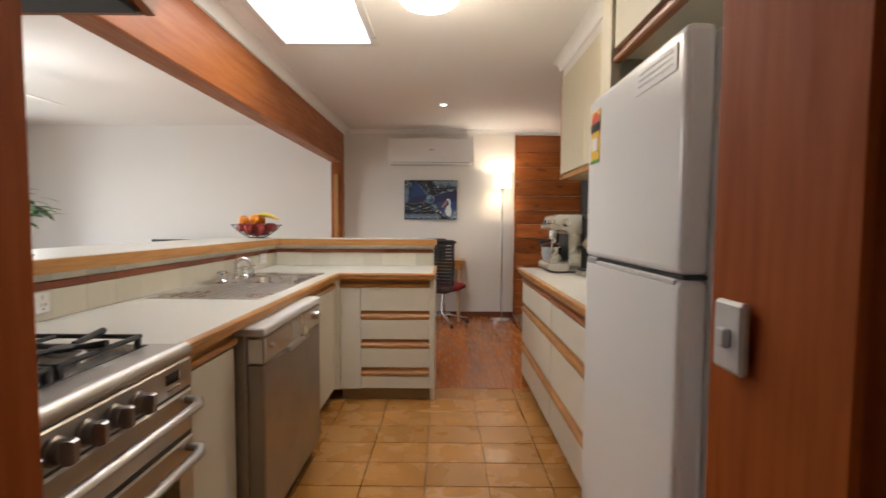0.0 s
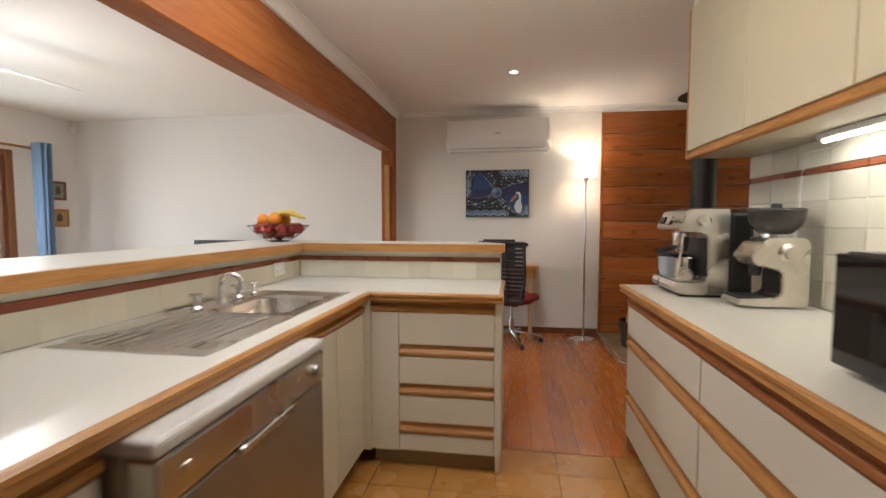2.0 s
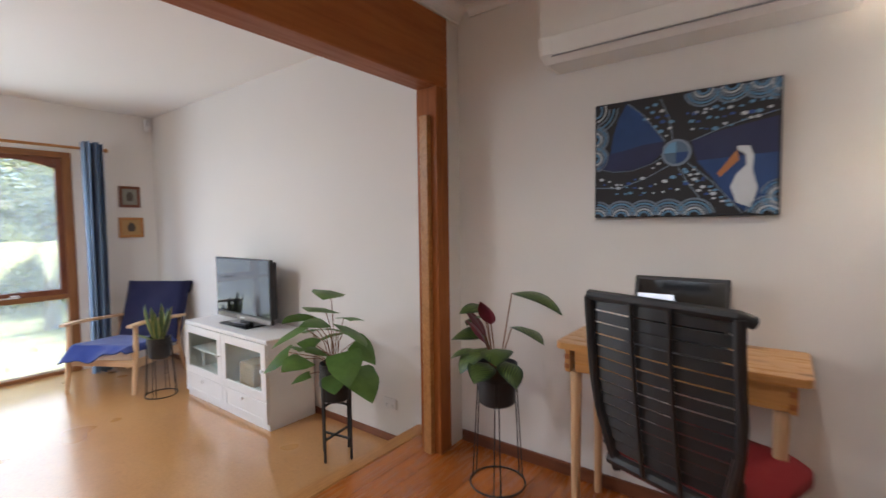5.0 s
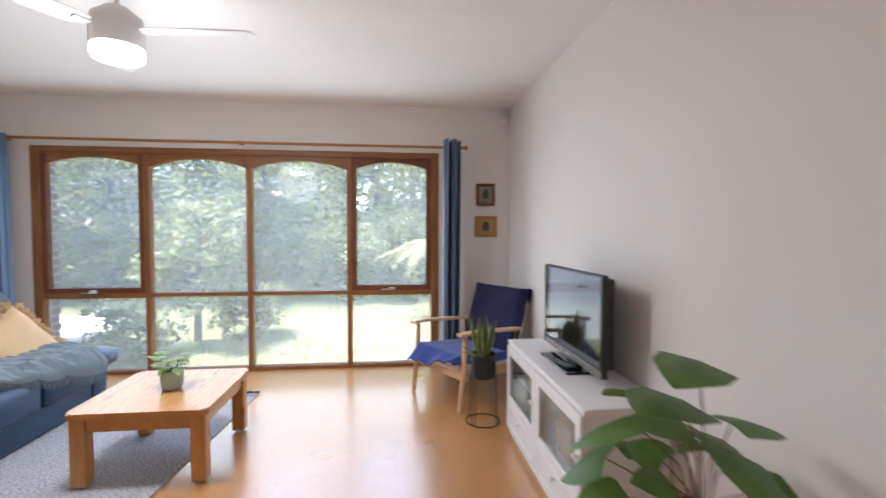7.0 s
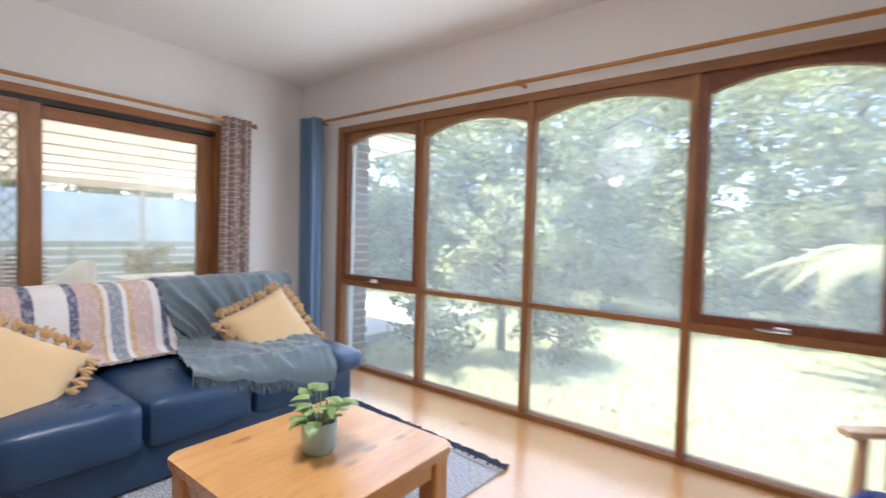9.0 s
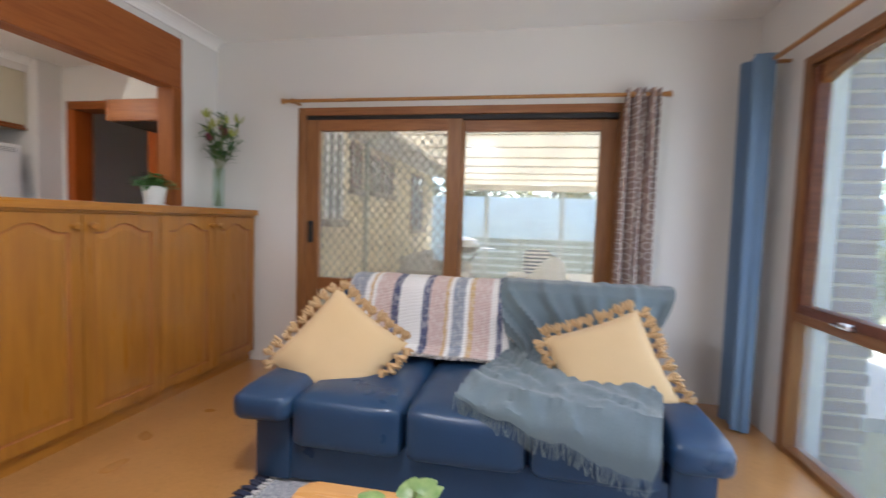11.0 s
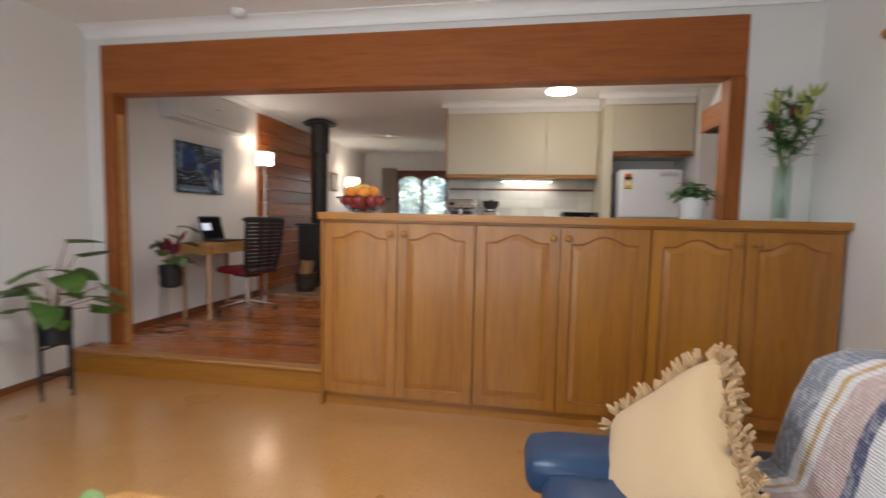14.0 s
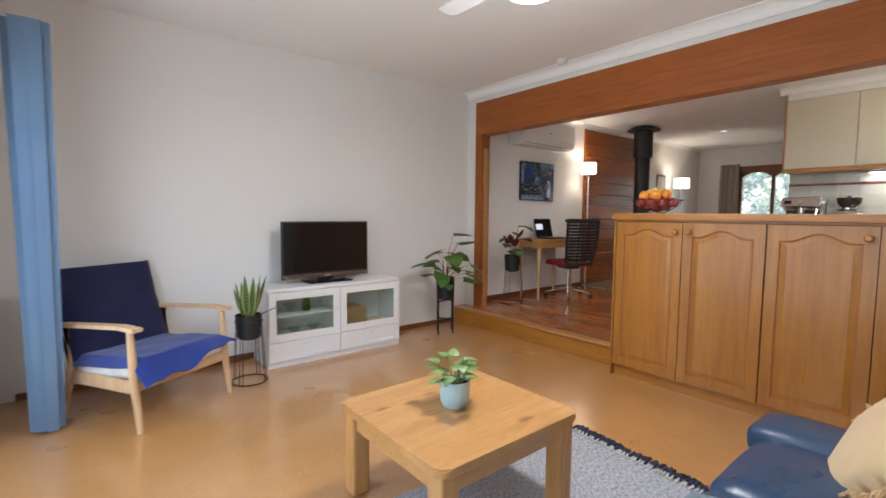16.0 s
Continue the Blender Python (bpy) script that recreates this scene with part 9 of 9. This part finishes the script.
bm = bmesh.new()
for i in range(30):
    box(-1.19 + 0.1 * i, -2.19, -0.012, -1.0915 + 0.1 * i, 0.14, 0.0, bm=bm)
o = part("hall_boards", bm, JARRAH, slab)
o["kind"] = "stuff"

up = thing("upstand_tiles", "cream tiled upstand with a brick-red strip behind the bench", "tiles", (-0.98, 2.8, 0.9), kind="structure")
ROOT[up] = None
inv = up.matrix_basis.inverted()
kinds = (("tile", 0.902, 1.003, TILEWALL), ("strip", 1.005, 1.032, TILERED), ("cap_tile", 1.034, 1.065, TILEWALL))
for nm, z0, z1, mt in kinds:
    d = 0.004 if nm == "strip" else 0.0
    mey = mesh_of(nm, box(-0.004, -0.0752, z0 - 0.9, 0.004 + d, 0.0752, z1 - 0.9, 0.0006), mt)
    mex = mesh_of(nm, box(-0.0752, -0.004 - d, z0 - 0.9, 0.0752, 0.004, z1 - 0.9, 0.0006), mt)
    for i in range(16):
        y = 1.655 + 0.151 * i
        if y < 3.93:
            o = new(nm, mey)
            o.matrix_basis = inv @ Matrix.Translation((-0.981, y, 0.9))
            o.parent = up
    for i in range(9):
        o = new(nm, mex)
        o.matrix_basis = inv @ Matrix.Translation((-0.90 + 0.139 * i, 3.940, 0.9)) @ Matrix.Diagonal((0.92, 1, 1, 1))
        o.parent = up
inv = sp.matrix_basis.inverted()
tm = mesh_of("tile", box(-0.003, -0.0985, -0.0525, 0.003, 0.0985, 0.0525, 0.0015), TILEWALL)
sm = mesh_of("strip", box(-0.005, -0.0985, -0.012, 0.004, 0.0985, 0.012, 0.002), TILERED)
for j in range(9):
    y = 3.735 - 0.2 * j
    for z in (0.956, 1.063, 1.170, 1.277, 1.384):
        o = new("tile", tm)
        o.matrix_basis = inv @ Matrix.Translation((1.5675, y, z))
        o.parent = sp
    o = new("strip", sm)
    o.matrix_basis = inv @ Matrix.Translation((1.5665, y, 1.452))
    o.parent = sp
    o = new("tile", tm)
    o.matrix_basis = inv @ Matrix.Translation((1.5675, y, 1.52))
    o.parent = sp
